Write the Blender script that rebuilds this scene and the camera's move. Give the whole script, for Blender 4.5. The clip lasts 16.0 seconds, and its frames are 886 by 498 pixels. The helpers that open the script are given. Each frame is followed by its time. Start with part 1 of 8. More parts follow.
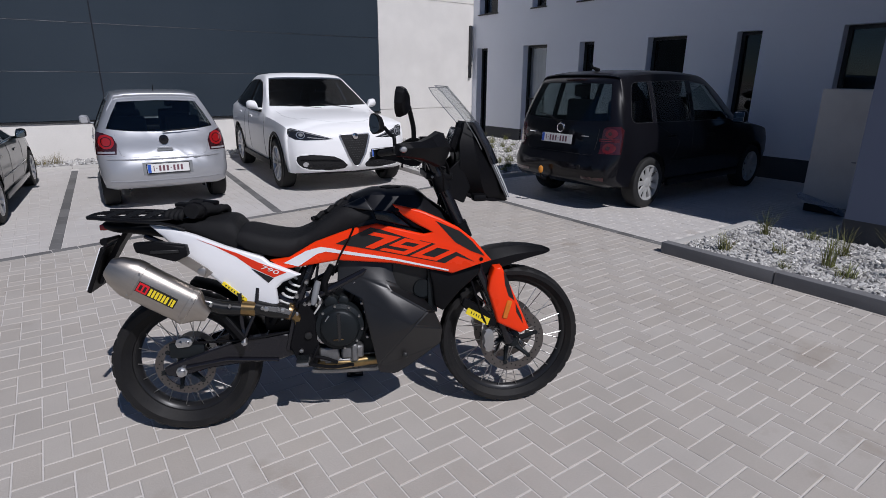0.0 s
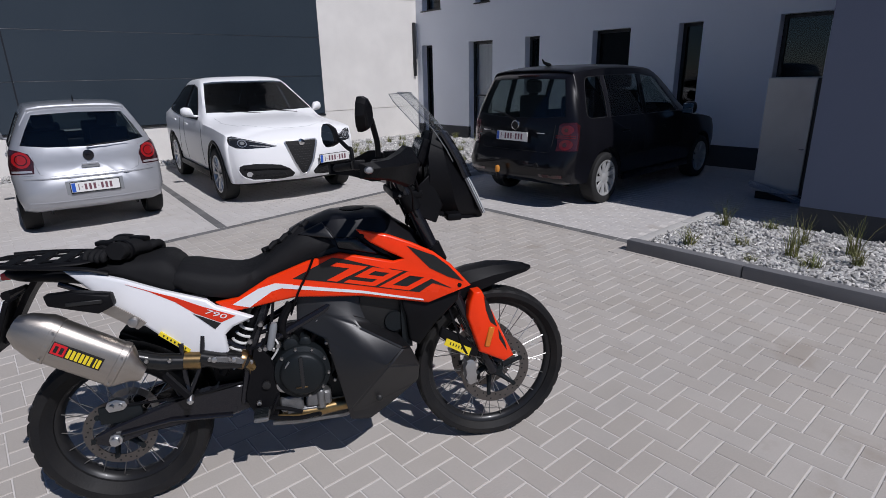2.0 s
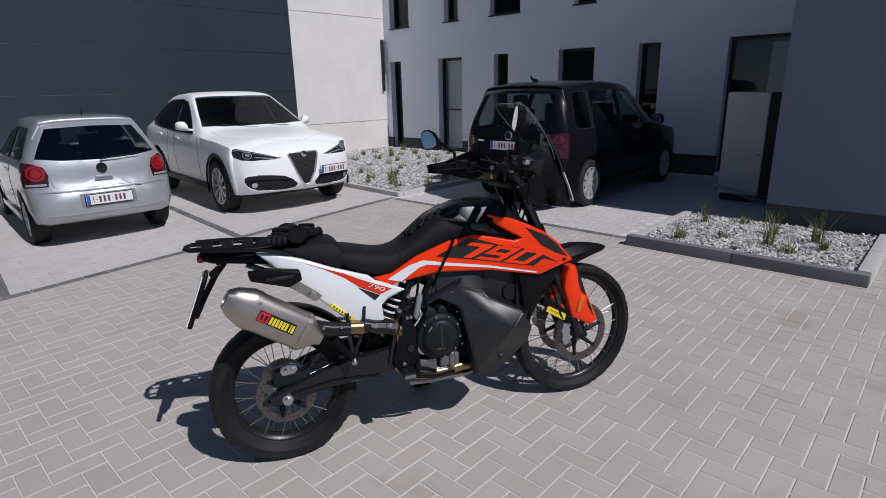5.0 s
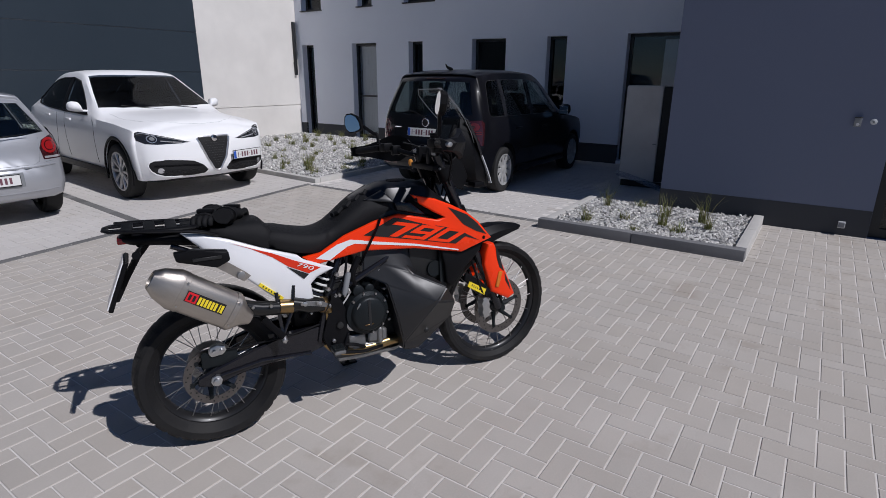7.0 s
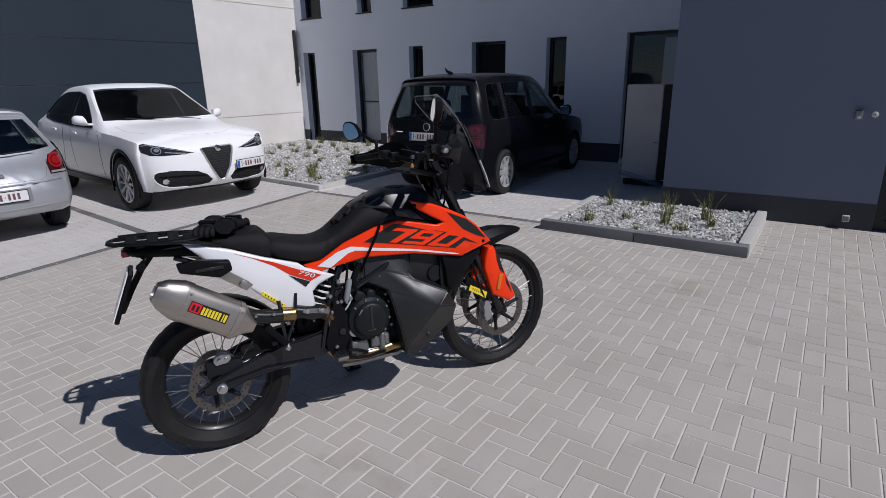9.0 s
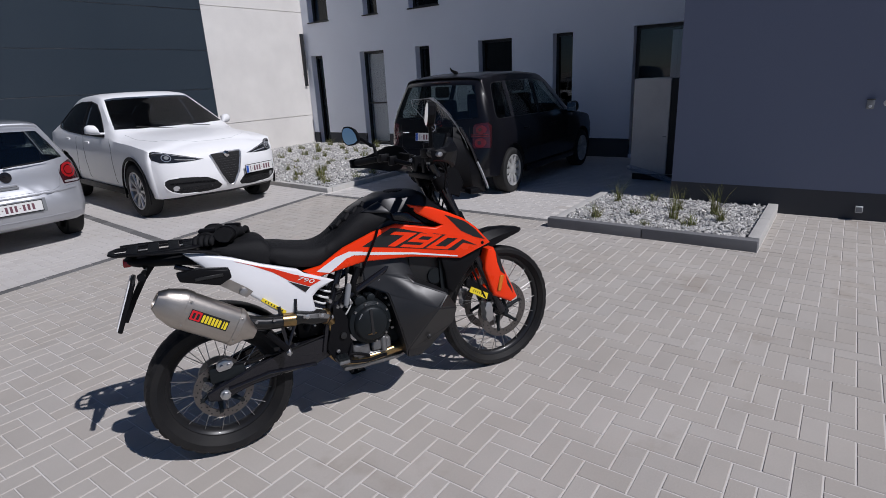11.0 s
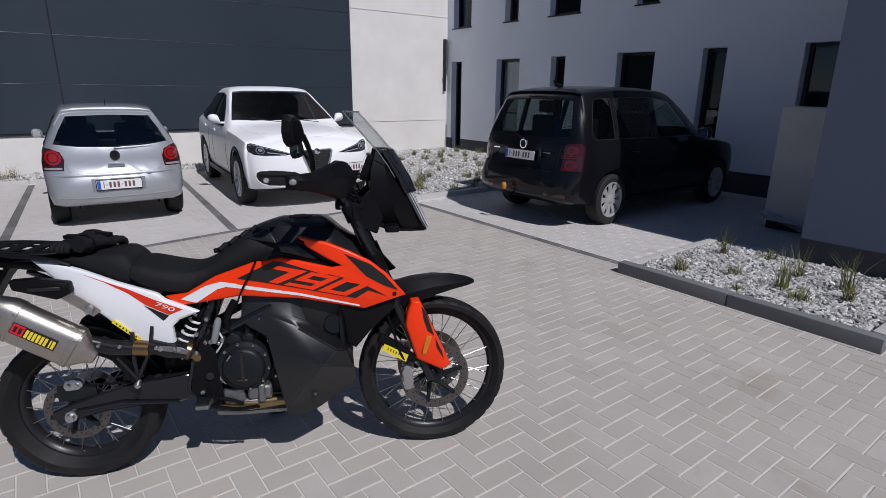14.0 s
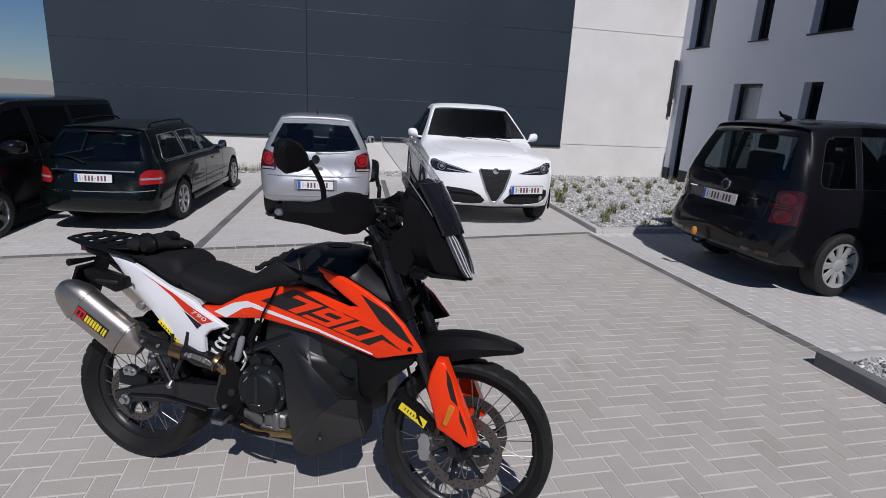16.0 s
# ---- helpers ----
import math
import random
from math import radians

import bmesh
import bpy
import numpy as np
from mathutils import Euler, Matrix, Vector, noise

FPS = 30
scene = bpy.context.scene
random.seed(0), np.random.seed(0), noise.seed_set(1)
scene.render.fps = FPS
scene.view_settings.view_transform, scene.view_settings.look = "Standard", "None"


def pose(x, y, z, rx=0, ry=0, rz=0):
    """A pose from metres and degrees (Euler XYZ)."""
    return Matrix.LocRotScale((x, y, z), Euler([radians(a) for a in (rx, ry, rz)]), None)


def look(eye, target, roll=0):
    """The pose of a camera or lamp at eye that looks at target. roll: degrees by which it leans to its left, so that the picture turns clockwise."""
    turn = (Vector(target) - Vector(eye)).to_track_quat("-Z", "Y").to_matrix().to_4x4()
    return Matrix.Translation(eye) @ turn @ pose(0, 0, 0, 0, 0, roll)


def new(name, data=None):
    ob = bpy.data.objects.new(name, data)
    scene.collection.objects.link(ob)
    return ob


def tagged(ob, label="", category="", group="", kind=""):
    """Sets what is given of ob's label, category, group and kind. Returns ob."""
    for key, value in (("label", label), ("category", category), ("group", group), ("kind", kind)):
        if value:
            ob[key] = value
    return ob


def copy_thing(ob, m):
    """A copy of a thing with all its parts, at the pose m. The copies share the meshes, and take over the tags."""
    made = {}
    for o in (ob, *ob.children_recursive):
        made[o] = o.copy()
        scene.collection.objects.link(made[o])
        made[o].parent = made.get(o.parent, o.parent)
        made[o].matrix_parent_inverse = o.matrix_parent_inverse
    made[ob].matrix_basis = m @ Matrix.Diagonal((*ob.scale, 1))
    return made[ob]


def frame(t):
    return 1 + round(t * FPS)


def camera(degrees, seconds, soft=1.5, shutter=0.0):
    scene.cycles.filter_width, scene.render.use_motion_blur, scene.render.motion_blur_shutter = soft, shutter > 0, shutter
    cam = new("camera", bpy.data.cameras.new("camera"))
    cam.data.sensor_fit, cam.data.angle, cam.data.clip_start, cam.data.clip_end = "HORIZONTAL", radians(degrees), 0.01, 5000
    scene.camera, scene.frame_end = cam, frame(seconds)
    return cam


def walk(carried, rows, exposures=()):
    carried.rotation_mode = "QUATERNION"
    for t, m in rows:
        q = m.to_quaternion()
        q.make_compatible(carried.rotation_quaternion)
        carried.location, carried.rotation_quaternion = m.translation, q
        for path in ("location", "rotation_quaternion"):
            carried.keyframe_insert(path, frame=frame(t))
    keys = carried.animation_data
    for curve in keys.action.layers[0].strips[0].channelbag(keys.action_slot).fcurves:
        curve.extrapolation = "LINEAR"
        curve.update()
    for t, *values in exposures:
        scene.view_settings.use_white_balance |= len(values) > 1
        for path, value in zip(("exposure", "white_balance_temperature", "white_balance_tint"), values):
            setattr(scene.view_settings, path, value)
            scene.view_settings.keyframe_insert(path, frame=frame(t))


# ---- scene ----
cam = camera(78.0, 16.0, soft=0.55)
PATH = [
    (0, (1.378, 0.763, 1.582), (2.483, 2.321, 0.989), 0.35),
    (0.5, (1.384, 0.749, 1.584), (2.530, 2.273, 0.980), 0.34),
    (1, (1.408, 0.746, 1.593), (2.615, 2.206, 0.953), 0.82),
    (1.5, (1.461, 0.889, 1.598), (2.695, 2.326, 0.957), -0.53),
    (2, (1.488, 1.049, 1.611), (2.728, 2.497, 1.007), -1.33),
    (2.5, (1.421, 1.182, 1.602), (2.667, 2.625, 0.996), -1.02),
    (3, (1.280, 1.306, 1.610), (2.621, 2.651, 0.981), -1.04),
    (3.5, (1.160, 1.333, 1.602), (2.477, 2.720, 1.015), -1.27),
    (6, (0.434, 1.183, 1.625), (1.924, 2.399, 1.076), -0.61),
    (6.5, (0.451, 1.186, 1.622), (1.990, 2.324, 1.044), 0.26),
    (7, (0.500, 1.190, 1.608), (2.076, 2.264, 1.007), 0.40),
    (7.5, (0.499, 1.161, 1.625), (2.075, 2.251, 1.053), -0.51),
    (8, (0.498, 1.154, 1.623), (2.072, 2.245, 1.047), -0.72),
    (8.5, (0.499, 1.152, 1.623), (2.071, 2.240, 1.036), -0.84),
    (11, (0.542, 1.087, 1.644), (2.077, 2.223, 1.049), -2.88),
    (11.5, (0.708, 0.879, 1.650), (2.280, 1.977, 1.084), -2.87),
    (12, (0.870, 0.839, 1.636), (2.400, 2.011, 1.103), -2.22),
    (12.5, (1.117, 0.848, 1.644), (2.617, 2.039, 1.065), 0.60),
    (13, (1.322, 0.865, 1.657), (2.690, 2.217, 1.108), -3.82),
    (13.5, (1.539, 0.735, 1.637), (2.770, 2.210, 1.082), 1.48),
    (14, (1.720, 0.705, 1.640), (2.872, 2.242, 1.083), 0.66),
    (14.5, (1.907, 0.821, 1.644), (2.901, 2.454, 1.058), 2.05),
    (15, (2.082, 0.865, 1.664), (2.870, 2.613, 1.095), -1.38),
    (15.5, (2.309, 0.759, 1.682), (2.821, 2.619, 1.153), 2.29),
    (16, (2.516, 0.756, 1.691), (2.967, 2.634, 1.171), 3.11),
]

walk(cam, [(t, look(eye, target, roll)) for t, eye, target, roll in PATH], exposures=[(0.0, -0.60, 5950, 15), (16.0, -0.60, 5950, 15)])

# ---- light ----
SUN_EL, SUN_AZ = 48.5, 0.0     # the light travels almost straight towards +y, along the facade, which it leaves in shade
_s = Vector((math.sin(radians(SUN_AZ)) * math.cos(radians(SUN_EL)), math.cos(radians(SUN_AZ)) * math.cos(radians(SUN_EL)), -math.sin(radians(SUN_EL))))
world = bpy.data.worlds.new("sky")
scene.world = world
world.use_nodes = True
_n = world.node_tree.nodes
_sky = _n.new("ShaderNodeTexSky")
_sky.sky_type, _sky.sun_disc = "NISHITA", False
_sky.sun_elevation, _sky.sun_rotation = radians(SUN_EL), radians(180 + SUN_AZ)
_sky.air_density, _sky.dust_density, _sky.ozone_density = 0.9, 0.0, 7.0
_sky.altitude = 400.0
world.node_tree.links.new(_sky.outputs[0], _n["Background"].inputs[0])
_n["Background"].inputs[1].default_value = 0.054
_lamp = bpy.data.lights.new("sun", "SUN")
_lamp.energy, _lamp.angle, _lamp.color = 5.0, radians(0.5), (1.0, 0.96, 0.90)
sun = new("sun", _lamp)
sun.matrix_world = look((0, 0, 30), Vector((0, 0, 30)) + _s)


# ---- materials ----
def material(name, color, rough=0.5, metal=0.0, var=0.08, scale=3.0, fine=90.0, bump=0.0, coat=0.0, rand=0.0, ior=1.45, tint=None, island=False, stretch=None, spec=0.5, rv=0.25, stain=None):
    """A surface with colour varied at two scales, fine relief and, for pieces, a shade of its own for each."""
    m = bpy.data.materials.new(name)
    m.use_nodes = True
    nt = m.node_tree
    N, L = nt.nodes, nt.links
    b = N["Principled BSDF"]
    b.inputs["Roughness"].default_value, b.inputs["Metallic"].default_value = rough, metal
    b.inputs["IOR"].default_value = ior
    b.inputs["Specular IOR Level"].default_value = spec
    b.inputs["Coat Weight"].default_value = coat
    b.inputs["Coat Roughness"].default_value = 0.03
    geo = N.new("ShaderNodeNewGeometry")
    tc = N.new("ShaderNodeTexCoord")
    place = geo.outputs["Position"] if stain else tc.outputs["Object"]
    if stretch:
        mp = N.new("ShaderNodeMapping")
        mp.inputs["Scale"].default_value = stretch
        L.new(place, mp.inputs["Vector"])
        place = mp.outputs["Vector"]

    def noise_at(s, detail, vec):
        n = N.new("ShaderNodeTexNoise")
        n.inputs["Scale"].default_value, n.inputs["Detail"].default_value, n.inputs["Roughness"].default_value = s, detail, 0.6
        L.new(vec, n.inputs["Vector"])
        return n.outputs["Fac"]

    def math_node(op, a, c):
        n = N.new("ShaderNodeMath")
        n.operation = op
        for i, v in enumerate((a, c)):
            if isinstance(v, (int, float)):
                n.inputs[i].default_value = v
            else:
                L.new(v, n.inputs[i])
        return n.outputs[0]

    big, small = noise_at(scale, 5.0, place), noise_at(fine, 3.0, place)
    both = math_node("ADD", math_node("MULTIPLY", big, 0.65), math_node("MULTIPLY", small, 0.35))
    gain = math_node("ADD", math_node("MULTIPLY", math_node("SUBTRACT", both, 0.5), var * 4.0), 1.0)
    if rand or island:
        if island:
            r = geo.outputs["Random Per Island"]
        else:
            oi = N.new("ShaderNodeObjectInfo")
            r = oi.outputs["Random"]
        gain = math_node("MULTIPLY", gain, math_node("ADD", math_node("MULTIPLY", math_node("SUBTRACT", r, 0.5), 2 * rand), 1.0))
    mix = N.new("ShaderNodeMix")
    mix.data_type, mix.blend_type = "RGBA", "MULTIPLY"
    mix.inputs["Factor"].default_value = 1.0
    if tint:
        t2 = N.new("ShaderNodeMix")
        t2.data_type = "RGBA"
        t2.inputs["A"].default_value, t2.inputs["B"].default_value = (*color, 1), (*tint, 1)
        fac = math_node("MULTIPLY", math_node("SUBTRACT", noise_at(scale * 0.6, 3.0, place), 0.38), 3.5)
        if rand or island:
            fac = math_node("ADD", math_node("MULTIPLY", fac, 0.35), math_node("MULTIPLY", math_node("FRACT", math_node("MULTIPLY", r, 7.31), 0.0), 0.65))
        cl = N.new("ShaderNodeClamp")
        L.new(fac, cl.inputs[0])
        L.new(cl.outputs[0], t2.inputs["Factor"])
        L.new(t2.outputs["Result"], mix.inputs["A"])
    else:
        mix.inputs["A"].default_value = (*color, 1)
    if stain:
        st = math_node("MULTIPLY", math_node("SUBTRACT", noise_at(1.7, 6.0, place), 0.60), 6.0)
        cl2 = N.new("ShaderNodeClamp")
        cl2.inputs["Max"].default_value = 0.55
        L.new(st, cl2.inputs[0])
        dirt = N.new("ShaderNodeMix")
        dirt.data_type = "RGBA"
        dirt.inputs["B"].default_value = (*stain, 1)
        L.new(cl2.outputs[0], dirt.inputs["Factor"])
    cmb = N.new("ShaderNodeCombineColor")
    for i in range(3):
        L.new(gain, cmb.inputs[i])
    L.new(cmb.outputs[0], mix.inputs["B"])
    if stain:
        L.new(mix.outputs["Result"], dirt.inputs["A"])
        L.new(dirt.outputs["Result"], b.inputs["Base Color"])
    else:
        L.new(mix.outputs["Result"], b.inputs["Base Color"])
    rr = math_node("ADD", math_node("MULTIPLY", math_node("SUBTRACT", big, 0.5), rv * min(1.0, rough * 2)), rough)
    L.new(rr, b.inputs["Roughness"])
    if bump:
        bp = N.new("ShaderNodeBump")
        bp.inputs["Strength"].default_value, bp.inputs["Distance"].default_value = bump, 0.004
        L.new(small, bp.inputs["Height"])
        L.new(bp.outputs[0], b.inputs["Normal"])
    return m


def glass(name, color, rough=0.0, alpha_mix=0.75, gloss=0.08):
    """Thin pane: mostly seen through, tinted, with a mirror sheen that grows at a flat angle."""
    m = bpy.data.materials.new(name)
    m.use_nodes = True
    N, L = m.node_tree.nodes, m.node_tree.links
    N.remove(N["Principled BSDF"])
    tr, gl, mx = N.new("ShaderNodeBsdfTransparent"), N.new("ShaderNodeBsdfGlossy"), N.new("ShaderNodeMixShader")
    tr.inputs[0].default_value = (*color, 1)
    gl.inputs["Roughness"].default_value = rough
    fr = N.new("ShaderNodeLayerWeight")
    fr.inputs[0].default_value = 0.5
    pw, sc_, ad = N.new("ShaderNodeMath"), N.new("ShaderNodeMath"), N.new("ShaderNodeMath")
    pw.operation, sc_.operation, ad.operation = "POWER", "MULTIPLY", "ADD"
    pw.inputs[1].default_value, sc_.inputs[1].default_value, ad.inputs[1].default_value = 5.0, 0.6, gloss
    L.new(fr.outputs["Facing"], pw.inputs[0])
    L.new(pw.outputs[0], sc_.inputs[0])
    L.new(sc_.outputs[0], ad.inputs[0])
    L.new(ad.outputs[0], mx.inputs[0])
    L.new(tr.outputs[0], mx.inputs[1])
    L.new(gl.outputs[0], mx.inputs[2])
    L.new(mx.outputs[0], N["Material Output"].inputs[0])
    return m


M_PAVER = material("paver_grey", (0.475, 0.442, 0.404), 0.85, var=0.11, scale=1.6, fine=110, bump=0.5, rand=0.035, tint=(0.44, 0.40, 0.355), stain=(0.35, 0.30, 0.25))
M_PAVER_FAR = material("paver_grey_joined", (0.475, 0.442, 0.404), 0.85, var=0.11, scale=1.6, fine=110, bump=0.5, rand=0.035, tint=(0.44, 0.40, 0.355), stain=(0.35, 0.30, 0.25), island=True)
M_PAVER_BAY = material("paver_bay", (0.56, 0.535, 0.51), 0.85, var=0.06, scale=1.0, fine=160, bump=0.3, rand=0.025, tint=(0.53, 0.50, 0.47), island=True, stain=(0.47, 0.43, 0.39))
M_LINE = material("paver_dark", (0.15, 0.148, 0.145), 0.85, var=0.15, scale=2, fine=150, bump=0.3, rand=0.2)
M_SAND = material("joint_sand", (0.64, 0.61, 0.575), 0.95, var=0.15, scale=2, fine=200, bump=0.3)
M_GROUND = material("earth", (0.30, 0.28, 0.25), 0.95, var=0.2, scale=0.4, fine=8)
M_KERB_D = material("kerb_dark_concrete", (0.175, 0.175, 0.18), 0.85, var=0.16, scale=4, fine=140, bump=0.35)
M_KERB = material("kerb_concrete", (0.50, 0.485, 0.46), 0.85, var=0.14, scale=4, fine=140, bump=0.35)
M_CONC = material("cast_concrete", (0.74, 0.715, 0.675), 0.8, var=0.10, scale=1.1, fine=40, bump=0.12, tint=(0.66, 0.635, 0.60))
M_CLAD = material("anthracite_cladding", (0.0275, 0.039, 0.052), 0.38, var=0.06, scale=0.6, fine=30)
M_TRIM = material("dark_trim", (0.02, 0.021, 0.023), 0.45, var=0.1)
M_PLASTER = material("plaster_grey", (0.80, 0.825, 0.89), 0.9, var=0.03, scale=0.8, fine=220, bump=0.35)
# facade plaster again, darker and bluer: the block's shade is in the colour
M_PLASTER_SHADE = material("plaster_slate", (0.165, 0.188, 0.262), 0.9, var=0.03, scale=0.8, fine=220, bump=0.35)
M_PLINTH = material("plinth_render", (0.055, 0.058, 0.065), 0.85, var=0.08, scale=2, fine=200, bump=0.3)
M_FRAME = material("window_frame_anthracite", (0.018, 0.019, 0.021), 0.4, var=0.05)
# near-black: holds the shade of unlit rooms; also the cabinet's strip and base
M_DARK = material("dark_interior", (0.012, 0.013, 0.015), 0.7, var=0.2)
M_PANE_CLEAR = glass("clear_window_glass", (0.85, 0.87, 0.88), gloss=0.05)
M_PANE = glass("window_glass", (0.25, 0.27, 0.29), gloss=0.05)


# ---- mesh helpers ----
def box(bm, x0, x1, y0, y1, z0, z1, mat=0):
    v = [bm.verts.new(p) for p in ((x0, y0, z0), (x1, y0, z0), (x1, y1, z0), (x0, y1, z0), (x0, y0, z1), (x1, y0, z1), (x1, y1, z1), (x0, y1, z1))]
    for q in ((0, 3, 2, 1), (4, 5, 6, 7), (0, 1, 5, 4), (1, 2, 6, 5), (2, 3, 7, 6), (3, 0, 4, 7)):
        bm.faces.new([v[i] for i in q]).material_index = mat
    return v


def bevel_all(bm, width, segments=2):
    bmesh.ops.bevel(bm, geom=bm.edges[:], offset=width, segments=segments, profile=0.6, affect="EDGES")


def rbox(x0, x1, y0, y1, z0, z1, r=0.01, seg=2):
    bm = bmesh.new()
    box(bm, x0, x1, y0, y1, z0, z1)
    bevel_all(bm, r, seg)
    return bm


def link(name, bm, mat, parent=None, label="", smooth=40, m=None):
    me = bpy.data.meshes.new(name)
    bmesh.ops.recalc_face_normals(bm, faces=bm.faces[:])
    bm.to_mesh(me)
    bm.free()
    for one in (mat if isinstance(mat, (list, tuple)) else [mat]):
        me.materials.append(one)
    if smooth:
        me.shade_smooth()
        me.set_sharp_from_angle(angle=radians(smooth))
    ob = new(name, me)
    if parent:
        ob.parent = parent
    if m is not None:
        ob.matrix_local = m
    if label:
        ob["label"] = label
    return ob


def part(name, bm, mat, parent, label="", smooth=40, m=None):
    return link(name, bm, mat, parent, label, smooth, m)


def thing(name, m, label, category, group="", kind=""):
    ob = new(name)
    ob.empty_display_size = 0.1
    ob.matrix_world = m
    return tagged(ob, label, category, group, kind)


def sweep(bm, pts, radii, n=8, closed=False, caps=True, flat=None):
    """A tube along pts; radii: one or a list; flat: (across, up) factors for an oval section."""
    pts = [Vector(p) for p in pts]
    k = len(pts)
    if isinstance(radii, (int, float)):
        radii = [radii] * k
    rings, last = [], None
    for i, p in enumerate(pts):
        a, b = (pts[i - 1], pts[(i + 1) % k]) if closed else (pts[max(i - 1, 0)], pts[min(i + 1, k - 1)])
        d = (b - a).normalized()
        if last is None:
            ref = Vector((0, 0, 1)) if abs(d.z) < 0.9 else Vector((0, 1, 0))
            u = d.cross(ref).normalized()
        else:
            u = (last - d * last.dot(d)).normalized()
        last = u
        w = u.cross(d).normalized()
        fx, fy = flat or (1, 1)
        rings.append([bm.verts.new(p + u * (math.cos(t) * radii[i] * fx) + w * (math.sin(t) * radii[i] * fy)) for t in (2 * math.pi * j / n for j in range(n))])
    for i in range(k if closed else k - 1):
        A, B = rings[i], rings[(i + 1) % k]
        for j in range(n):
            bm.faces.new((A[j], A[(j + 1) % n], B[(j + 1) % n], B[j]))
    if caps and not closed:
        bm.faces.new(rings[0][::-1])
        bm.faces.new(rings[-1])
    return bm


def spin(profile, n=32, axis="y", closed=False):
    """A lathe body about an axis through the origin; profile: (radius, along)."""
    bm = bmesh.new()
    rings = []
    for r, a in profile:
        ring = []
        for j in range(n):
            t = 2 * math.pi * j / n
            c, s = math.cos(t) * r, math.sin(t) * r
            ring.append(bm.verts.new({"x": (a, c, s), "y": (c, a, s), "z": (c, s, a)}[axis]))
        rings.append(ring)
    k = len(rings)
    for i in range(k if closed else k - 1):
        A, B = rings[i], rings[(i + 1) % k]
        for j in range(n):
            bm.faces.new((A[j], A[(j + 1) % n], B[(j + 1) % n], B[j]))
    if not closed:
        for ring in (rings[0], rings[-1]):
            bm.faces.new(ring)
    return bm


def loft(bm, rings, closed=True, caps=True, mat=0):
    rows = [[bm.verts.new(p) for p in ring] for ring in rings]
    n = len(rows[0])
    for A, B in zip(rows, rows[1:]):
        for j in range(n if closed else n - 1):
            f = bm.faces.new((A[j], A[(j + 1) % n], B[(j + 1) % n], B[j]))
            f.material_index = mat
    if caps and closed:
        bm.faces.new(rows[0][::-1]).material_index = mat
        bm.faces.new(rows[-1]).material_index = mat
    return rows


def slab(bm, outline, y0, y1, mat=0):
    """A plate with the outline (x, z), from y0 to y1."""
    a, b = [bm.verts.new((x, y0, z)) for x, z in outline], [bm.verts.new((x, y1, z)) for x, z in outline]
    n = len(a)
    bm.faces.new(a).material_index = mat
    bm.faces.new(b[::-1]).material_index = mat
    for j in range(n):
        bm.faces.new((a[j], b[j], b[(j + 1) % n], a[(j + 1) % n])).material_index = mat


def curve_points(pts, n):
    """Points on a smooth curve through pts."""
    P = [Vector(p) for p in pts]
    out = []
    for i in range(len(P) - 1):
        p0, p1, p2, p3 = P[max(i - 1, 0)], P[i], P[i + 1], P[min(i + 2, len(P) - 1)]
        for j in range(n):
            t = j / n
            out.append(0.5 * (2 * p1 + (p2 - p0) * t + (2 * p0 - 5 * p1 + 4 * p2 - p3) * t * t + (3 * p1 - p0 - 3 * p2 + p3) * t ** 3))
    return out + [P[-1]]


# ---- the place ----
WALL_X, WALL_Y, BLOCK_X, BLOCK_Y = 11.31, 13.4, 7.65, 2.76
TOP = 10.0
BLOCK_H = 6.2
bm = bmesh.new()
box(bm, -2500, 2500, -2500, 2500, -0.5, -0.03)
tagged(link("ground", bm, M_GROUND, smooth=0), "light grey sandy ground around the paved yard", "ground", kind="structure")
bm = bmesh.new()
box(bm, -9, WALL_X, -9, WALL_Y, -0.029, -0.0035)
pavement = tagged(link("pavement", bm, M_SAND, smooth=0), "yard bedding of pale sand that fills the joints of the pavers", "pavement", kind="structure")

CLAD_L, CLAD_R = -2.5, 8.36
# back wall: concrete plinth and panels, cladding
bm = bmesh.new()
box(bm, CLAD_L, CLAD_R, WALL_Y, WALL_Y + 0.3, -0.02, 0.78)
box(bm, CLAD_R, WALL_X + 0.3, WALL_Y, WALL_Y + 0.3, -0.02, 0.83)
box(bm, CLAD_R, WALL_X + 0.3, WALL_Y, WALL_Y + 0.3, 0.845, 3.50)
box(bm, CLAD_R, WALL_X + 0.3, WALL_Y, WALL_Y + 0.3, 3.515, TOP)
box(bm, CLAD_L + 0.05, CLAD_R, WALL_Y + 0.1, WALL_Y + 0.3, 0.8, TOP)
box(bm, CLAD_R, WALL_X, WALL_Y + 0.02, WALL_Y + 0.28, 0.8, 3.6)
wall_back = tagged(link("wall_north", bm, M_CONC, smooth=0), "pale cast concrete wall with a low plinth and horizontal joints", "wall", kind="structure")
bm = bmesh.new()
box(bm, CLAD_L, CLAD_R, WALL_Y - 0.03, WALL_Y + 0.09, 0.755, 0.785)
part("drip_trim", bm, M_TRIM, wall_back, "dark metal drip edge", smooth=0)
zs = [0.79, 1.67, 2.53, 3.39, 4.25, 5.11, 5.97, 6.83, 7.69, 8.55, TOP]
xs = [CLAD_L, 2.35, CLAD_R]
for z0, z1 in zip(zs, zs[1:]):
    for x0, x1 in zip(xs, xs[1:]):
        bm = rbox(x0 + 0.003, x1 - 0.003, WALL_Y - 0.012, WALL_Y + 0.08, z0 + 0.003, z1 - 0.003, 0.006, 1)
        part("panel", bm, M_CLAD, wall_back, "anthracite metal cladding panel")


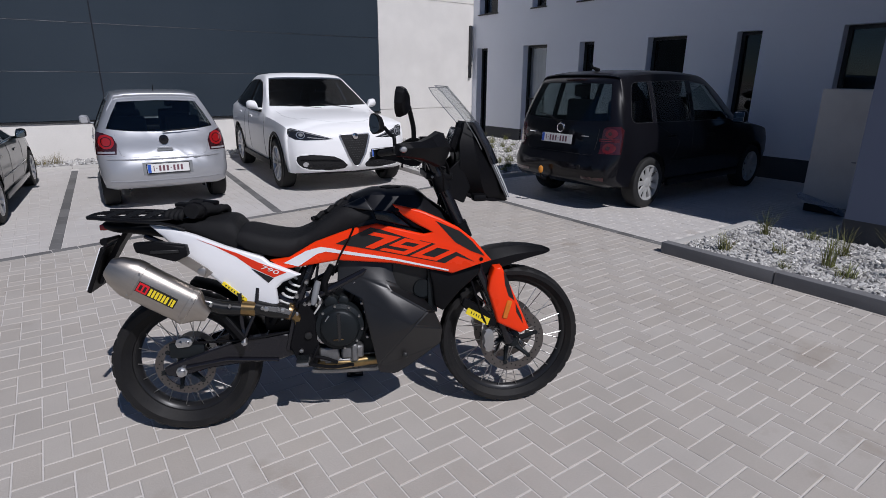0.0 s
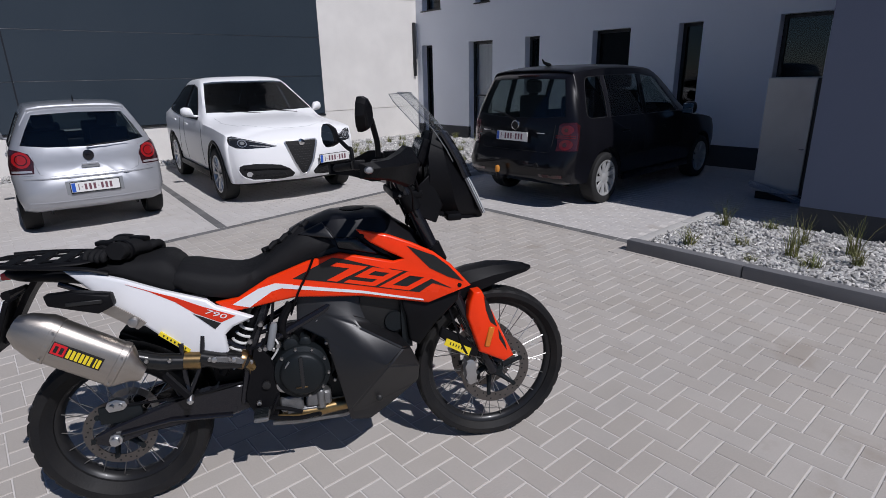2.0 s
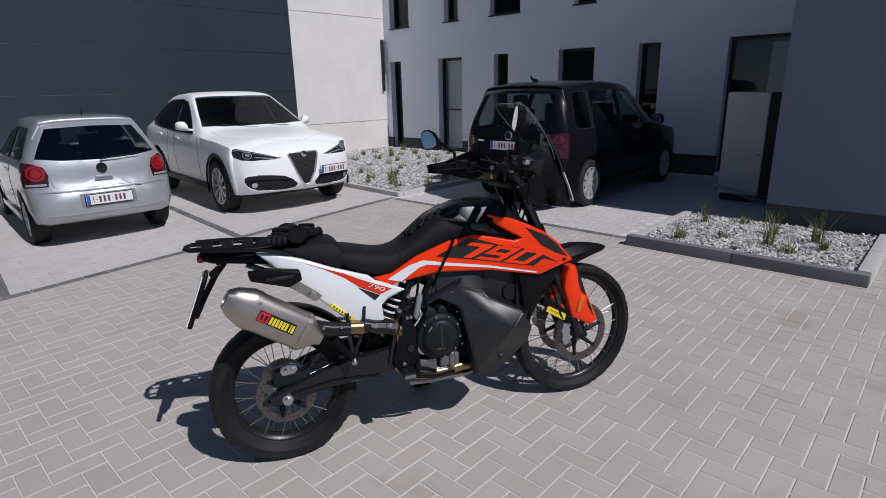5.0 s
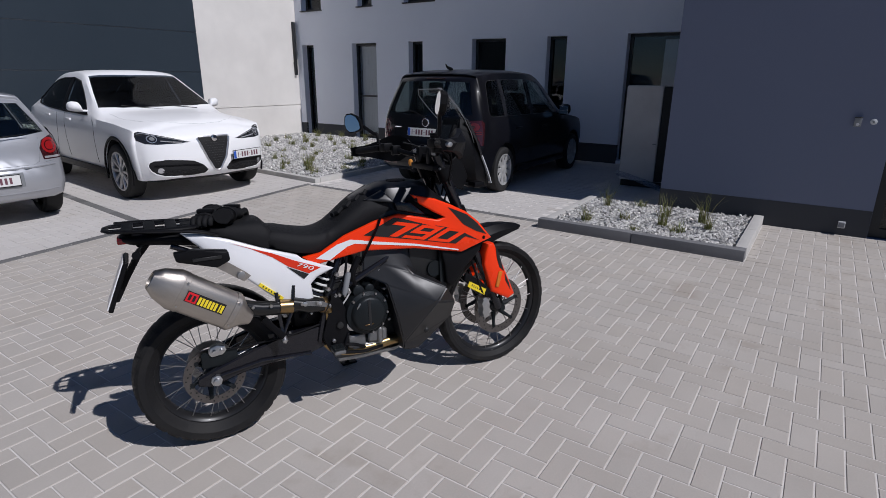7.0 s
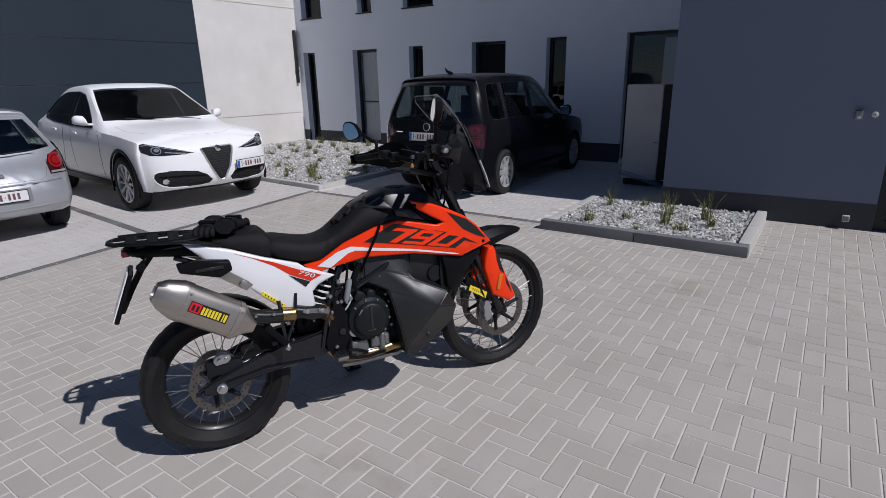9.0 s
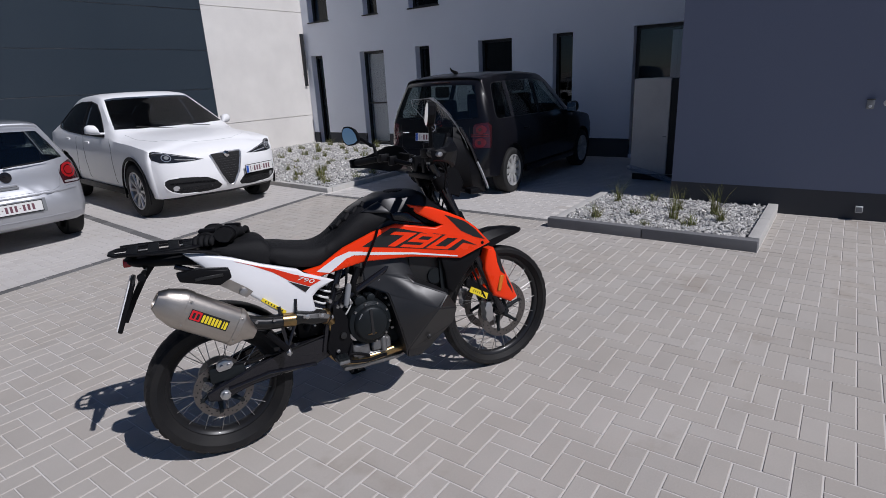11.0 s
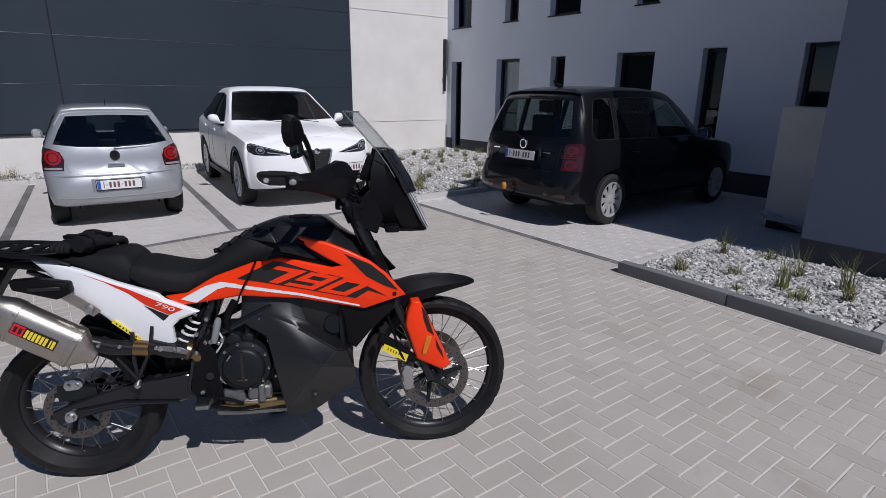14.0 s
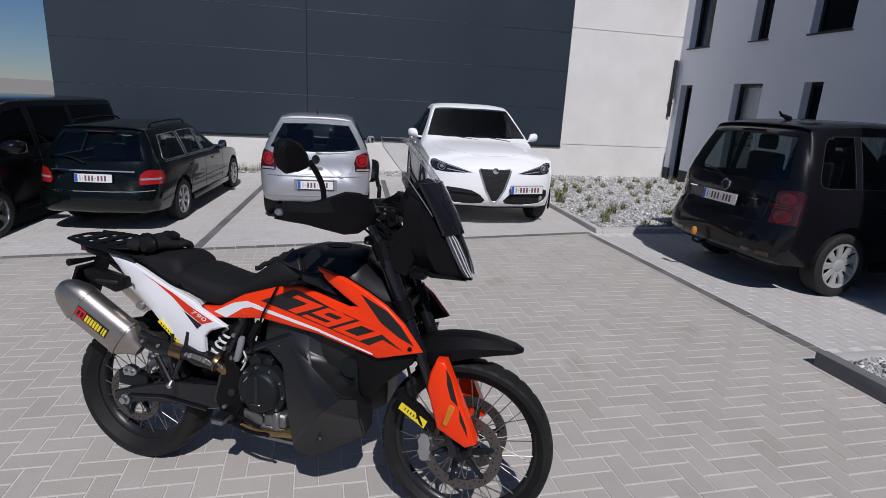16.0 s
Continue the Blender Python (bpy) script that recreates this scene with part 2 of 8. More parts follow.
M_JOINT = material("joint_profile_metal", (0.13, 0.135, 0.15), 0.42, metal=1.0, var=0.05)
M_JOINTD = material("joint_cover_dark", (0.020, 0.022, 0.028), 0.5, var=0.05, spec=0.2)
part("joint_cover", rbox(2.338, 2.362, WALL_Y - 0.016, WALL_Y - 0.004, zs[0] + 0.02, zs[-1] - 0.02, 0.001, 1), M_JOINTD, wall_back, "dark vertical joint cover")
# thin metal rods added so the horizontal joints show a line of sun glint
for z in zs[1:6]:
    bm = bmesh.new()
    sweep(bm, [(CLAD_L + 0.02, WALL_Y - 0.012, z), (2.33, WALL_Y - 0.012, z)], 0.0035, 8)
    sweep(bm, [(2.37, WALL_Y - 0.012, z), (CLAD_R - 0.02, WALL_Y - 0.012, z)], 0.0035, 8)
    part("joint_profile", bm, M_JOINT, wall_back, "slim metal rod added along the joint for a sun glint", smooth=80)


# facade with openings
def wall_with_holes(bm, x, thick, y0, y1, z0, z1, holes, mat=0):
    """A wall in the plane x, outside towards -x; holes: (y0, y1, z0, z1)."""
    ys = sorted({y0, y1, *[h[0] for h in holes], *[h[1] for h in holes]})
    zz = sorted({z0, z1, *[h[2] for h in holes], *[h[3] for h in holes]})
    for a, b in zip(ys, ys[1:]):
        run = None
        for c, d in zip(zz, zz[1:]):
            solid = not any(h[0] <= a and b <= h[1] and h[2] <= c and d <= h[3] for h in holes)
            if solid and run is None:
                run = c
            if not solid and run is not None:
                box(bm, x, x + thick, a, b, run, c, mat)
                run = None
        if run is not None:
            box(bm, x, x + thick, a, b, run, zz[-1], mat)


LOW = [(12.76, 13.20), (10.57, 11.38), (9.165, 9.575), (7.0, 7.83), (5.65, 6.07), (3.40, 4.47)]
HIGH = [(12.40, 13.14), (10.68, 11.14), (8.85, 9.70), (7.03, 7.50), (5.30, 6.15), (3.40, 4.15)]
LOW_TOP, SILL = 2.39, 3.23
holes = [(a, b, 0.06, LOW_TOP) for a, b in LOW] + [(a, b, SILL, SILL + 1.65) for a, b in HIGH]
bm = bmesh.new()
wall_with_holes(bm, WALL_X, 0.35, BLOCK_Y - 0.4, WALL_Y, -0.02, TOP, holes)
wall_east = tagged(link("wall_east", bm, M_PLASTER, smooth=0), "light grey rendered facade with narrow deep-set openings", "wall", kind="structure")
ys = sorted([BLOCK_Y] + [v for h in LOW for v in h] + [WALL_Y])
bm = bmesh.new()
for a, b in zip(ys[::2], ys[1::2]):
    box(bm, WALL_X - 0.004, WALL_X + 0.05, a, b, -0.01, 0.36)
part("plinth", bm, M_PLINTH, wall_east, "dark grey plinth", smooth=0)


def window(i, x, y0, y1, z0, z1, deep=0.17, sill=True, bars=(), glazing=M_PANE):
    w = tagged(new("window_%d" % i), "narrow window with an anthracite frame and dark glass", "window", kind="structure")
    w.matrix_world = pose(x, (y0 + y1) / 2, z0)
    h, k = z1 - z0, (y1 - y0) / 2
    f = 0.055
    bm = bmesh.new()
    for a, b, c, d in ((-k, -k + f, 0, h), (k - f, k, 0, h), (-k + f, k - f, 0, f), (-k + f, k - f, h - f, h), *[(-k + f, k - f, b - 0.02, b + 0.02) for b in bars]):
        box(bm, deep, deep + 0.07, a, b, c, d)
    part("window_frame", bm, M_FRAME, w, smooth=0)
    bm = bmesh.new()
    box(bm, deep + 0.03, deep + 0.036, -k + f, k - f, f, h - f)
    pane = part("pane", bm, glazing, w, smooth=0)
    pane.visible_shadow = False
    if sill:
        part("window_sill", rbox(-0.04, deep, -k - 0.03, k + 0.03, -0.03, -0.002, 0.004, 1), M_FRAME, w)
    return w


for i, (a, b) in enumerate(LOW):
    window(i + 1, WALL_X, a, b, 0.06, LOW_TOP, sill=False, bars=(1.06,) if i == 1 else (), glazing=M_PANE_CLEAR if i in (1, 5) else M_PANE)
for i, (a, b) in enumerate(HIGH):
    window(i + 7, WALL_X, a, b, SILL, SILL + 1.65)
M_BLIND_REFLECTION = material("pale_blind", (0.62, 0.64, 0.68), 0.8, var=0.05, scale=2, fine=60)
# first a drawn blind; the second panel paints a bright reflection as a pale sheet
for y0, y1, z0, z1, words in ((10.64, 11.31, 0.14, 2.32, "pale grey blind drawn down behind the glass"), (3.42, 3.88, 1.30, 2.28, "pale panel added behind the glass in place of a bright reflection")):
    bm = bmesh.new()
    for k in range(int((y1 - y0) / 0.055)):
        box(bm, WALL_X + 0.27 + 0.006 * (k % 2), WALL_X + 0.276 + 0.006 * (k % 2), y0 + 0.055 * k, y0 + 0.055 * (k + 1) - 0.002, z0, z1)
    blind = tagged(link("window_blind", bm, M_BLIND_REFLECTION, smooth=0), words, "blind")
# near-black sheets put behind the openings in place of shaded rooms
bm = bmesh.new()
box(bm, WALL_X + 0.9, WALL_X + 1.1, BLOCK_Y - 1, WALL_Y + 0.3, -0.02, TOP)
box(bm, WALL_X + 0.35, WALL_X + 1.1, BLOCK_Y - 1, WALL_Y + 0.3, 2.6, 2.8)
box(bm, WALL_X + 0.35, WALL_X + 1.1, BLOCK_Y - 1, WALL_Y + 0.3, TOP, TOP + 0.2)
tagged(link("wall_inner", bm, M_DARK, smooth=0), "near-black sheets behind the facade, room shade put into the colour", "wall", kind="structure")

# projecting block with its door
DOOR = (-0.55, 0.62, 0.0, 2.35)
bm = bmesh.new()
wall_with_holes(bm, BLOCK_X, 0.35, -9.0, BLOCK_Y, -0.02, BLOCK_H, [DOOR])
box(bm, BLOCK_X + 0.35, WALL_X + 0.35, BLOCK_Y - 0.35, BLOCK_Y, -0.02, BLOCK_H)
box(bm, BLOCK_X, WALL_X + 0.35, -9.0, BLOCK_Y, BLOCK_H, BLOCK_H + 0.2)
block = tagged(link("wall_south", bm, M_PLASTER_SHADE, smooth=0), "rendered block that juts out of the facade, its shade put into the colour", "wall", kind="structure")
bm = bmesh.new()
box(bm, BLOCK_X - 0.004, BLOCK_X + 0.05, DOOR[1] + 0.002, BLOCK_Y + 0.004, -0.01, 0.29)
box(bm, BLOCK_X - 0.004, BLOCK_X + 0.05, -9, DOOR[0] - 0.002, -0.01, 0.29)
box(bm, BLOCK_X + 0.05, WALL_X - 0.01, BLOCK_Y - 0.05, BLOCK_Y + 0.004, -0.01, 0.29)
part("plinth", bm, M_PLINTH, block, "dark grey plinth", smooth=0)

# ---- motorcycle ----
M_ORANGE = material("orange_plastic", (0.86, 0.040, 0.001), 0.28, var=0.03, scale=4, fine=60, coat=0.25, spec=0.25)
M_WHITEP = material("white_plastic", (0.78, 0.78, 0.79), 0.3, var=0.02, scale=4, fine=60, coat=0.3)
M_REDD = material("red_decal", (0.66, 0.030, 0.004), 0.35, var=0.05)
M_BLACKP = material("black_moulded_plastic", (0.0055, 0.0055, 0.0065), 0.45, var=0.25, scale=9, fine=400, bump=0.08, spec=0.15)
M_BLACKG = material("black_gloss", (0.010, 0.010, 0.013), 0.18, var=0.1, scale=6, coat=0.4, spec=0.3)
M_TANK = material("satin_black_tank", (0.010, 0.010, 0.012), 0.36, var=0.1, scale=6, fine=300, bump=0.02, spec=0.4)
M_GREYP = material("dark_grey_satin", (0.007, 0.007, 0.008), 0.43, var=0.12, scale=7, fine=400, bump=0.02, spec=0.72)
M_SEAT = material("seat_cover", (0.013, 0.013, 0.014), 0.6, var=0.15, scale=8, fine=500, bump=0.4, spec=0.18)
M_RUBBER = material("tyre_rubber", (0.013, 0.013, 0.014), 0.6, var=0.2, scale=9, fine=120, bump=0.3, tint=(0.020, 0.019, 0.018), spec=0.2)
M_RIM = material("rim_black", (0.014, 0.014, 0.015), 0.32, var=0.15, coat=0.2, spec=0.3)
M_TITAN = material("brushed_titanium", (0.44, 0.405, 0.365), 0.42, metal=1.0, var=0.12, scale=5, fine=240, bump=0.05, stretch=(1, 12, 12))
M_ALU = material("cast_aluminium", (0.52, 0.52, 0.52), 0.38, metal=1.0, var=0.12, scale=14, fine=200, bump=0.15)
M_STEEL = material("bright_steel", (0.42, 0.41, 0.40), 0.42, metal=1.0, var=0.1, scale=20)
M_DISC = material("brake_disc_steel", (0.17, 0.155, 0.145), 0.5, metal=1.0, var=0.15, scale=25, fine=300)
M_BRONZE = material("heated_steel_pipe", (0.36, 0.25, 0.11), 0.3, metal=1.0, var=0.3, scale=14, tint=(0.20, 0.13, 0.07))
M_CARBON = material("carbon_shield", (0.010, 0.010, 0.010), 0.3, var=0.4, scale=60, fine=300, coat=0.3, spec=0.3)
M_CASTD = material("dull_cast_aluminium", (0.26, 0.26, 0.26), 0.5, metal=0.9, var=0.25, scale=30, fine=200, bump=0.2)
M_ENGINE = material("engine_dark", (0.013, 0.016, 0.018), 0.42, metal=0.3, var=0.2, scale=12, fine=180, bump=0.2, spec=0.3)
M_YELLOW = material("yellow_sticker", (0.80, 0.62, 0.02), 0.4, var=0.04)
M_INK = material("black_ink", (0.012, 0.012, 0.012), 0.5, var=0.1)
M_REDS = material("red_sticker", (0.62, 0.012, 0.02), 0.4, var=0.04)
M_AMBER = material("amber_reflector", (0.60, 0.16, 0.015), 0.15, var=0.2, scale=60, fine=300)
M_REDLENS = material("red_lens", (0.38, 0.010, 0.012), 0.12, var=0.2, scale=40, fine=200, coat=0.5)
M_CLEARLENS = material("headlamp_lens", (0.06, 0.063, 0.07), 0.10, var=0.6, scale=22, coat=0.6)
M_SCREEN = glass("clear_screen", (0.93, 0.94, 0.945), gloss=0.03)
M_MIRROR = material("mirror_glass", (0.58, 0.60, 0.63), 0.03, metal=1.0, var=0.02)
M_WSPRING = material("white_spring", (0.66, 0.66, 0.64), 0.4, var=0.05)
M_GREYBOX = material("grey_fitting", (0.22, 0.23, 0.24), 0.4, var=0.05)
M_LIGHTFIT = material("light_fitting", (0.55, 0.56, 0.57), 0.45, var=0.05)
M_CLOTH = material("glove_leather", (0.012, 0.012, 0.013), 0.7, var=0.3, scale=40, fine=260, bump=0.5, spec=0.18)

BIKE = Matrix.Translation((1.7345, 3.287, 0.0)) @ Matrix.Rotation(-0.4637, 4, "Z") @ Matrix.Rotation(-0.0549, 4, "X") @ Matrix.Diagonal((0.997, 0.997, 1.018, 1.0))
bike = thing("motorcycle", BIKE, "orange, white and black adventure motorcycle leaning on its side stand", "motorcycle")


def offset_ring(pts, d):
    n, out = len(pts), []
    area = sum(pts[i][0] * pts[(i + 1) % n][1] - pts[(i + 1) % n][0] * pts[i][1] for i in range(n))
    s = 1 if area > 0 else -1
    for i in range(n):
        (ax, az), (bx, bz), (cx, cz) = pts[i - 1], pts[i], pts[(i + 1) % n]
        e1, e2 = Vector((bx - ax, bz - az)).normalized(), Vector((cx - bx, cz - bz)).normalized()
        n1, n2 = Vector((-e1.y, e1.x)) * s, Vector((-e2.y, e2.x)) * s
        k = n1 + n2
        k = k / max(k.length_squared * 0.5, 0.6)
        out.append((bx + k.x * d, bz + k.y * d))
    return out


def pillow(bm, outline, yf, side=-1, thick=0.016, inset=0.010, rise=0.008, mat=0):
    """A moulded panel: outline (x, z), half width yf(x, z), rounded towards the outside."""
    rings = []
    for d, out in ((0.0, -thick), (0.0, 0.0), (inset * 0.4, rise * 0.7), (inset, rise)):
        ring = offset_ring(outline, d) if d else outline
        rings.append([(x, side * (yf(x, z) + out), z) for x, z in ring])
    loft(bm, rings, mat=mat)


def decal(bm, outline, yf, lift, side=-1):
    v = [bm.verts.new((x, side * (yf(x, z) + lift), z)) for x, z in outline]
    w = [bm.verts.new((x, side * (yf(x, z) + lift - 0.0015), z)) for x, z in outline]
    bm.faces.new(v)
    bm.faces.new(w[::-1])
    n = len(v)
    for j in range(n):
        bm.faces.new((v[j], w[j], w[(j + 1) % n], v[(j + 1) % n]))


def mirrored(name, outline, yf, mat, label="", **kw):
    for side in (-1, 1):
        bm = bmesh.new()
        pillow(bm, outline, yf, side, **kw)
        last = part(name, bm, mat, bike, label)
    return last


def tube(name, pts, r, mat, parent=None, n=8, label="", smooth_pts=0, flat=None):
    bm = bmesh.new()
    sweep(bm, curve_points(pts, smooth_pts) if smooth_pts else pts, r, n, flat=flat)
    return part(name, bm, mat, parent or bike, label)


def text_mesh(body, size, depth=0.001, shear=0.0, spacing=1.0, bold=0.0):
    """Flat letters in the built-in font as a bmesh, centred, in the x, z plane, facing -y."""
    cu = bpy.data.curves.new("letters", "FONT")
    cu.body, cu.size, cu.extrude, cu.shear, cu.space_character = body, size, depth, shear, spacing
    cu.offset = bold
    cu.align_x, cu.align_y, cu.resolution_u = "CENTER", "CENTER", 3
    ob = new("letters", cu)
    me = bpy.data.meshes.new_from_object(ob.evaluated_get(bpy.context.evaluated_depsgraph_get()))
    bm = bmesh.new()
    bm.from_mesh(me)
    bpy.data.objects.remove(ob)
    bpy.data.meshes.remove(me)
    bpy.data.curves.remove(cu)
    bm.transform(Matrix.Rotation(radians(90), 4, "X"))
    return bm


# wheels
def tyre(radius, half, depth, lugs):
    bm = bmesh.new()
    prof = [(radius - depth, -half * 0.55), (radius - depth * 0.6, -half * 0.98), (radius - depth * 0.28, -half), (radius - depth * 0.11, -half * 0.86), (radius - 0.003, -half * 0.45),
            (radius, 0), (radius - 0.003, half * 0.45), (radius - depth * 0.11, half * 0.86), (radius - depth * 0.28, half), (radius - depth * 0.6, half * 0.98), (radius - depth, half * 0.55)]
    n = lugs * 6
    rings = []
    for k, (r, a) in enumerate(prof):
        ring = []
        for j in range(n):
            cut = 0.007 if 3 <= k <= 7 and k != 5 and (j + abs(k - 5)) % 6 == 0 else 0.0
            t = 2 * math.pi * j / n
            ring.append(bm.verts.new((math.cos(t) * (r - cut), a, math.sin(t) * (r - cut))))
        rings.append(ring)
    for A, B in zip(rings, rings[1:] + rings[:1]):
        for j in range(n):
            bm.faces.new((A[j], A[(j + 1) % n], B[(j + 1) % n], B[j]))
    return bm


def bike_wheel(name, x, radius, half, depth, disc_r, sides, label):
    w = part(name, spin([(0.028, -0.07), (0.045, -0.06), (0.045, -0.045), (0.026, -0.03), (0.026, 0.03), (0.045, 0.045), (0.045, 0.06), (0.028, 0.07)], 20), M_RIM, bike, label, m=pose(x, 0, radius))
    part("tyre", tyre(radius, half, depth, 30), M_RUBBER, w, "black road tyre with angled tread grooves", smooth=35)
    ri = radius - depth
    h = half * 0.62
    part("rim", spin([(ri + 0.006, -h), (ri + 0.008, -h * 0.8), (ri - 0.008, -h * 0.6), (ri - 0.022, -h * 0.25), (ri - 0.024, 0), (ri - 0.022, h * 0.25), (ri - 0.008, h * 0.6), (ri + 0.008, h * 0.8), (ri + 0.006, h), (ri + 0.002, h * 0.9), (ri - 0.002, h * 0.6), (ri - 0.010, 0), (ri - 0.002, -h * 0.6), (ri + 0.002, -h * 0.9)], 56, closed=True), M_RIM, w, "black wire wheel rim")
    for k in range(36):
        a0, side = 2 * math.pi * k / 36, 1 if k % 2 else -1
        a1 = a0 + (0.55 if (k // 2) % 2 else -0.55)
        bm = bmesh.new()
        sweep(bm, [(math.cos(a1) * 0.043, side * 0.05, math.sin(a1) * 0.043), (math.cos(a0) * (ri - 0.018), side * h * 0.45, math.sin(a0) * (ri - 0.018))], 0.0021, 5)
        part("spoke", bm, M_STEEL, w)
    for side in sides:
        y = side * 0.078
        d = spin([(disc_r, y - 0.0025), (disc_r, y + 0.0025), (disc_r * 0.74, y + 0.0025), (disc_r * 0.74, y - 0.0025)], 48, closed=True)
        disc = part("brake_disc", d, M_DISC, w, "drilled steel brake disc")
        bm = bmesh.new()
        for k in range(40):
            t, q = 2 * math.pi * k / 40, disc_r * (0.80 + 0.06 * (k % 3))
            bmesh.ops.create_cone(bm, cap_ends=True, segments=6, radius1=0.004, radius2=0.004, depth=0.0064, matrix=Matrix.Translation((math.cos(t) * q, y, math.sin(t) * q)) @ Matrix.Rotation(radians(90), 4, "X"))
        tagged(part("drilling", bm, M_INK, disc, smooth=0), kind="stuff")
        for k in range(6):
            t = 2 * math.pi * k / 6
            bm = bmesh.new()
            sweep(bm, [(math.cos(t) * 0.045, side * 0.06, math.sin(t) * 0.045), (math.cos(t + 0.25) * disc_r * 0.76, y, math.sin(t + 0.25) * disc_r * 0.76)], [0.014, 0.008], 6)
            bmesh.ops.create_cone(bm, cap_ends=True, segments=8, radius1=0.011, radius2=0.011, depth=0.012, matrix=Matrix.Translation((math.cos(t + 0.25) * disc_r * 0.76, y, math.sin(t + 0.25) * disc_r * 0.76)) @ Matrix.Rotation(radians(90), 4, "X"))
            part("carrier_arm", bm, M_ENGINE, disc)
    return w


RR, RF = 0.325, 0.352
rear = bike_wheel("rear_wheel", 0.0, RR, 0.078, 0.084, 0.13, (-1,), "spoked rear wheel with a black rim")
front = bike_wheel("front_wheel", 1.525, RF, 0.05, 0.058, 0.16, (-1, 1), "spoked front wheel with a black rim")
part("axle_nut", spin([(0.009, -0.160), (0.016, -0.158), (0.016, -0.142), (0.024, -0.14), (0.024, -0.118), (0.014, -0.11)], 8), M_ALU, rear, "bright axle nut", smooth=20)
part("sprocket", spin([(0.10, 0.085), (0.10, 0.092), (0.07, 0.092), (0.07, 0.085)], 40, closed=True), M_STEEL, rear)
part("axle_nut", spin([(0.010, -0.125), (0.017, -0.125), (0.017, -0.1), (0.028, -0.1), (0.028, -0.085), (0.012, -0.085)], 10), M_ENGINE, front, smooth=20)

# swingarm, frame, engine
bm = bmesh.new()
for s in (-1, 1):
    loft(bm, [[(x, s * (y - w), z - h), (x, s * (y + w), z - h), (x, s * (y + w), z + h), (x, s * (y - w), z + h)] for x, y, w, z, h in ((-0.075, 0.115, 0.010, 0.325, 0.018), (-0.02, 0.115, 0.014, 0.33, 0.036), (0.12, 0.115, 0.018, 0.372, 0.040), (0.27, 0.112, 0.022, 0.40, 0.055), (0.42, 0.105, 0.03, 0.41, 0.06), (0.50, 0.10, 0.03, 0.42, 0.05))])
box(bm, 0.36, 0.46, -0.11, 0.11, 0.38, 0.46)
bevel_all(bm, 0.006, 1)
part("swingarm", bm, M_BLACKG, bike, "black swingarm")
tube("swingarm_rib", [(0.02, -0.137, 0.345), (0.2, -0.14, 0.372), (0.42, -0.142, 0.355)], 0.007, M_BLACKG)
bm = bmesh.new()
for s in (-1, 1):
    for pts, r in (([(0.47, s * 0.13, 0.40), (0.52, s * 0.13, 0.62), (0.60, s * 0.12, 0.80)], 0.018), ([(0.60, s * 0.12, 0.80), (0.85, s * 0.13, 0.86), (1.12, s * 0.06, 1.0)], 0.017),
                   ([(0.52, s * 0.13, 0.60), (0.80, s * 0.15, 0.74), (1.10, s * 0.06, 0.92)], 0.016), ([(0.60, s * 0.12, 0.80), (0.30, s * 0.10, 0.86), (-0.15, s * 0.07, 0.95)], 0.013),
                   ([(0.52, s * 0.13, 0.60), (0.20, s * 0.10, 0.78), (-0.10, s * 0.07, 0.92)], 0.012), ([(1.02, s * 0.09, 0.86), (0.98, s * 0.11, 0.62), (0.90, s * 0.10, 0.40)], 0.014)):
        sweep(bm, pts, r, 8)
part("frame", bm, M_BLACKG, bike, "black tubular frame")
bm = bmesh.new()
slab(bm, [(0.525, 0.62), (0.565, 0.625), (0.60, 0.53), (0.605, 0.45), (0.60, 0.36), (0.585, 0.32), (0.53, 0.315), (0.50, 0.36), (0.475, 0.42), (0.48, 0.45), (0.505, 0.50)], -0.16, -0.138)
bevel_all(bm, 0.005, 1)
part("footrest_bracket", bm, M_BLACKP, bike, "dark footrest bracket")
bm = bmesh.new()
box(bm, 0.53, 0.93, -0.11, 0.11, 0.34, 0.56)
box(bm, 0.72, 0.95, -0.10, 0.10, 0.52, 0.80)
box(bm, 0.56, 0.74, -0.12, 0.12, 0.50, 0.62)
bevel_all(bm, 0.02, 2)
box(bm, 0.74, 0.97, -0.105, 0.105, 0.78, 0.86)
engine = part("engine", bm, M_ENGINE, bike, "dark grey parallel twin engine block")
part("clutch_cover", spin([(0.03, -0.205), (0.072, -0.203), (0.082, -0.196), (0.088, -0.18), (0.106, -0.172), (0.112, -0.15), (0.112, -0.10)], 36), M_ENGINE, engine, "dark green-grey clutch cover", m=pose(0.70, 0, 0.505))
for k in range(7):
    t = 2 * math.pi * (k - 2.2) / 10
    part("cover_bolt", spin([(0.005, -0.184), (0.007, -0.18), (0.007, -0.17)], 6), M_STEEL, engine, m=pose(0.70 + 0.099 * math.cos(t), 0, 0.505 + 0.099 * math.sin(t)))
part("cover_rib", rbox(0.69, 0.705, -0.208, -0.19, 0.45, 0.58, 0.004), M_GREYP, engine, m=pose(0, 0, 0))
# bright tube added to draw the highlight along the cover's edge
tube("cover_highlight_tube", [(0.632, -0.197, 0.515), (0.640, -0.199, 0.545), (0.655, -0.2, 0.568)], 0.004, M_ALU, engine)
bm = bmesh.new()
for x0, x1, z0, z1, d in ((0.60, 0.69, 0.335, 0.40, 0.155), (0.70, 0.80, 0.345, 0.405, 0.16), (0.62, 0.78, 0.318, 0.345, 0.15), (0.745, 0.775, 0.335, 0.42, 0.172)):
    box(bm, x0, x1, -d, -0.09, z0, z1)
bevel_all(bm, 0.008, 1)
part("oil_filter_housing", bm, M_CASTD, engine, "bare cast aluminium housing")
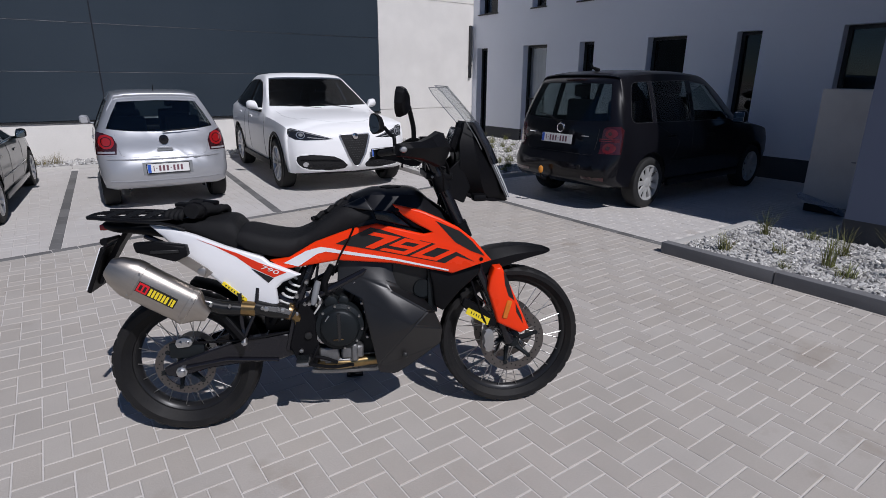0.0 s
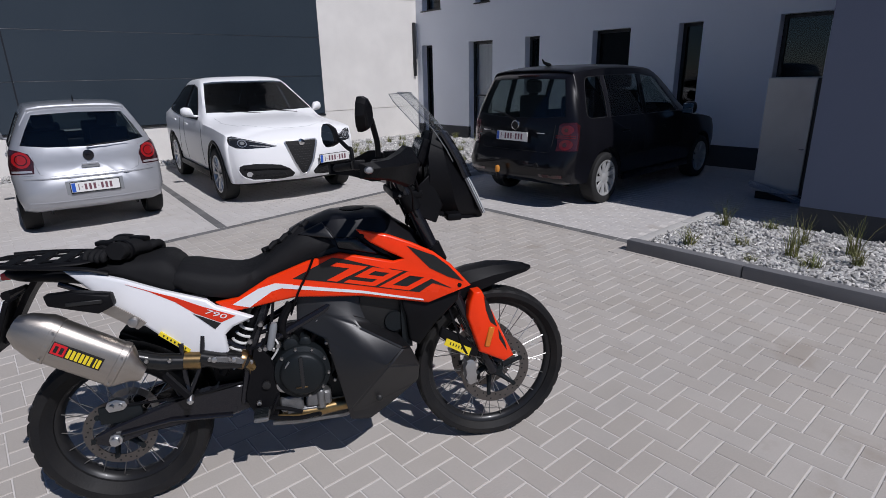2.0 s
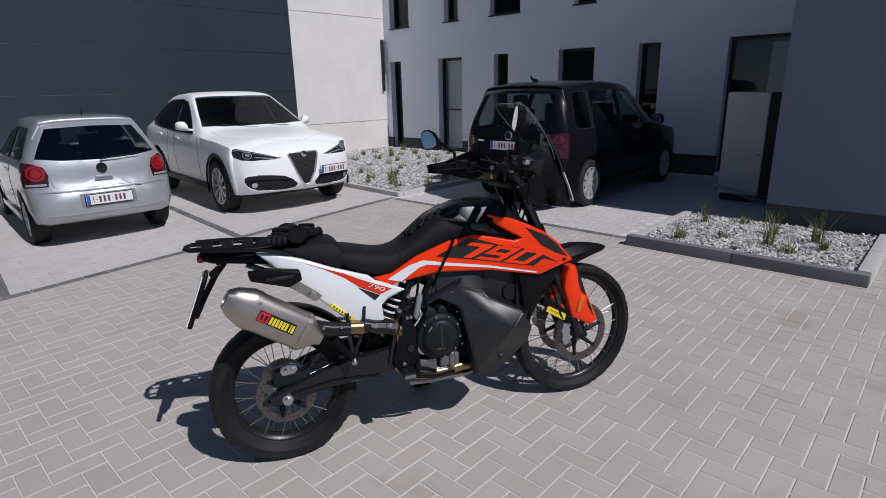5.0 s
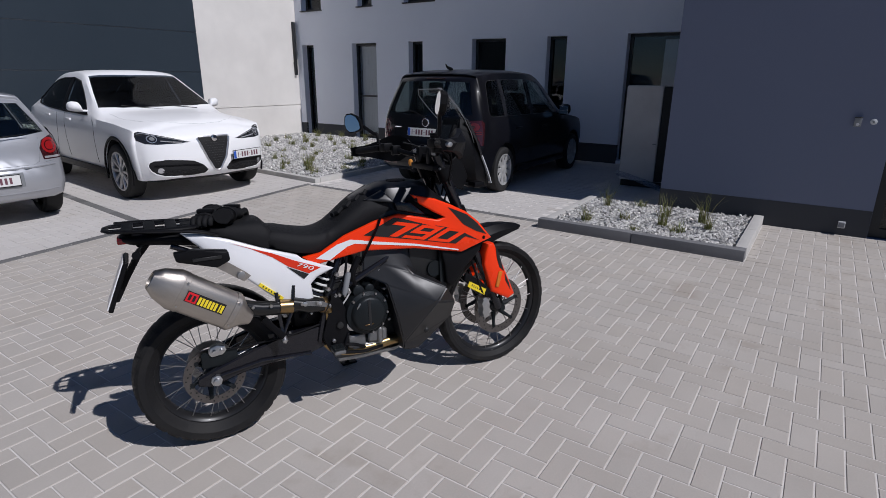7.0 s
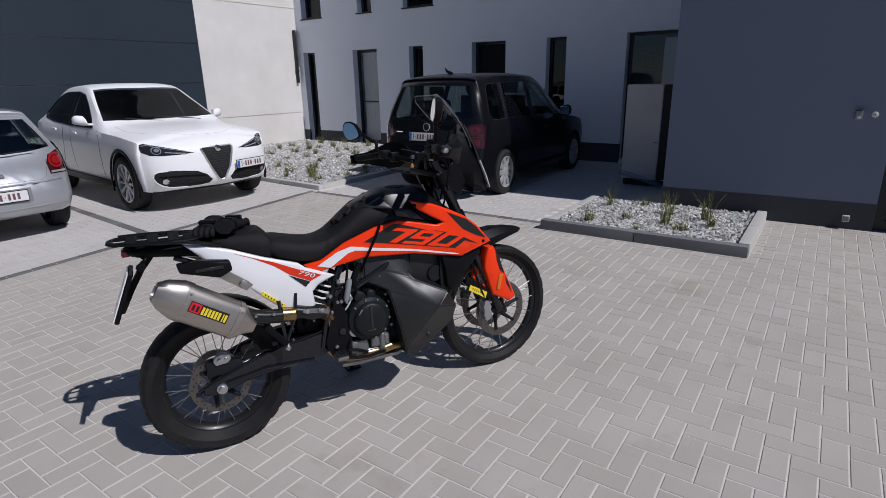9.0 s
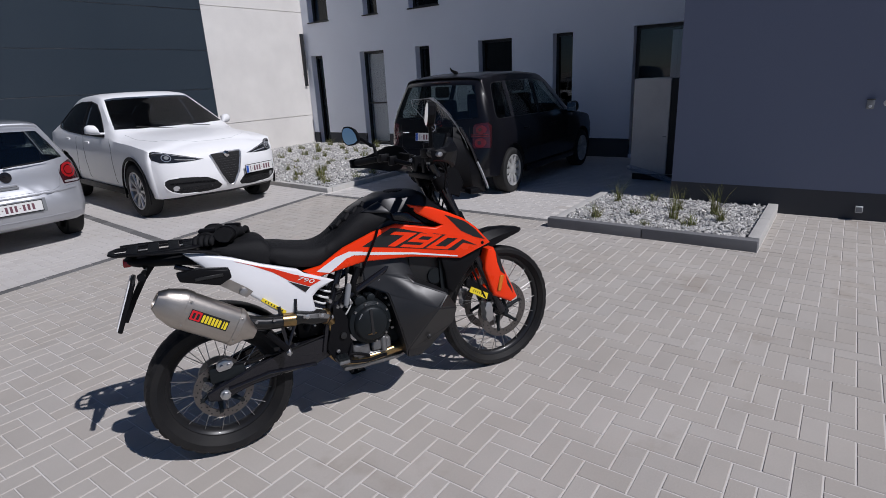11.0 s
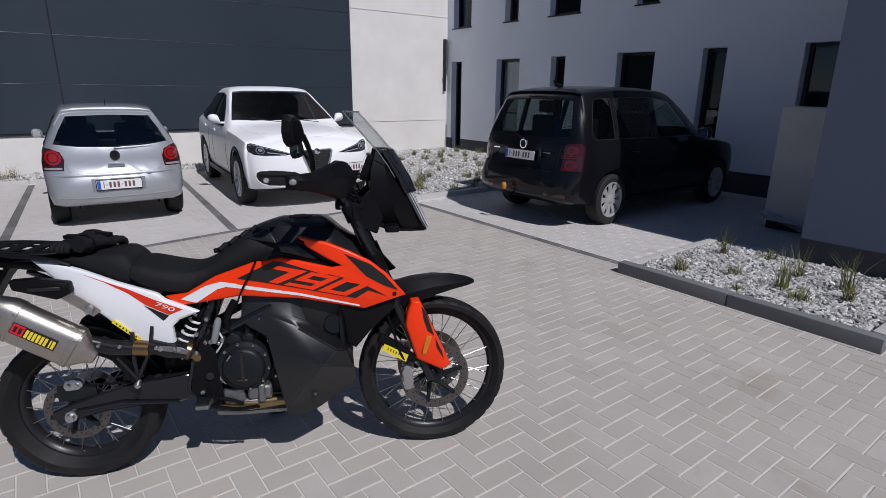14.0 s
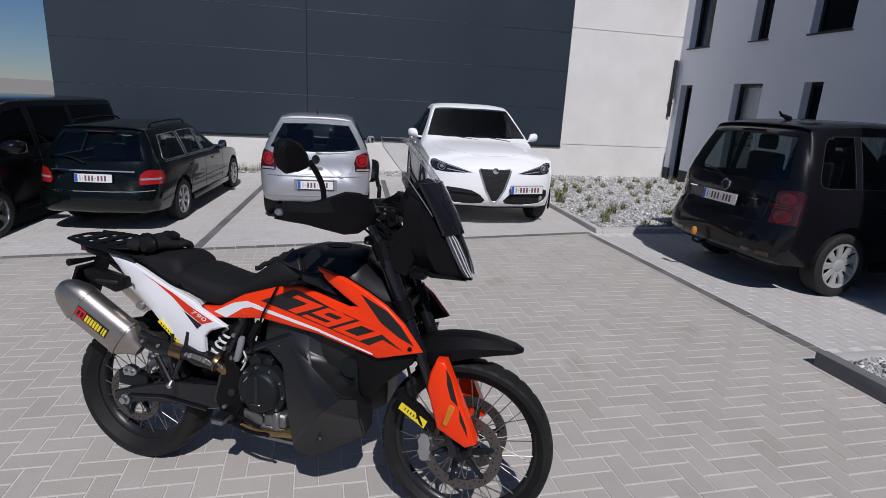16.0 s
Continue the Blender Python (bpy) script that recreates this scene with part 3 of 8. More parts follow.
part("water_pump", spin([(0.012, -0.165), (0.03, -0.16), (0.034, -0.14), (0.034, -0.10)], 18), M_ALU, engine, m=pose(0.625, 0, 0.455))
for (x, z), r in (((0.665, 0.615), 0.028), ((0.72, 0.62), 0.022)):
    part("hose_neck", spin([(0.6 * r, -0.165), (r, -0.16), (r, -0.10)], 14), M_ENGINE, engine, m=pose(x, 0, z))
# dark box added so no lit paving shows through behind the engine
part("inner_fender", rbox(0.36, 0.52, -0.10, 0.085, 0.47, 0.80, 0.03, 2), M_BLACKP, bike, "black filler box added behind the engine to close gaps")
for x, z, r in ((0.515, 0.575, 0.009), (0.56, 0.47, 0.016), (0.525, 0.40, 0.009), (0.555, 0.36, 0.012)):
    part("plate_bolt", spin([(r * 0.5, -0.174), (r, -0.172), (r, -0.160)], 12), M_STEEL if r < 0.012 else M_INK, bike, m=pose(x, 0, z))
part("cover_badge", rbox(0.67, 0.715, -0.2075, -0.203, 0.456, 0.461, 0.001, 1), M_BRONZE, engine, "small dull bar")
for x, z in ((0.60, 0.60), (0.635, 0.585), (0.80, 0.60), (0.815, 0.56), (0.82, 0.44), (0.79, 0.395)):
    part("case_bolt", spin([(0.005, -0.150), (0.008, -0.147), (0.008, -0.10)], 8), M_STEEL, engine, m=pose(x, 0, z))
# hoses and cables on the right side
_rng = random.Random(4)
for pts, r, mt in (
        ([(0.66, -0.13, 0.63), (0.64, -0.15, 0.70), (0.68, -0.15, 0.78)], 0.016, M_BLACKP), ([(0.74, -0.12, 0.60), (0.78, -0.14, 0.68), (0.80, -0.12, 0.78)], 0.014, M_BLACKP),
        ([(0.56, -0.15, 0.62), (0.60, -0.16, 0.70), (0.62, -0.15, 0.80)], 0.006, M_BLACKP), ([(0.53, -0.14, 0.52), (0.50, -0.15, 0.60), (0.56, -0.14, 0.72)], 0.005, M_BLACKP),
        ([(0.47, -0.13, 0.48), (0.30, -0.14, 0.46), (0.06, -0.12, 0.45), (0.02, -0.12, 0.46)], 0.005, M_BLACKP), ([(0.56, -0.16, 0.37), (0.62, -0.165, 0.36), (0.68, -0.155, 0.33)], 0.008, M_BLACKP),
        ([(0.60, -0.16, 0.42), (0.58, -0.17, 0.38), (0.56, -0.165, 0.34)], 0.007, M_BLACKP), ([(0.58, -0.14, 0.55), (0.62, -0.155, 0.62), (0.585, -0.15, 0.68)], 0.004, M_WSPRING),
        ([(0.82, -0.11, 0.44), (0.86, -0.13, 0.52), (0.84, -0.12, 0.66)], 0.012, M_BLACKP), ([(0.50, -0.12, 0.66), (0.62, -0.13, 0.68), (0.80, -0.12, 0.70)], 0.009, M_BLACKP)):
    tube("hose", pts, r, mt, engine, smooth_pts=5)
tube("brake_fluid_reservoir", [(0.588, -0.172, 0.615), (0.592, -0.172, 0.628), (0.612, -0.172, 0.705), (0.616, -0.172, 0.718)], [0.010, 0.014, 0.014, 0.010], M_GREYBOX, n=14, label="small grey fluid reservoir")
for k in range(8):
    x, z = 0.50 + _rng.random() * 0.3, 0.60 + _rng.random() * 0.12
    part("fitting", spin([(0.008, -0.16), (0.011, -0.155), (0.010, -0.13)], 8), M_STEEL, engine, m=pose(x, 0, z))
# shock with its white spring
shock = tube("shock_absorber", [(0.40, -0.115, 0.52), (0.56, -0.105, 0.76)], 0.018, M_BLACKP, n=12)
bm = bmesh.new()
ax = Vector((0.16, 0.01, 0.24))
sweep(bm, [Vector((0.40, -0.115, 0.52)) + ax * (0.12 + 0.7 * k / 84) + 0.029 * (math.cos(k * 0.5) * Vector((0.83, 0, -0.55)) + math.sin(k * 0.5) * Vector((0, 1, 0))) for k in range(85)], 0.0055, 6)
part("spring", bm, M_WSPRING, shock, "white coil spring")
# exhaust
tube("exhaust_header", [(0.95, -0.02, 0.62), (1.0, -0.06, 0.45), (0.94, -0.11, 0.335), (0.80, -0.125, 0.318), (0.66, -0.13, 0.315), (0.55, -0.10, 0.33), (0.49, -0.10, 0.42), (0.52, -0.13, 0.53), (0.49, -0.16, 0.585)], 0.026, M_BRONZE, n=14, smooth_pts=6, label="straw-coloured exhaust header pipe")
mid = tube("exhaust_mid_pipe", [(0.50, -0.16, 0.57), (0.45, -0.165, 0.602), (0.36, -0.17, 0.606), (0.22, -0.175, 0.625), (0.11, -0.185, 0.665)], 0.027, M_CARBON, n=14, smooth_pts=5)
tube("pipe_sleeve", [(0.345, -0.171, 0.608), (0.288, -0.172, 0.616)], 0.0325, M_BRONZE, mid, n=14, label="straw-coloured bare pipe")
for a, b in ((0.135, 0.285), (0.345, 0.485)):
    bm = bmesh.new()
    sweep(bm, [(a, -0.181 + 0.03 * (a - 0.15), 0.645 - 0.12 * (a - 0.15)), ((a + b) / 2, -0.176, 0.632 - 0.13 * ((a + b) / 2 - 0.15)), (b, -0.172, 0.628 - 0.12 * (b - 0.15))], [0.028, 0.032, 0.030], 14)
    part("heat_shield", bm, M_CARBON, mid, "black heat shield")
    for q in (0.25, 0.75):
        x = a + (b - a) * q
        part("shield_bolt", spin([(0.006, -0.004), (0.008, 0), (0.008, 0.006)], 8), M_STEEL, mid, m=pose(x, -0.212, 0.650 - 0.12 * (x - 0.15)))
bm = bmesh.new()
slab(bm, [(0.375, 0.612), (0.40, 0.628), (0.47, 0.618), (0.50, 0.60), (0.49, 0.585), (0.44, 0.60)], -0.206, -0.200)
bevel_all(bm, 0.002, 1)
part("pipe_bracket", bm, M_CASTD, mid, "bare metal pipe bracket")
for x, z, r in ((0.395, 0.618, 0.010), (0.462, 0.608, 0.008)):
    part("bracket_screw", spin([(r * 0.4, -0.212), (r, -0.210), (r, -0.205)], 12), M_ALU, mid, m=pose(x, 0, z))
part("clamp", spin([(0.036, -0.012), (0.038, 0), (0.036, 0.012)], 20, "x"), M_BRONZE, mid, m=Matrix.Translation((0.485, -0.16, 0.585)) @ Matrix.Rotation(radians(25), 4, "Y"))
# muffler: an oval can with a tapered end
mu0, mu1 = Vector((0.140, -0.205, 0.614)), Vector((-0.182, -0.233, 0.832))
mdir = (mu1 - mu0).normalized()
MU = Matrix.Translation(mu0) @ mdir.to_track_quat("X", "Z").to_matrix().to_4x4()
ml = (mu1 - mu0).length


def can(stations, n=22):
    bm = bmesh.new()
    loft(bm, [[(x, math.copysign(abs(math.cos(t)) ** 0.75, math.cos(t)) * ry, math.copysign(abs(math.sin(t)) ** 0.75, math.sin(t)) * rz) for t in (2 * math.pi * k / n for k in range(n))] for x, ry, rz in stations])
    return bm


muffler = part("muffler", can([(0.055, 0.052, 0.078), (0.075, 0.053, 0.079), (ml - 0.105, 0.053, 0.079), (ml - 0.10, 0.053, 0.079)]), M_TITAN, bike, "brushed titanium muffler can", m=MU)
part("inlet_cone", can([(-0.02, 0.026, 0.026), (0.015, 0.034, 0.045), (0.050, 0.050, 0.076), (0.054, 0.050, 0.076)]), M_TITAN, muffler)
part("end_cap", can([(ml - 0.098, 0.055, 0.081), (ml - 0.08, 0.055, 0.081), (ml - 0.02, 0.043, 0.060), (ml + 0.010, 0.031, 0.037), (ml + 0.012, 0.026, 0.030), (ml - 0.02, 0.024, 0.028)]), M_TITAN, muffler, "tapered grey end cap")
for x in (0.068, ml - 0.105):
    part("band", can([(x - 0.011, 0.0545, 0.0805), (x - 0.010, 0.0555, 0.0815), (x + 0.010, 0.0555, 0.0815), (x + 0.011, 0.0545, 0.0805)]), M_TITAN, muffler)
    for z in (-0.05, 0.0, 0.05):
        for q in (1, -1):
            bm = bmesh.new()
            bmesh.ops.create_cone(bm, cap_ends=True, segments=8, radius1=0.004, radius2=0.003, depth=0.006, matrix=Matrix.Translation((x, q * 0.0555, z)) @ Matrix.Rotation(radians(90), 4, "X"))
            part("rivet", bm, M_STEEL, muffler)
# the maker's plate as plain shapes; +y of the can faces the outside after the turn
OUT = 1 if (MU.to_3x3() @ Vector((0, 1, 0))).y < 0 else -1
def plate_on_can(x0, x1, z0, z1, lift, mat, name="sticker"):
    bm = bmesh.new()
    box(bm, x0, x1, min(OUT * 0.052, OUT * (0.0535 + lift)), max(OUT * 0.052, OUT * (0.0535 + lift)), z0, z1)
    return part(name, bm, mat, muffler, smooth=0)
plate_on_can(0.112, 0.270, -0.020, 0.024, 0.0015, M_INK, "maker_plate")
plate_on_can(0.226, 0.267, -0.017, 0.021, 0.0030, M_REDS, "maker_badge")
for k in range(8):
    x = 0.117 + k * 0.0134
    plate_on_can(x, x + (0.0095 if k != 1 else 0.005), -0.015, 0.016, 0.0032, M_YELLOW, "letter_bar")
for k in range(2):
    plate_on_can(0.233 + 0.017 * k, 0.243 + 0.017 * k, -0.010, 0.013, 0.0042, M_INK, "badge_bar")
bm = bmesh.new()
slab(bm, [(0.155, 0.755), (0.035, 0.845), (0.03, 0.862), (0.10, 0.846), (0.165, 0.795), (0.185, 0.775)], -0.175, -0.168)
part("muffler_bracket", bm, M_TITAN, bike, "bare metal muffler bracket", smooth=0)
part("bracket_bolt", spin([(0.008, -0.192), (0.016, -0.19), (0.018, -0.178), (0.018, -0.165)], 14), M_STEEL, bike, m=pose(0.145, 0, 0.785))
# white tail panels with stripe and number
def y_tail(x, z):
    return 0.125 + 0.085 * x + 0.03 * (0.9 - z)
WHITE = [(-0.06, 0.975), (0.02, 0.962), (0.122, 0.929), (0.242, 0.880), (0.389, 0.831), (0.418, 0.806), (0.545, 0.752), (0.470, 0.722), (0.438, 0.694), (0.446, 0.598), (0.404, 0.588), (0.345, 0.612), (0.290, 0.646), (0.245, 0.684), (0.200, 0.728), (0.150, 0.774), (0.085, 0.824), (0.040, 0.872), (-0.01, 0.925)]
mirrored("tail_panel", WHITE, y_tail, M_WHITEP, "glossy white tail panel", inset=0.012, rise=0.007)
for side in (-1, 1):
    bm = bmesh.new()
    decal(bm, [(0.13, 0.913), (0.231, 0.873), (0.285, 0.853), (0.372, 0.811), (0.485, 0.765), (0.431, 0.745), (0.345, 0.788), (0.284, 0.836), (0.20, 0.883)], y_tail, 0.0085, side)
    part("stripe", bm, M_REDD, bike, "orange-red stripe")
    bm = bmesh.new()
    decal(bm, [(0.340, 0.786), (0.431, 0.742), (0.408, 0.722)], y_tail, 0.0095, side)
    part("stripe_edge", bm, M_INK, bike)
bm = text_mesh("790", 0.042, 0.0006, 0.2)
bm.transform(Matrix.Translation((0.415, -(y_tail(0.415, 0.777) + 0.0105), 0.779)) @ Matrix.Rotation(math.atan(-0.085), 4, "Z") @ Matrix.Rotation(radians(22), 4, "Y") @ Matrix.Diagonal((1.25, 1, 0.62, 1)))
part("number", bm, M_WHITEP, bike, "white number 790", smooth=0)
bm = bmesh.new()
slab(bm, [(0.213, 0.722), (0.222, 0.733), (0.315, 0.652), (0.306, 0.641)], -0.166, -0.154)
strip = part("yellow_strip", bm, M_YELLOW, bike, "yellow sticker with dark letter bars", smooth=0)
bm = bmesh.new()
for k in range(7):
    cx, cz = 0.230 + 0.0108 * k, 0.7165 - 0.0094 * k
    slab(bm, [(cx - 0.003, cz - 0.002), (cx + 0.001, cz + 0.0045), (cx + 0.005, cz + 0.001), (cx + 0.001, cz - 0.0055)], -0.1668, -0.1658)
part("letter_bar", bm, M_INK, strip, smooth=0)
# seats
def seat(name, rows, label):
    bm = bmesh.new()
    rings = []
    for x, top, low, w in rows:
        rings.append([(x, -w * 0.9, low), (x, -w, low + (top - low) * 0.35), (x, -w * 0.93, low + (top - low) * 0.78), (x, -w * 0.72, top - 0.010), (x, -w * 0.35, top - 0.001), (x, 0, top),
                      (x, w * 0.35, top - 0.001), (x, w * 0.72, top - 0.010), (x, w * 0.93, low + (top - low) * 0.78), (x, w, low + (top - low) * 0.35), (x, w * 0.9, low)])
    fine = []
    cols = [curve_points([r[k] for r in rings], 3) for k in range(len(rings[0]))]
    for i in range(len(cols[0])):
        fine.append([c[i] for c in cols])
    loft(bm, fine)
    return part(name, bm, M_SEAT, bike, label, smooth=60)
seat("rider_seat", [(0.262, 0.925, 0.885, 0.118), (0.285, 0.945, 0.872, 0.13), (0.33, 0.945, 0.855, 0.14), (0.40, 0.928, 0.832, 0.145), (0.50, 0.912, 0.818, 0.138), (0.57, 0.930, 0.845, 0.122), (0.63, 0.968, 0.872, 0.128), (0.70, 1.020, 0.905, 0.132), (0.755, 1.050, 0.925, 0.134), (0.81, 1.035, 0.945, 0.138), (0.868, 1.005, 0.962, 0.142), (0.88, 0.985, 0.965, 0.138)], "black rider seat")
seat("pillion_seat", [(-0.01, 0.955, 0.935, 0.075), (0.02, 0.968, 0.935, 0.09), (0.10, 0.985, 0.925, 0.105), (0.18, 0.992, 0.895, 0.12), (0.25, 0.992, 0.866, 0.128), (0.285, 0.968, 0.872, 0.128), (0.305, 0.93, 0.888, 0.118)], "black pillion seat")
# tank and orange shrouds
def body_rows(name, rows, mat, label, n=14, parent=None, power=0.8):
    bm = bmesh.new()
    rings = []
    for x, top, low, w in rows:
        zc, hz = (top + low) / 2, (top - low) / 2
        rings.append([Vector((x, w * math.copysign(abs(math.cos(t)) ** power, math.cos(t)), zc + hz * math.copysign(abs(math.sin(t)) ** power, math.sin(t)))) for t in (2 * math.pi * k / n for k in range(n))])
    cols = [curve_points([r[k] for r in rings], 3) for k in range(n)]
    loft(bm, [[c[i] for c in cols] for i in range(len(cols[0]))])
    return part(name, bm, mat, parent or bike, label, smooth=50)
bm = bmesh.new()
cols = []
for fy, fz in ((0, 1.0), (0.42, 0.99), (0.66, 0.93), (0.88, 0.72), (1.0, 0.42), (0.95, 0.10), (0.7, 0), (-0.7, 0), (-0.95, 0.10), (-1.0, 0.42), (-0.88, 0.72), (-0.66, 0.93), (-0.42, 0.99)):
    cols.append([Vector((x, w * fy, low + (top - low) * fz)) for x, top, low, w in ((0.70, 1.030, 0.92, 0.075), (0.77, 1.062, 0.88, 0.115), (0.85, 1.088, 0.83, 0.145), (0.89, 1.093, 0.80, 0.155), (1.02, 1.094, 0.78, 0.168), (1.075, 1.080, 0.77, 0.162), (1.12, 1.040, 0.76, 0.145), (1.25, 0.95, 0.78, 0.10))])
cols = [curve_points(c, 2) for c in cols]
loft(bm, [[c[i] for c in cols] for i in range(len(cols[0]))])
tank = part("fuel_tank", bm, M_TANK, bike, "satin black angular fuel tank", smooth=32)
part("fuel_cap", spin([(0.050, 0), (0.050, 0.004), (0.04, 0.006)], 24, "z"), M_BLACKP, tank, m=Matrix.Translation((0.95, 0, 1.092)))
for side in (-1, 1):
    bm = bmesh.new()
    pillow(bm, [(0.735, 1.030), (0.775, 1.046), (0.825, 1.068), (0.850, 1.042), (0.868, 1.012), (0.80, 1.018)], lambda x, z: 0.135 + 0.35 * (x - 0.80) - 0.55 * max(0, z - 1.02), side)
    part("tank_pad", bm, M_GREYP, tank, "matt dark grey tank side pad")
    bm = bmesh.new()
    pillow(bm, [(0.865, 1.015), (0.875, 0.975), (1.06, 0.925), (1.085, 0.912), (1.02, 0.955), (0.95, 1.01)], lambda x, z: 0.166, side, thick=0.02)
    part("tank_flank", bm, M_BLACKG, tank)
def y_or(x, z):
    return 0.105 + 0.086 * x
ORANGE = [(0.416, 0.812), (0.499, 0.823), (0.612, 0.888), (0.76, 0.940), (0.878, 0.962), (0.97, 0.940), (1.080, 0.914), (1.118, 0.922), (1.055, 0.955), (0.990, 0.996), (0.944, 1.046), (1.065, 1.018), (1.15, 0.982), (1.232, 0.940), (1.300, 0.885), (1.377, 0.794), (1.205, 0.738), (0.95, 0.788), (0.703, 0.806), (0.568, 0.785), (0.471, 0.77)]
mirrored("tank_shroud", ORANGE, y_or, M_ORANGE, "glossy orange tank shroud", inset=0.008, rise=0.007, thick=0.010)
mirrored("shroud_liner", offset_ring(ORANGE, 0.003), lambda x, z: y_or(x, z) - 0.0125, M_BLACKP, "black inner liner of the shroud", inset=0.004, rise=0.0005, thick=0.018)
for side in (-1, 1):
    bm = bmesh.new()
    decal(bm, [(0.70, 0.880), (0.85, 0.948), (0.90, 0.937), (1.04, 0.890), (1.14, 0.852), (1.225, 0.818), (1.17, 0.786), (1.10, 0.800), (0.95, 0.832), (0.80, 0.862)], y_or, 0.0088, side)
    part("black_graphic", bm, M_INK, bike)
    bm = bmesh.new()
    decal(bm, [(1.06, 0.890), (1.13, 0.872), (1.215, 0.838), (1.30, 0.790), (1.20, 0.826), (1.10, 0.862)], y_or, 0.0088, side)
    decal(bm, [(1.130, 0.972), (1.235, 0.926), (1.290, 0.880), (1.345, 0.815), (1.285, 0.838), (1.215, 0.878)], y_or, 0.0088, side)
    part("black_graphic", bm, M_INK, bike)
    bm = bmesh.new()
    decal(bm, [(0.475, 0.800), (0.573, 0.852), (0.635, 0.868), (0.70, 0.857), (0.62, 0.838), (0.535, 0.784)], y_or, 0.0088, side)
    decal(bm, [(0.66, 0.862), (0.95, 0.812), (1.185, 0.757), (1.185, 0.751), (0.95, 0.802), (0.66, 0.846)], y_or, 0.0092, side)
    part("white_swoosh", bm, M_WHITEP, bike, "white swoosh")
def ring(u0, v0, u1, v1, a, b):
    o, n = [(u0, v0), (u1, v0), (u1, v1), (u0, v1)], [(u0 + a, v0 + b), (u1 - a, v0 + b), (u1 - a, v1 - b), (u0 + a, v1 - b)]
    return [(o[k], o[(k + 1) % 4], n[(k + 1) % 4], n[k]) for k in range(4)]


GLYPH = {"7": [[(0, 0.78), (0.62, 0.78), (1, 0.78), (1, 1), (0, 1)], [(0.62, 0.78), (0.62, 0.0), (0.94, 0.0), (1, 0.78)]],
         "9": ring(0, 0.38, 1, 1, 0.26, 0.19) + [[(0, 0), (1, 0), (1, 0.38), (0.74, 0.38), (0.74, 0.19), (0, 0.19)]], "0": ring(0, 0, 1, 1, 0.26, 0.19)}


def slanted(x0, wide, u, v):
    x = x0 + wide * u
    return x + 0.112 * v, 0.868 - 0.215 * (x - 0.80) + 0.050 * v


for side in (-1, 1):
    for k, ch in enumerate("790"):
        bm = bmesh.new()
        for lift in (0.0105, 0.0090):
            at = {}
            for f in GLYPH[ch]:
                for q in f:
                    if q not in at:
                        x, z = slanted(0.752 + 0.132 * k, 0.115, *q)
                        at[q] = bm.verts.new((x, side * (y_or(x, z) + lift), z))
                bm.faces.new([at[q] for q in f])
        part("digit", bm, M_ORANGE, bike, "large orange number 790 on black", smooth=0)
for x0, z0 in ((0.965, 1.02), (1.33, 0.80)):
    part("shroud_bolt", spin([(0.006, -0.004), (0.009, 0.0), (0.009, 0.006)], 10), M_BLACKP, bike, m=pose(x0, -(y_or(x0, z0) + 0.008), z0))
tube("strap", [(0.782, -0.187, 0.955), (0.755, -0.192, 0.90), (0.715, -0.188, 0.83), (0.68, -0.16, 0.74)], 0.010, M_BLACKP, flat=(1.0, 0.35), smooth_pts=3)
tube("braided_cord", [(0.595 + 0.0148 * k, -0.045 + 0.010 * math.sin(k * 2.1), 0.962 + 0.0082 * k + 0.004 * math.cos(k * 2.1)) for k in range(13)], 0.0105, M_CLOTH, n=7)
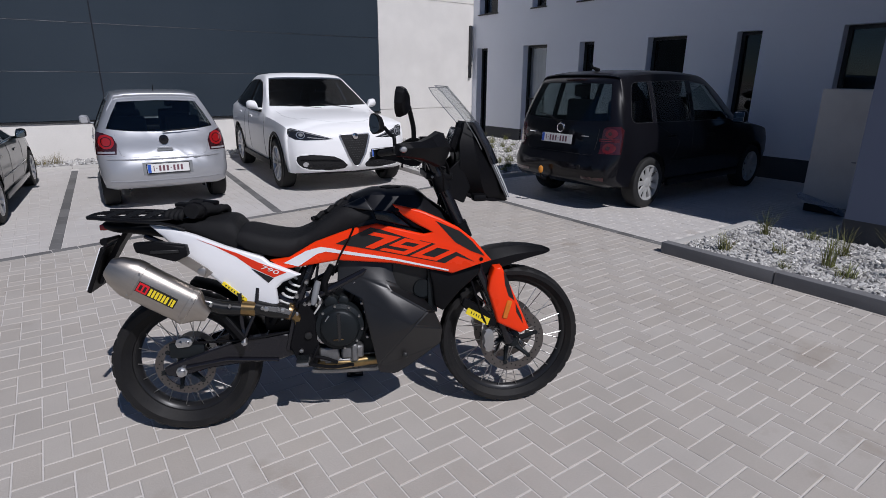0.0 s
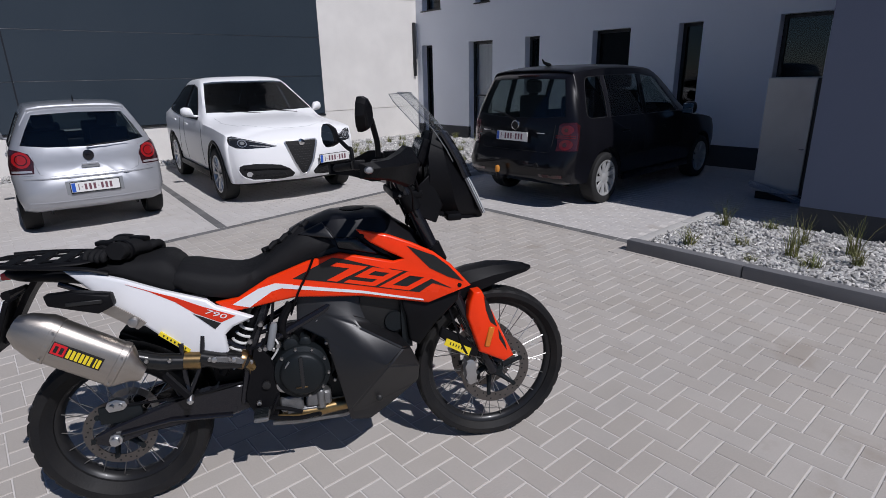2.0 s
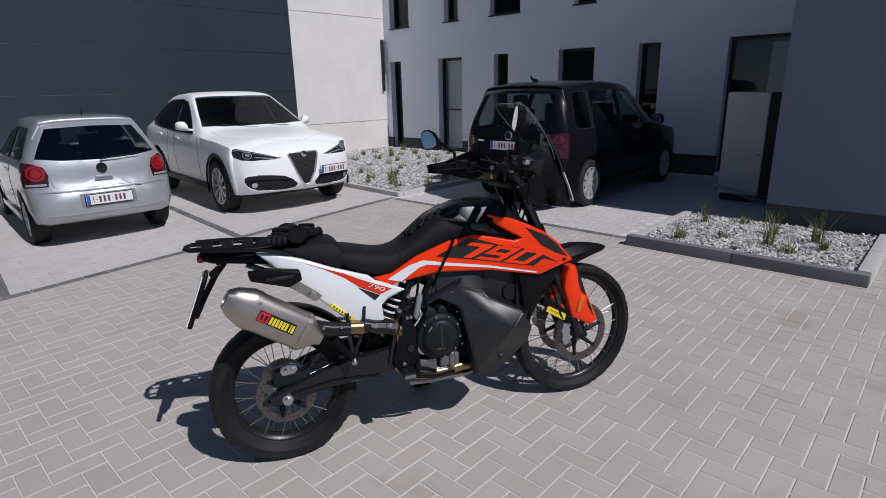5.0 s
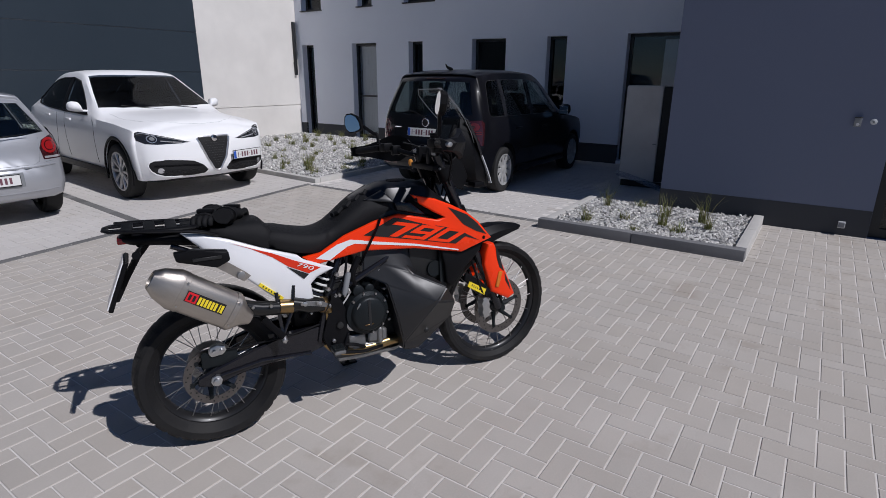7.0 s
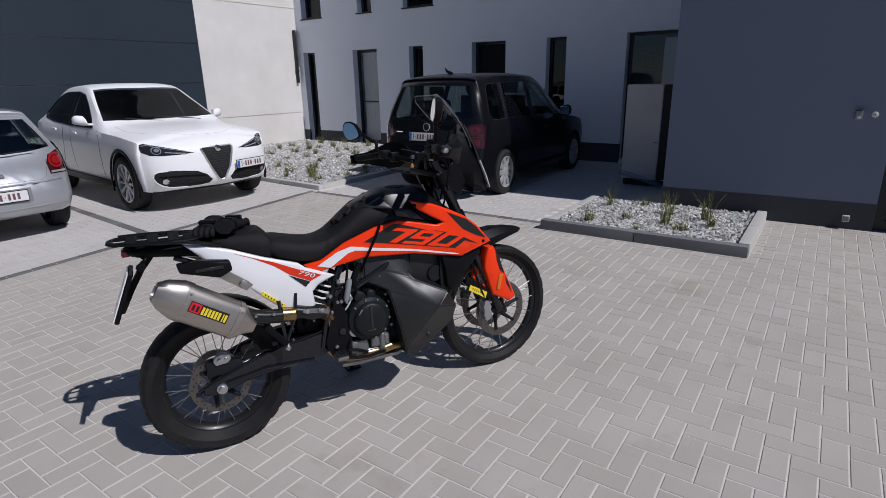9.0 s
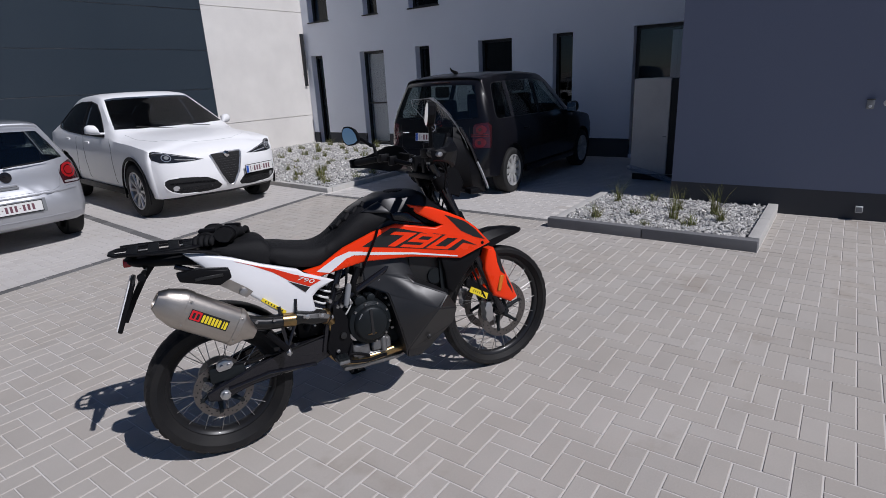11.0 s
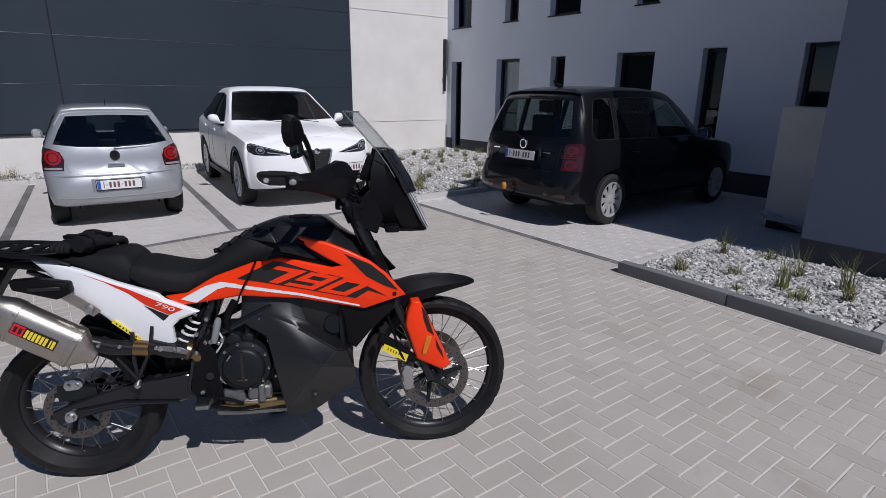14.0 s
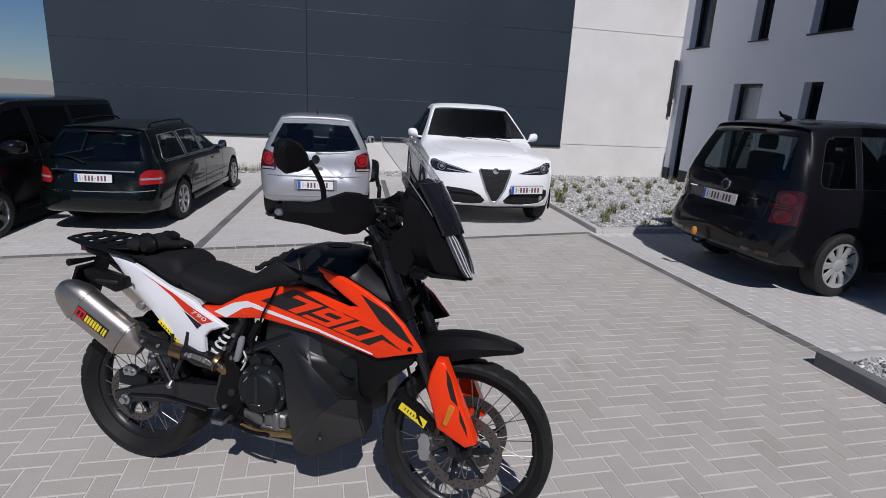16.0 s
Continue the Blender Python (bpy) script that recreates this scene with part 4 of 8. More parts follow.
# low side tanks
for side in (-1, 1):
    bm = bmesh.new()
    P = dict(L0=(0.705, 0.130, 0.815), T1=(0.765, 0.140, 0.82), T3=(0.895, 0.152, 0.80), T2=(1.0, 0.110, 0.79), LB=(0.995, 0.135, 0.655), S=(1.09, 0.15, 0.60), UR=(1.125, 0.195, 0.56),
             R2=(1.155, 0.235, 0.495), F3=(1.155, 0.180, 0.40), F1=(1.012, 0.195, 0.31), B1=(0.945, 0.20, 0.274), B0=(0.866, 0.20, 0.285), L4=(0.862, 0.216, 0.325),
             L3=(0.838, 0.216, 0.45), L2=(0.80, 0.188, 0.63), L1=(0.695, 0.146, 0.685), A0=(0.79, 0.156, 0.728), A1=(0.93, 0.202, 0.668), A2=(1.09, 0.272, 0.590), R1=(1.02, 0.292, 0.535), N1=(0.905, 0.176, 0.705), M1=(0.93, 0.246, 0.575))
    rim = "L0 T1 T3 T2 LB S UR R2 F3 F1 B1 B0 L4 L3 L2 L1".split()
    V = {k: bm.verts.new((p[0], side * p[1], p[2])) for k, p in P.items()}
    U = {k: bm.verts.new((P[k][0] + 0.02 * (0.95 - P[k][0]), side * 0.085, P[k][2])) for k in rim}
    for f in ("L0 T1 A0 L1", "T1 T3 N1", "T1 N1 A0", "A0 N1 A1", "T3 T2 LB N1", "N1 LB A1", "LB S A2 A1", "S UR A2", "UR R2 R1 A2", "L1 A0 L2", "A0 A1 M1 L2", "A1 A2 R1 M1", "L2 M1 L3", "M1 R1 L3", "L3 R1 L4", "R1 R2 F3", "L4 R1 F3", "L4 F3 F1", "L4 F1 B1 B0"):
        bm.faces.new([V[k] for k in f.split()])
    for k, q in zip(rim, rim[1:] + rim[:1]):
        bm.faces.new((V[k], V[q], U[q], U[k]))
    bm.faces.new([U[k] for k in rim])
    bmesh.ops.recalc_face_normals(bm, faces=bm.faces[:])
    bmesh.ops.bevel(bm, geom=[e for e in bm.edges if len(e.link_faces) == 2 and e.calc_face_angle() > radians(9)], offset=0.007, segments=2, affect="EDGES", clamp_overlap=True)
    st = part("side_tank", bm, M_GREYP, bike, "satin dark grey low side tank", smooth=38)
    part("tank_port", spin([(0.006, -0.004), (0.014, 0.0), (0.016, 0.004)], 6), M_INK, st, m=pose(0.985, side * 0.232, 0.375))
# front wing and radiator
WING = [(1.10, 0.760), (1.20, 0.742), (1.34, 0.772), (1.332, 0.727), (1.24, 0.645), (1.165, 0.56), (1.125, 0.585), (1.118, 0.68)]
mirrored("radiator_shroud", WING, lambda x, z: 0.185, M_BLACKP, "black radiator shroud", thick=0.03)
bm = bmesh.new()
box(bm, 1.10, 1.14, -0.17, 0.17, 0.55, 0.88)
# black box added to close the bright gaps round the radiator
part("radiator_cowl", rbox(0.94, 1.12, -0.15, 0.15, 0.60, 0.86, 0.02), M_INK, bike, "black filler box added behind the radiator to close gaps")
rad = part("radiator", bm, M_ENGINE, bike, smooth=0)
part("horn", spin([(0.02, -0.15), (0.04, -0.152), (0.042, -0.135), (0.02, -0.12)], 18), M_ENGINE, bike, m=pose(1.075, -0.01, 0.66))
# footpeg, brake pedal, skid plate, stands
for side in (-1, 1):
    p = part("footpeg", rbox(0.505, 0.56, min(side * 0.16, side * 0.235), max(side * 0.16, side * 0.235), 0.354, 0.372, 0.007), M_CASTD, bike)
    bm = bmesh.new()
    for k in range(5):
        y = side * (0.178 + 0.012 * k)
        box(bm, 0.507, 0.558, y - 0.0025, y + 0.0025, 0.374, 0.384)
    part("peg_teeth", bm, M_ENGINE, p, smooth=0)
tube("brake_pedal", [(0.56, -0.17, 0.335), (0.66, -0.19, 0.325), (0.735, -0.2, 0.335), (0.75, -0.21, 0.338)], 0.0085, M_BLACKP, smooth_pts=4)
bm = bmesh.new()
loft(bm, [[(x, y, z + dz) for y, dz in ((-w, 0.022), (-w, 0.012), (-w * 0.9, 0.0), (w * 0.9, 0.0), (w, 0.012), (w, 0.022), (w * 0.85, 0.008), (-w * 0.85, 0.008))] for x, w, z in ((0.56, 0.11, 0.258), (0.66, 0.125, 0.256), (0.85, 0.14, 0.262), (0.94, 0.13, 0.29), (0.99, 0.11, 0.34))])
part("skid_plate", bm, M_CASTD, bike, "dull aluminium skid plate")
tube("side_stand", [(0.60, 0.14, 0.30), (0.68, 0.24, 0.15), (0.74, 0.325, 0.036)], 0.012, M_BLACKP)
part("stand_foot", rbox(0.70, 0.79, 0.295, 0.36, 0.029, 0.041, 0.004, 1), M_BLACKP, bike, m=Matrix.Rotation(0.0, 4, "X"))
# pillion peg hanger and mudguard behind the engine
tube("pillion_peg_hanger", [(0.283, -0.165, 0.68), (0.285, -0.185, 0.56), (0.292, -0.19, 0.492), (0.345, -0.18, 0.60), (0.36, -0.165, 0.70)], 0.0085, M_BLACKG)
tube("pillion_peg", [(0.215, -0.18, 0.575), (0.29, -0.20, 0.485)], 0.015, M_BLACKP, flat=(0.7, 1.0))
part("peg_tip", spin([(0.004, -0.02), (0.013, -0.012), (0.013, 0.012), (0.004, 0.02)], 10), M_ALU, bike, m=Matrix.Translation((0.292, -0.20, 0.475)) @ Matrix.Rotation(radians(40), 4, "X"))
bm = bmesh.new()
pts = [(math.cos(t) * 0.365, math.sin(t) * 0.365 + 0.33) for t in [radians(a) for a in range(12, 83, 7)]]
loft(bm, [[(x, -0.07, z), (x * 1.02, -0.04, z + 0.015), (x * 1.02, 0.04, z + 0.015), (x, 0.07, z), (x * 0.99, 0.04, z + 0.008), (x * 0.99, -0.04, z + 0.008)] for x, z in pts])
part("rear_hugger", bm, M_BLACKP, bike)
bm = bmesh.new()
slab(bm, [(-0.01, 0.43), (-0.02, 0.452), (-0.008, 0.474), (0.02, 0.482), (0.05, 0.472), (0.058, 0.452), (0.04, 0.434)], -0.128, -0.10)
bevel_all(bm, 0.008, 2)
for x in (0.005, 0.035):
    bmesh.ops.create_cone(bm, cap_ends=True, segments=12, radius1=0.009, radius2=0.007, depth=0.02, matrix=Matrix.Translation((x, -0.13, 0.456)) @ Matrix.Rotation(radians(90), 4, "X"))
cal = part("rear_caliper", bm, M_ALU, bike, "silver rear brake caliper")
part("caliper_bracket", rbox(-0.05, 0.10, -0.118, -0.10, 0.38, 0.45, 0.01), M_ENGINE, bike)
# rack and tail
rack_z = lambda x: 0.992 - 0.03 * x
bm = bmesh.new()
sweep(bm, [(x, y, rack_z(x)) for x, y in ((-0.305, -0.075), (-0.322, -0.035), (-0.322, 0.035), (-0.305, 0.075), (-0.16, 0.102), (-0.02, 0.095), (0.03, 0.065), (0.03, -0.065), (-0.02, -0.095), (-0.16, -0.102))], 0.009, 8, closed=True, flat=(1.5, 0.6))
rack = part("luggage_rack", bm, M_BLACKP, bike, "flat black luggage rack with open slots")
for x, w in ((-0.245, 0.082), (-0.165, 0.098), (-0.085, 0.096)):
    part("cross_bar", rbox(x - 0.022, x + 0.022, -w, w, rack_z(x) - 0.005, rack_z(x) + 0.005, 0.003, 1), M_BLACKP, rack)
for y in (-0.042, 0.042):
    bm = bmesh.new()
    sweep(bm, [(-0.315, y * 0.8, rack_z(-0.315)), (-0.16, y, rack_z(-0.16)), (0.02, y, rack_z(0.02))], 0.008, 8, flat=(1.3, 0.6))
    part("rack_rib", bm, M_BLACKP, rack)
part("rack_plate", rbox(-0.05, 0.035, -0.085, 0.085, 0.987, 0.996, 0.004, 1), M_BLACKP, rack)
for s in (-1, 1):
    tube("grab_rail", [(-0.29, s * 0.09, 1.006), (-0.17, s * 0.125, 0.997), (0.0, s * 0.135, 0.980), (0.08, s * 0.125, 0.955)], 0.010, M_BLACKP, smooth_pts=4, flat=(1.3, 0.7))
    bm = bmesh.new()
    slab(bm, [(-0.100, 0.920), (-0.02, 0.922), (0.102, 0.904), (0.108, 0.862), (0.055, 0.838), (-0.092, 0.882)], 0, 0.04)
    bm.transform(Matrix.Translation((0, -0.215 if s < 0 else 0.175, 0)))
    bevel_all(bm, 0.01, 2)
    part("pannier_mount", bm, M_BLACKP, bike, "black pannier mounting bracket")
    part("mount_slot", rbox(-0.035, 0.075, s * 0.217 - 0.003, s * 0.217 + 0.003, 0.876, 0.890, 0.002, 1), M_INK, bike)
body_rows("tail_unit", [(-0.275, 0.975, 0.950, 0.04), (-0.23, 0.982, 0.932, 0.07), (-0.14, 0.985, 0.922, 0.09), (-0.02, 0.975, 0.905, 0.11), (0.08, 0.94, 0.88, 0.10)], M_BLACKP, "black tail unit")
part("tail_light", rbox(-0.287, -0.255, -0.045, 0.045, 0.942, 0.968, 0.008), M_REDLENS, bike, "red tail light")
bm = bmesh.new()
loft(bm, [[(x - 0.012, -w, z), (x + 0.012, -w, z), (x + 0.012, w, z), (x - 0.012, w, z)] for x, z, w in ((-0.185, 0.93, 0.05), (-0.225, 0.88, 0.035), (-0.275, 0.80, 0.03), (-0.325, 0.71, 0.03))])
part("plate_holder", bm, M_BLACKP, bike)
bm = bmesh.new()
slab(bm, [(-0.358, 0.700), (-0.280, 0.880), (-0.276, 0.878), (-0.354, 0.698)], -0.085, 0.085)
part("plate_back", rbox(-0.004, 0.014, -0.092, 0.092, -0.105, 0.105, 0.004, 1), M_BLACKP, bike, m=Matrix.Translation((-0.310, 0, 0.787)) @ Matrix.Rotation(radians(23.4), 4, "Y"))
npl = part("number_plate", bm, M_WHITEP, bike, "white number plate on the tail", smooth=0)
for s in (-1, 1):
    tube("rear_indicator", [(-0.215, s * 0.04, 0.915), (-0.22, s * 0.12, 0.918), (-0.225, s * 0.165, 0.92)], [0.008, 0.012, 0.016], M_BLACKP)
# fork, front brake, mudguard
FX = lambda z: 1.135 + (1.20 - z) * 0.435
for s in (-1, 1):
    bm = bmesh.new()
    sweep(bm, [(FX(1.215), s * 0.105, 1.215), (FX(0.72), s * 0.105, 0.72)], 0.027, 14)
    leg = part("fork_leg", bm, M_BLACKG, bike, "black fork tube")
    bm = bmesh.new()
    sweep(bm, [(FX(0.74), s * 0.105, 0.74), (FX(0.42), s * 0.105, 0.42), (1.505, s * 0.105, 0.355)], [0.021, 0.021, 0.026], 12)
    part("fork_slider", bm, M_BLACKG, leg)
    for z, h in ((1.12, 0.03), (0.905, 0.035)):
        bm = bmesh.new()
        sweep(bm, [(FX(z + h), s * 0.105, z + h), (FX(z - h), s * 0.105, z - h)], 0.036, 14)
        part("fork_clamp", bm, M_BLACKP, leg)
    part("fork_cap", spin([(0.024, 0), (0.024, 0.012), (0.012, 0.018)], 12, "z"), M_STEEL, leg, m=pose(FX(1.215), s * 0.105, 1.213))
    bm = bmesh.new()
    pillow(bm, [(1.411, 0.735), (1.447, 0.738), (1.502, 0.621), (1.588, 0.432), (1.545, 0.41), (1.431, 0.47), (1.382, 0.629), (1.391, 0.684)], lambda x, z: 0.142, s, thick=0.05, inset=0.012, rise=0.01)
    guard = part("fork_guard", bm, M_ORANGE, bike, "orange fork guard")
    bm = bmesh.new()
    decal(bm, [(1.455, 0.715), (1.475, 0.68), (1.510, 0.575), (1.48, 0.60), (1.462, 0.655)], lambda x, z: 0.142, 0.0115, s)
    decal(bm, [(1.515, 0.565), (1.545, 0.50), (1.555, 0.46), (1.520, 0.52)], lambda x, z: 0.142, 0.0115, s)
    part("guard_graphic", bm, M_INK, guard)
    bm = rbox(-0.013, 0.013, s * 0.155 - 0.004, s * 0.155 + 0.004, -0.045, 0.045, 0.004, 1)
    part("reflector", bm, M_AMBER, guard, "amber reflector", m=Matrix.Translation((1.475, 0, 0.535)) @ Matrix.Rotation(radians(16), 4, "Y"))
    bm = bmesh.new()
    slab(bm, [(-0.026, 0.050), (-0.008, 0.058), (0.010, 0.052), (0.020, 0.036), (0.018, 0.020), (0.026, 0.004), (0.023, -0.014), (0.030, -0.030), (0.024, -0.052), (0.004, -0.060), (-0.012, -0.052), (-0.014, -0.024), (-0.022, -0.006), (-0.020, 0.022)], s * 0.13 - 0.03, s * 0.13 + 0.022)
    bevel_all(bm, 0.007, 2)
    CAL = Matrix.Translation((1.388, 0, 0.39)) @ Matrix.Rotation(radians(6), 4, "Y")
    cal = part("front_caliper", bm, M_ALU, bike, "silver four-piston brake caliper", m=CAL, smooth=35)
    for cx, cz, r in ((-0.002, 0.030, 0.014), (0.002, 0.000, 0.013), (0.008, -0.032, 0.014)):
        part("piston_cap", spin([(0.3 * r, s * 0.157), (0.8 * r, s * 0.156), (r, s * 0.152), (r, s * 0.146)], 14), M_ALU, cal, m=pose(cx, 0, cz))
    for cx, cz in ((0.020, 0.044), (0.030, -0.044)):
        part("caliper_bolt", spin([(0.004, s * 0.158), (0.007, s * 0.157), (0.007, s * 0.13)], 6), M_STEEL, cal, m=pose(cx, 0, cz))
    tube("brake_hose", [(1.39, s * 0.14, 0.45), (1.36, s * 0.15, 0.50), (1.33, s * 0.14, 0.60), (1.27, s * 0.12, 0.78), (1.22, s * 0.06, 0.92)], 0.006, M_BLACKP, smooth_pts=5)
    bm = bmesh.new()
    slab(bm, [(1.255, 0.565), (1.275, 0.60), (1.36, 0.545), (1.43, 0.48), (1.42, 0.445), (1.34, 0.49)], s * 0.135 - 0.012, s * 0.135 + 0.012)
    bevel_all(bm, 0.006, 1)
    lower = part("fork_shoe_cover", bm, M_BLACKP, bike)
    bm = bmesh.new()
    slab(bm, [(1.276, 0.526), (1.289, 0.553), (1.394, 0.493), (1.382, 0.462)], s * 0.1505 - 0.001, s * 0.1505 + 0.001)
    strip = part("yellow_strip", bm, M_YELLOW, bike, "yellow sticker with dark letter bars", smooth=0)
    bm = bmesh.new()
    for k in range(6):
        cx, cz = 1.303 + 0.0118 * k, 0.529 - 0.0069 * k
        slab(bm, [(cx - 0.003, cz - 0.005), (cx + 0.001, cz + 0.006), (cx + 0.005, cz + 0.004), (cx + 0.001, cz - 0.007)], s * 0.1520 - 0.0006, s * 0.1520 + 0.0006)
    part("letter_bar", bm, M_INK, strip, smooth=0)
bm = bmesh.new()
rows = [(1.27, 0.735, 0.710, 0.055), (1.35, 0.790, 0.672, 0.072), (1.43, 0.806, 0.705, 0.078), (1.53, 0.814, 0.738, 0.076), (1.62, 0.806, 0.757, 0.062), (1.69, 0.793, 0.764, 0.038), (1.722, 0.780, 0.768, 0.012)]
cols = [[Vector((x, y * w, b + (z - b) * q)) for x, z, b, w in rows] for y, q in ((-1, 0.0), (-1, 0.50), (-0.86, 0.66), (-0.58, 0.94), (0, 1.0), (0.58, 0.94), (0.86, 0.66), (1, 0.50), (1, 0.0), (0.9, 0.0), (0.78, 0.6), (0, 0.85), (-0.78, 0.6), (-0.9, 0.0))]
loft(bm, [[c[i] for c in cols] for i in range(len(rows))])
part("front_mudguard", bm, M_BLACKP, bike, "black angular front mudguard with a pointed tip", smooth=14)
part("fork_yoke", rbox(1.10, 1.22, -0.13, 0.13, 1.135, 1.165, 0.01), M_BLACKP, bike)
part("steering_stem", rbox(1.13, 1.28, -0.12, 0.12, 0.885, 0.925, 0.012), M_BLACKP, bike)
# handlebar and controls
STEER = Matrix.Translation((1.14, 0, 0)) @ Matrix.Rotation(0.055, 4, "Z") @ Matrix.Translation((-1.14, 0, 0))
BAR = STEER @ Matrix.Translation((1.16, 0, 1.235 - 0.020)) @ Matrix.Rotation(-0.085, 4, "X") @ Matrix.Translation((0, 0, -1.235)) @ Matrix.Diagonal((1.22, 1.076, 1.0, 1.0)) @ Matrix.Translation((-1.16, 0, 0))
tube("handlebar", [BAR @ Vector(p) for p in ((0.985, -0.44, 1.268), (1.05, -0.25, 1.278), (1.125, -0.12, 1.232), (1.14, 0, 1.222), (1.125, 0.12, 1.232), (1.05, 0.25, 1.278), (0.985, 0.44, 1.268))], 0.0125, M_BLACKP, n=10, smooth_pts=4)
for s in (-1, 1):
    tube("grip", [BAR @ Vector(p) for p in ((0.99, s * 0.425, 1.269), (1.04, s * 0.285, 1.276))], 0.0175, M_RUBBER, n=12)
    tube("lever", [BAR @ Vector(p) for p in ((1.07, s * 0.25, 1.27), (1.10, s * 0.29, 1.26), (1.07, s * 0.39, 1.252))], 0.006, M_BLACKP, smooth_pts=3)
    bm = bmesh.new()
    rows = []
    for x, y, up, dn in ((0.972, 0.462, 0.020, 0.024), (1.00, 0.462, 0.024, 0.028), (1.045, 0.430, 0.030, 0.036), (1.085, 0.385, 0.050, 0.052), (1.118, 0.330, 0.072, 0.068), (1.142, 0.275, 0.070, 0.066), (1.158, 0.225, 0.050, 0.038), (1.162, 0.185, 0.022, 0.010)):
        rows.append([(x - 0.010, s * (y - 0.012), 1.268 - dn), (x, s * y, 1.268 - dn * 0.9), (x + 0.016, s * (y + 0.010), 1.268 + up * 0.15), (x, s * y, 1.268 + up * 0.92), (x - 0.012, s * (y - 0.012), 1.268 + up), (x - 0.008, s * (y - 0.010), 1.268)])
    loft(bm, rows)
    hg = part("hand_guard", bm, M_BLACKP, bike, "black angular plastic hand guard", m=BAR, smooth=14)
    part("bar_end", spin([(0.002, s * 0.006), (0.009, s * 0.005), (0.0115, s * 0.001), (0.0115, -s * 0.02)], 16), M_STEEL, hg, "silver bar-end screw", m=pose(0.984, s * 0.474, 1.268))
    part("switch_cluster", rbox(1.03, 1.075, s * 0.24 - 0.03, s * 0.24 + 0.03, 1.258, 1.30, 0.008), M_BLACKP, bike, m=BAR)
    part("lever_clamp", rbox(1.06, 1.10, s * 0.195 - 0.016, s * 0.195 + 0.016, 1.235, 1.285, 0.008), M_BLACKP, bike, m=BAR)
    JX, JY, JZ = 0.975 - (0.015 if s > 0 else 0), 0.375 + (0.03 if s > 0 else 0), 1.437 - (0.095 if s > 0 else 0)
    tube("mirror_stalk", [STEER @ Vector(p) for p in ((1.012, s * 0.315, 1.285 - s * 0.03), (1.010, s * 0.325, 0.4 * 1.29 + 0.6 * JZ - 0.02), (0.998, s * 0.345, JZ - 0.035), (JX + 0.01, s * JY, JZ))], 0.0095, M_BLACKP, n=10, smooth_pts=4)
    bm = bmesh.new()
    MIR = [(-0.010, -0.010), (0.004, 0.026), (0.032, 0.056), (0.072, 0.070), (0.108, 0.067), (0.125, 0.050), (0.126, 0.014), (0.108, -0.018), (0.078, -0.036), (0.033, -0.031), (0.006, -0.022)]
    MIR = [(-s * u, v) for u, v in MIR][::s]
    pillow(bm, MIR, lambda x, z: 0.0, 1, thick=0.014, inset=0.016, rise=0.020)
    mir = part("mirror", bm, M_BLACKP, bike, "black wedge-shaped mirror housing", m=STEER @ Matrix.Translation((JX, s * JY, JZ)) @ Matrix.Rotation(radians(-90 + s * 22), 4, "Z") @ Matrix.Rotation(radians(-6), 4, "X"), smooth=28)
    bm = bmesh.new()
    slab(bm, [(0.08 * -s + 0.88 * (x + 0.08 * s), 0.01 + 0.88 * (z - 0.01)) for x, z in MIR], -0.0155, -0.0145)
    part("mirror_glass", bm, M_MIRROR, mir, smooth=0)
part("brake_reservoir", spin([(0.02, 0), (0.024, 0.006), (0.024, 0.035), (0.026, 0.036), (0.026, 0.045)], 16, "z"), M_BLACKP, bike, m=pose(1.095, -0.16, 1.275))
dash = part("dash_display", rbox(-0.012, 0.012, -0.085, 0.085, -0.055, 0.055, 0.006), M_BLACKP, bike, "dark flat dash display", m=Matrix.Translation((1.235, 0, 1.30)) @ Matrix.Rotation(radians(22), 4, "Y"))
part("display_glass", rbox(-0.0145, -0.0125, -0.075, 0.075, -0.047, 0.047, 0.0006, 1), M_BLACKG, dash)
for k, (a, b, c) in enumerate((((1.12, -0.06, 1.20), (1.22, -0.08, 1.16), (1.22, -0.05, 1.02)), ((1.10, 0.05, 1.22), (1.20, 0.10, 1.15), (1.18, 0.06, 1.0)), ((1.08, -0.18, 1.24), (1.19, -0.12, 1.20), (1.20, -0.06, 1.08)))):
    tube("cable", [a, b, c], 0.006, M_BLACKP, smooth_pts=6)
for pts, r in (([(1.09, -0.20, 1.26), (1.18, -0.16, 1.22), (1.21, -0.10, 1.10), (1.19, -0.07, 0.98)], 0.005), ([(1.10, -0.17, 1.28), (1.22, -0.10, 1.27), (1.24, -0.02, 1.16), (1.20, -0.02, 1.0)], 0.0045),
               ([(1.09, 0.20, 1.26), (1.19, 0.16, 1.22), (1.22, 0.09, 1.10), (1.18, 0.06, 0.98)], 0.005), ([(1.07, -0.23, 1.26), (1.16, -0.19, 1.18), (1.18, -0.14, 1.08), (1.24, -0.10, 1.02)], 0.004)):
    tube("cable", pts, r, M_BLACKP, smooth_pts=6)
part("ignition_housing", rbox(1.135, 1.20, -0.03, 0.03, 1.16, 1.205, 0.010), M_BLACKP, bike)
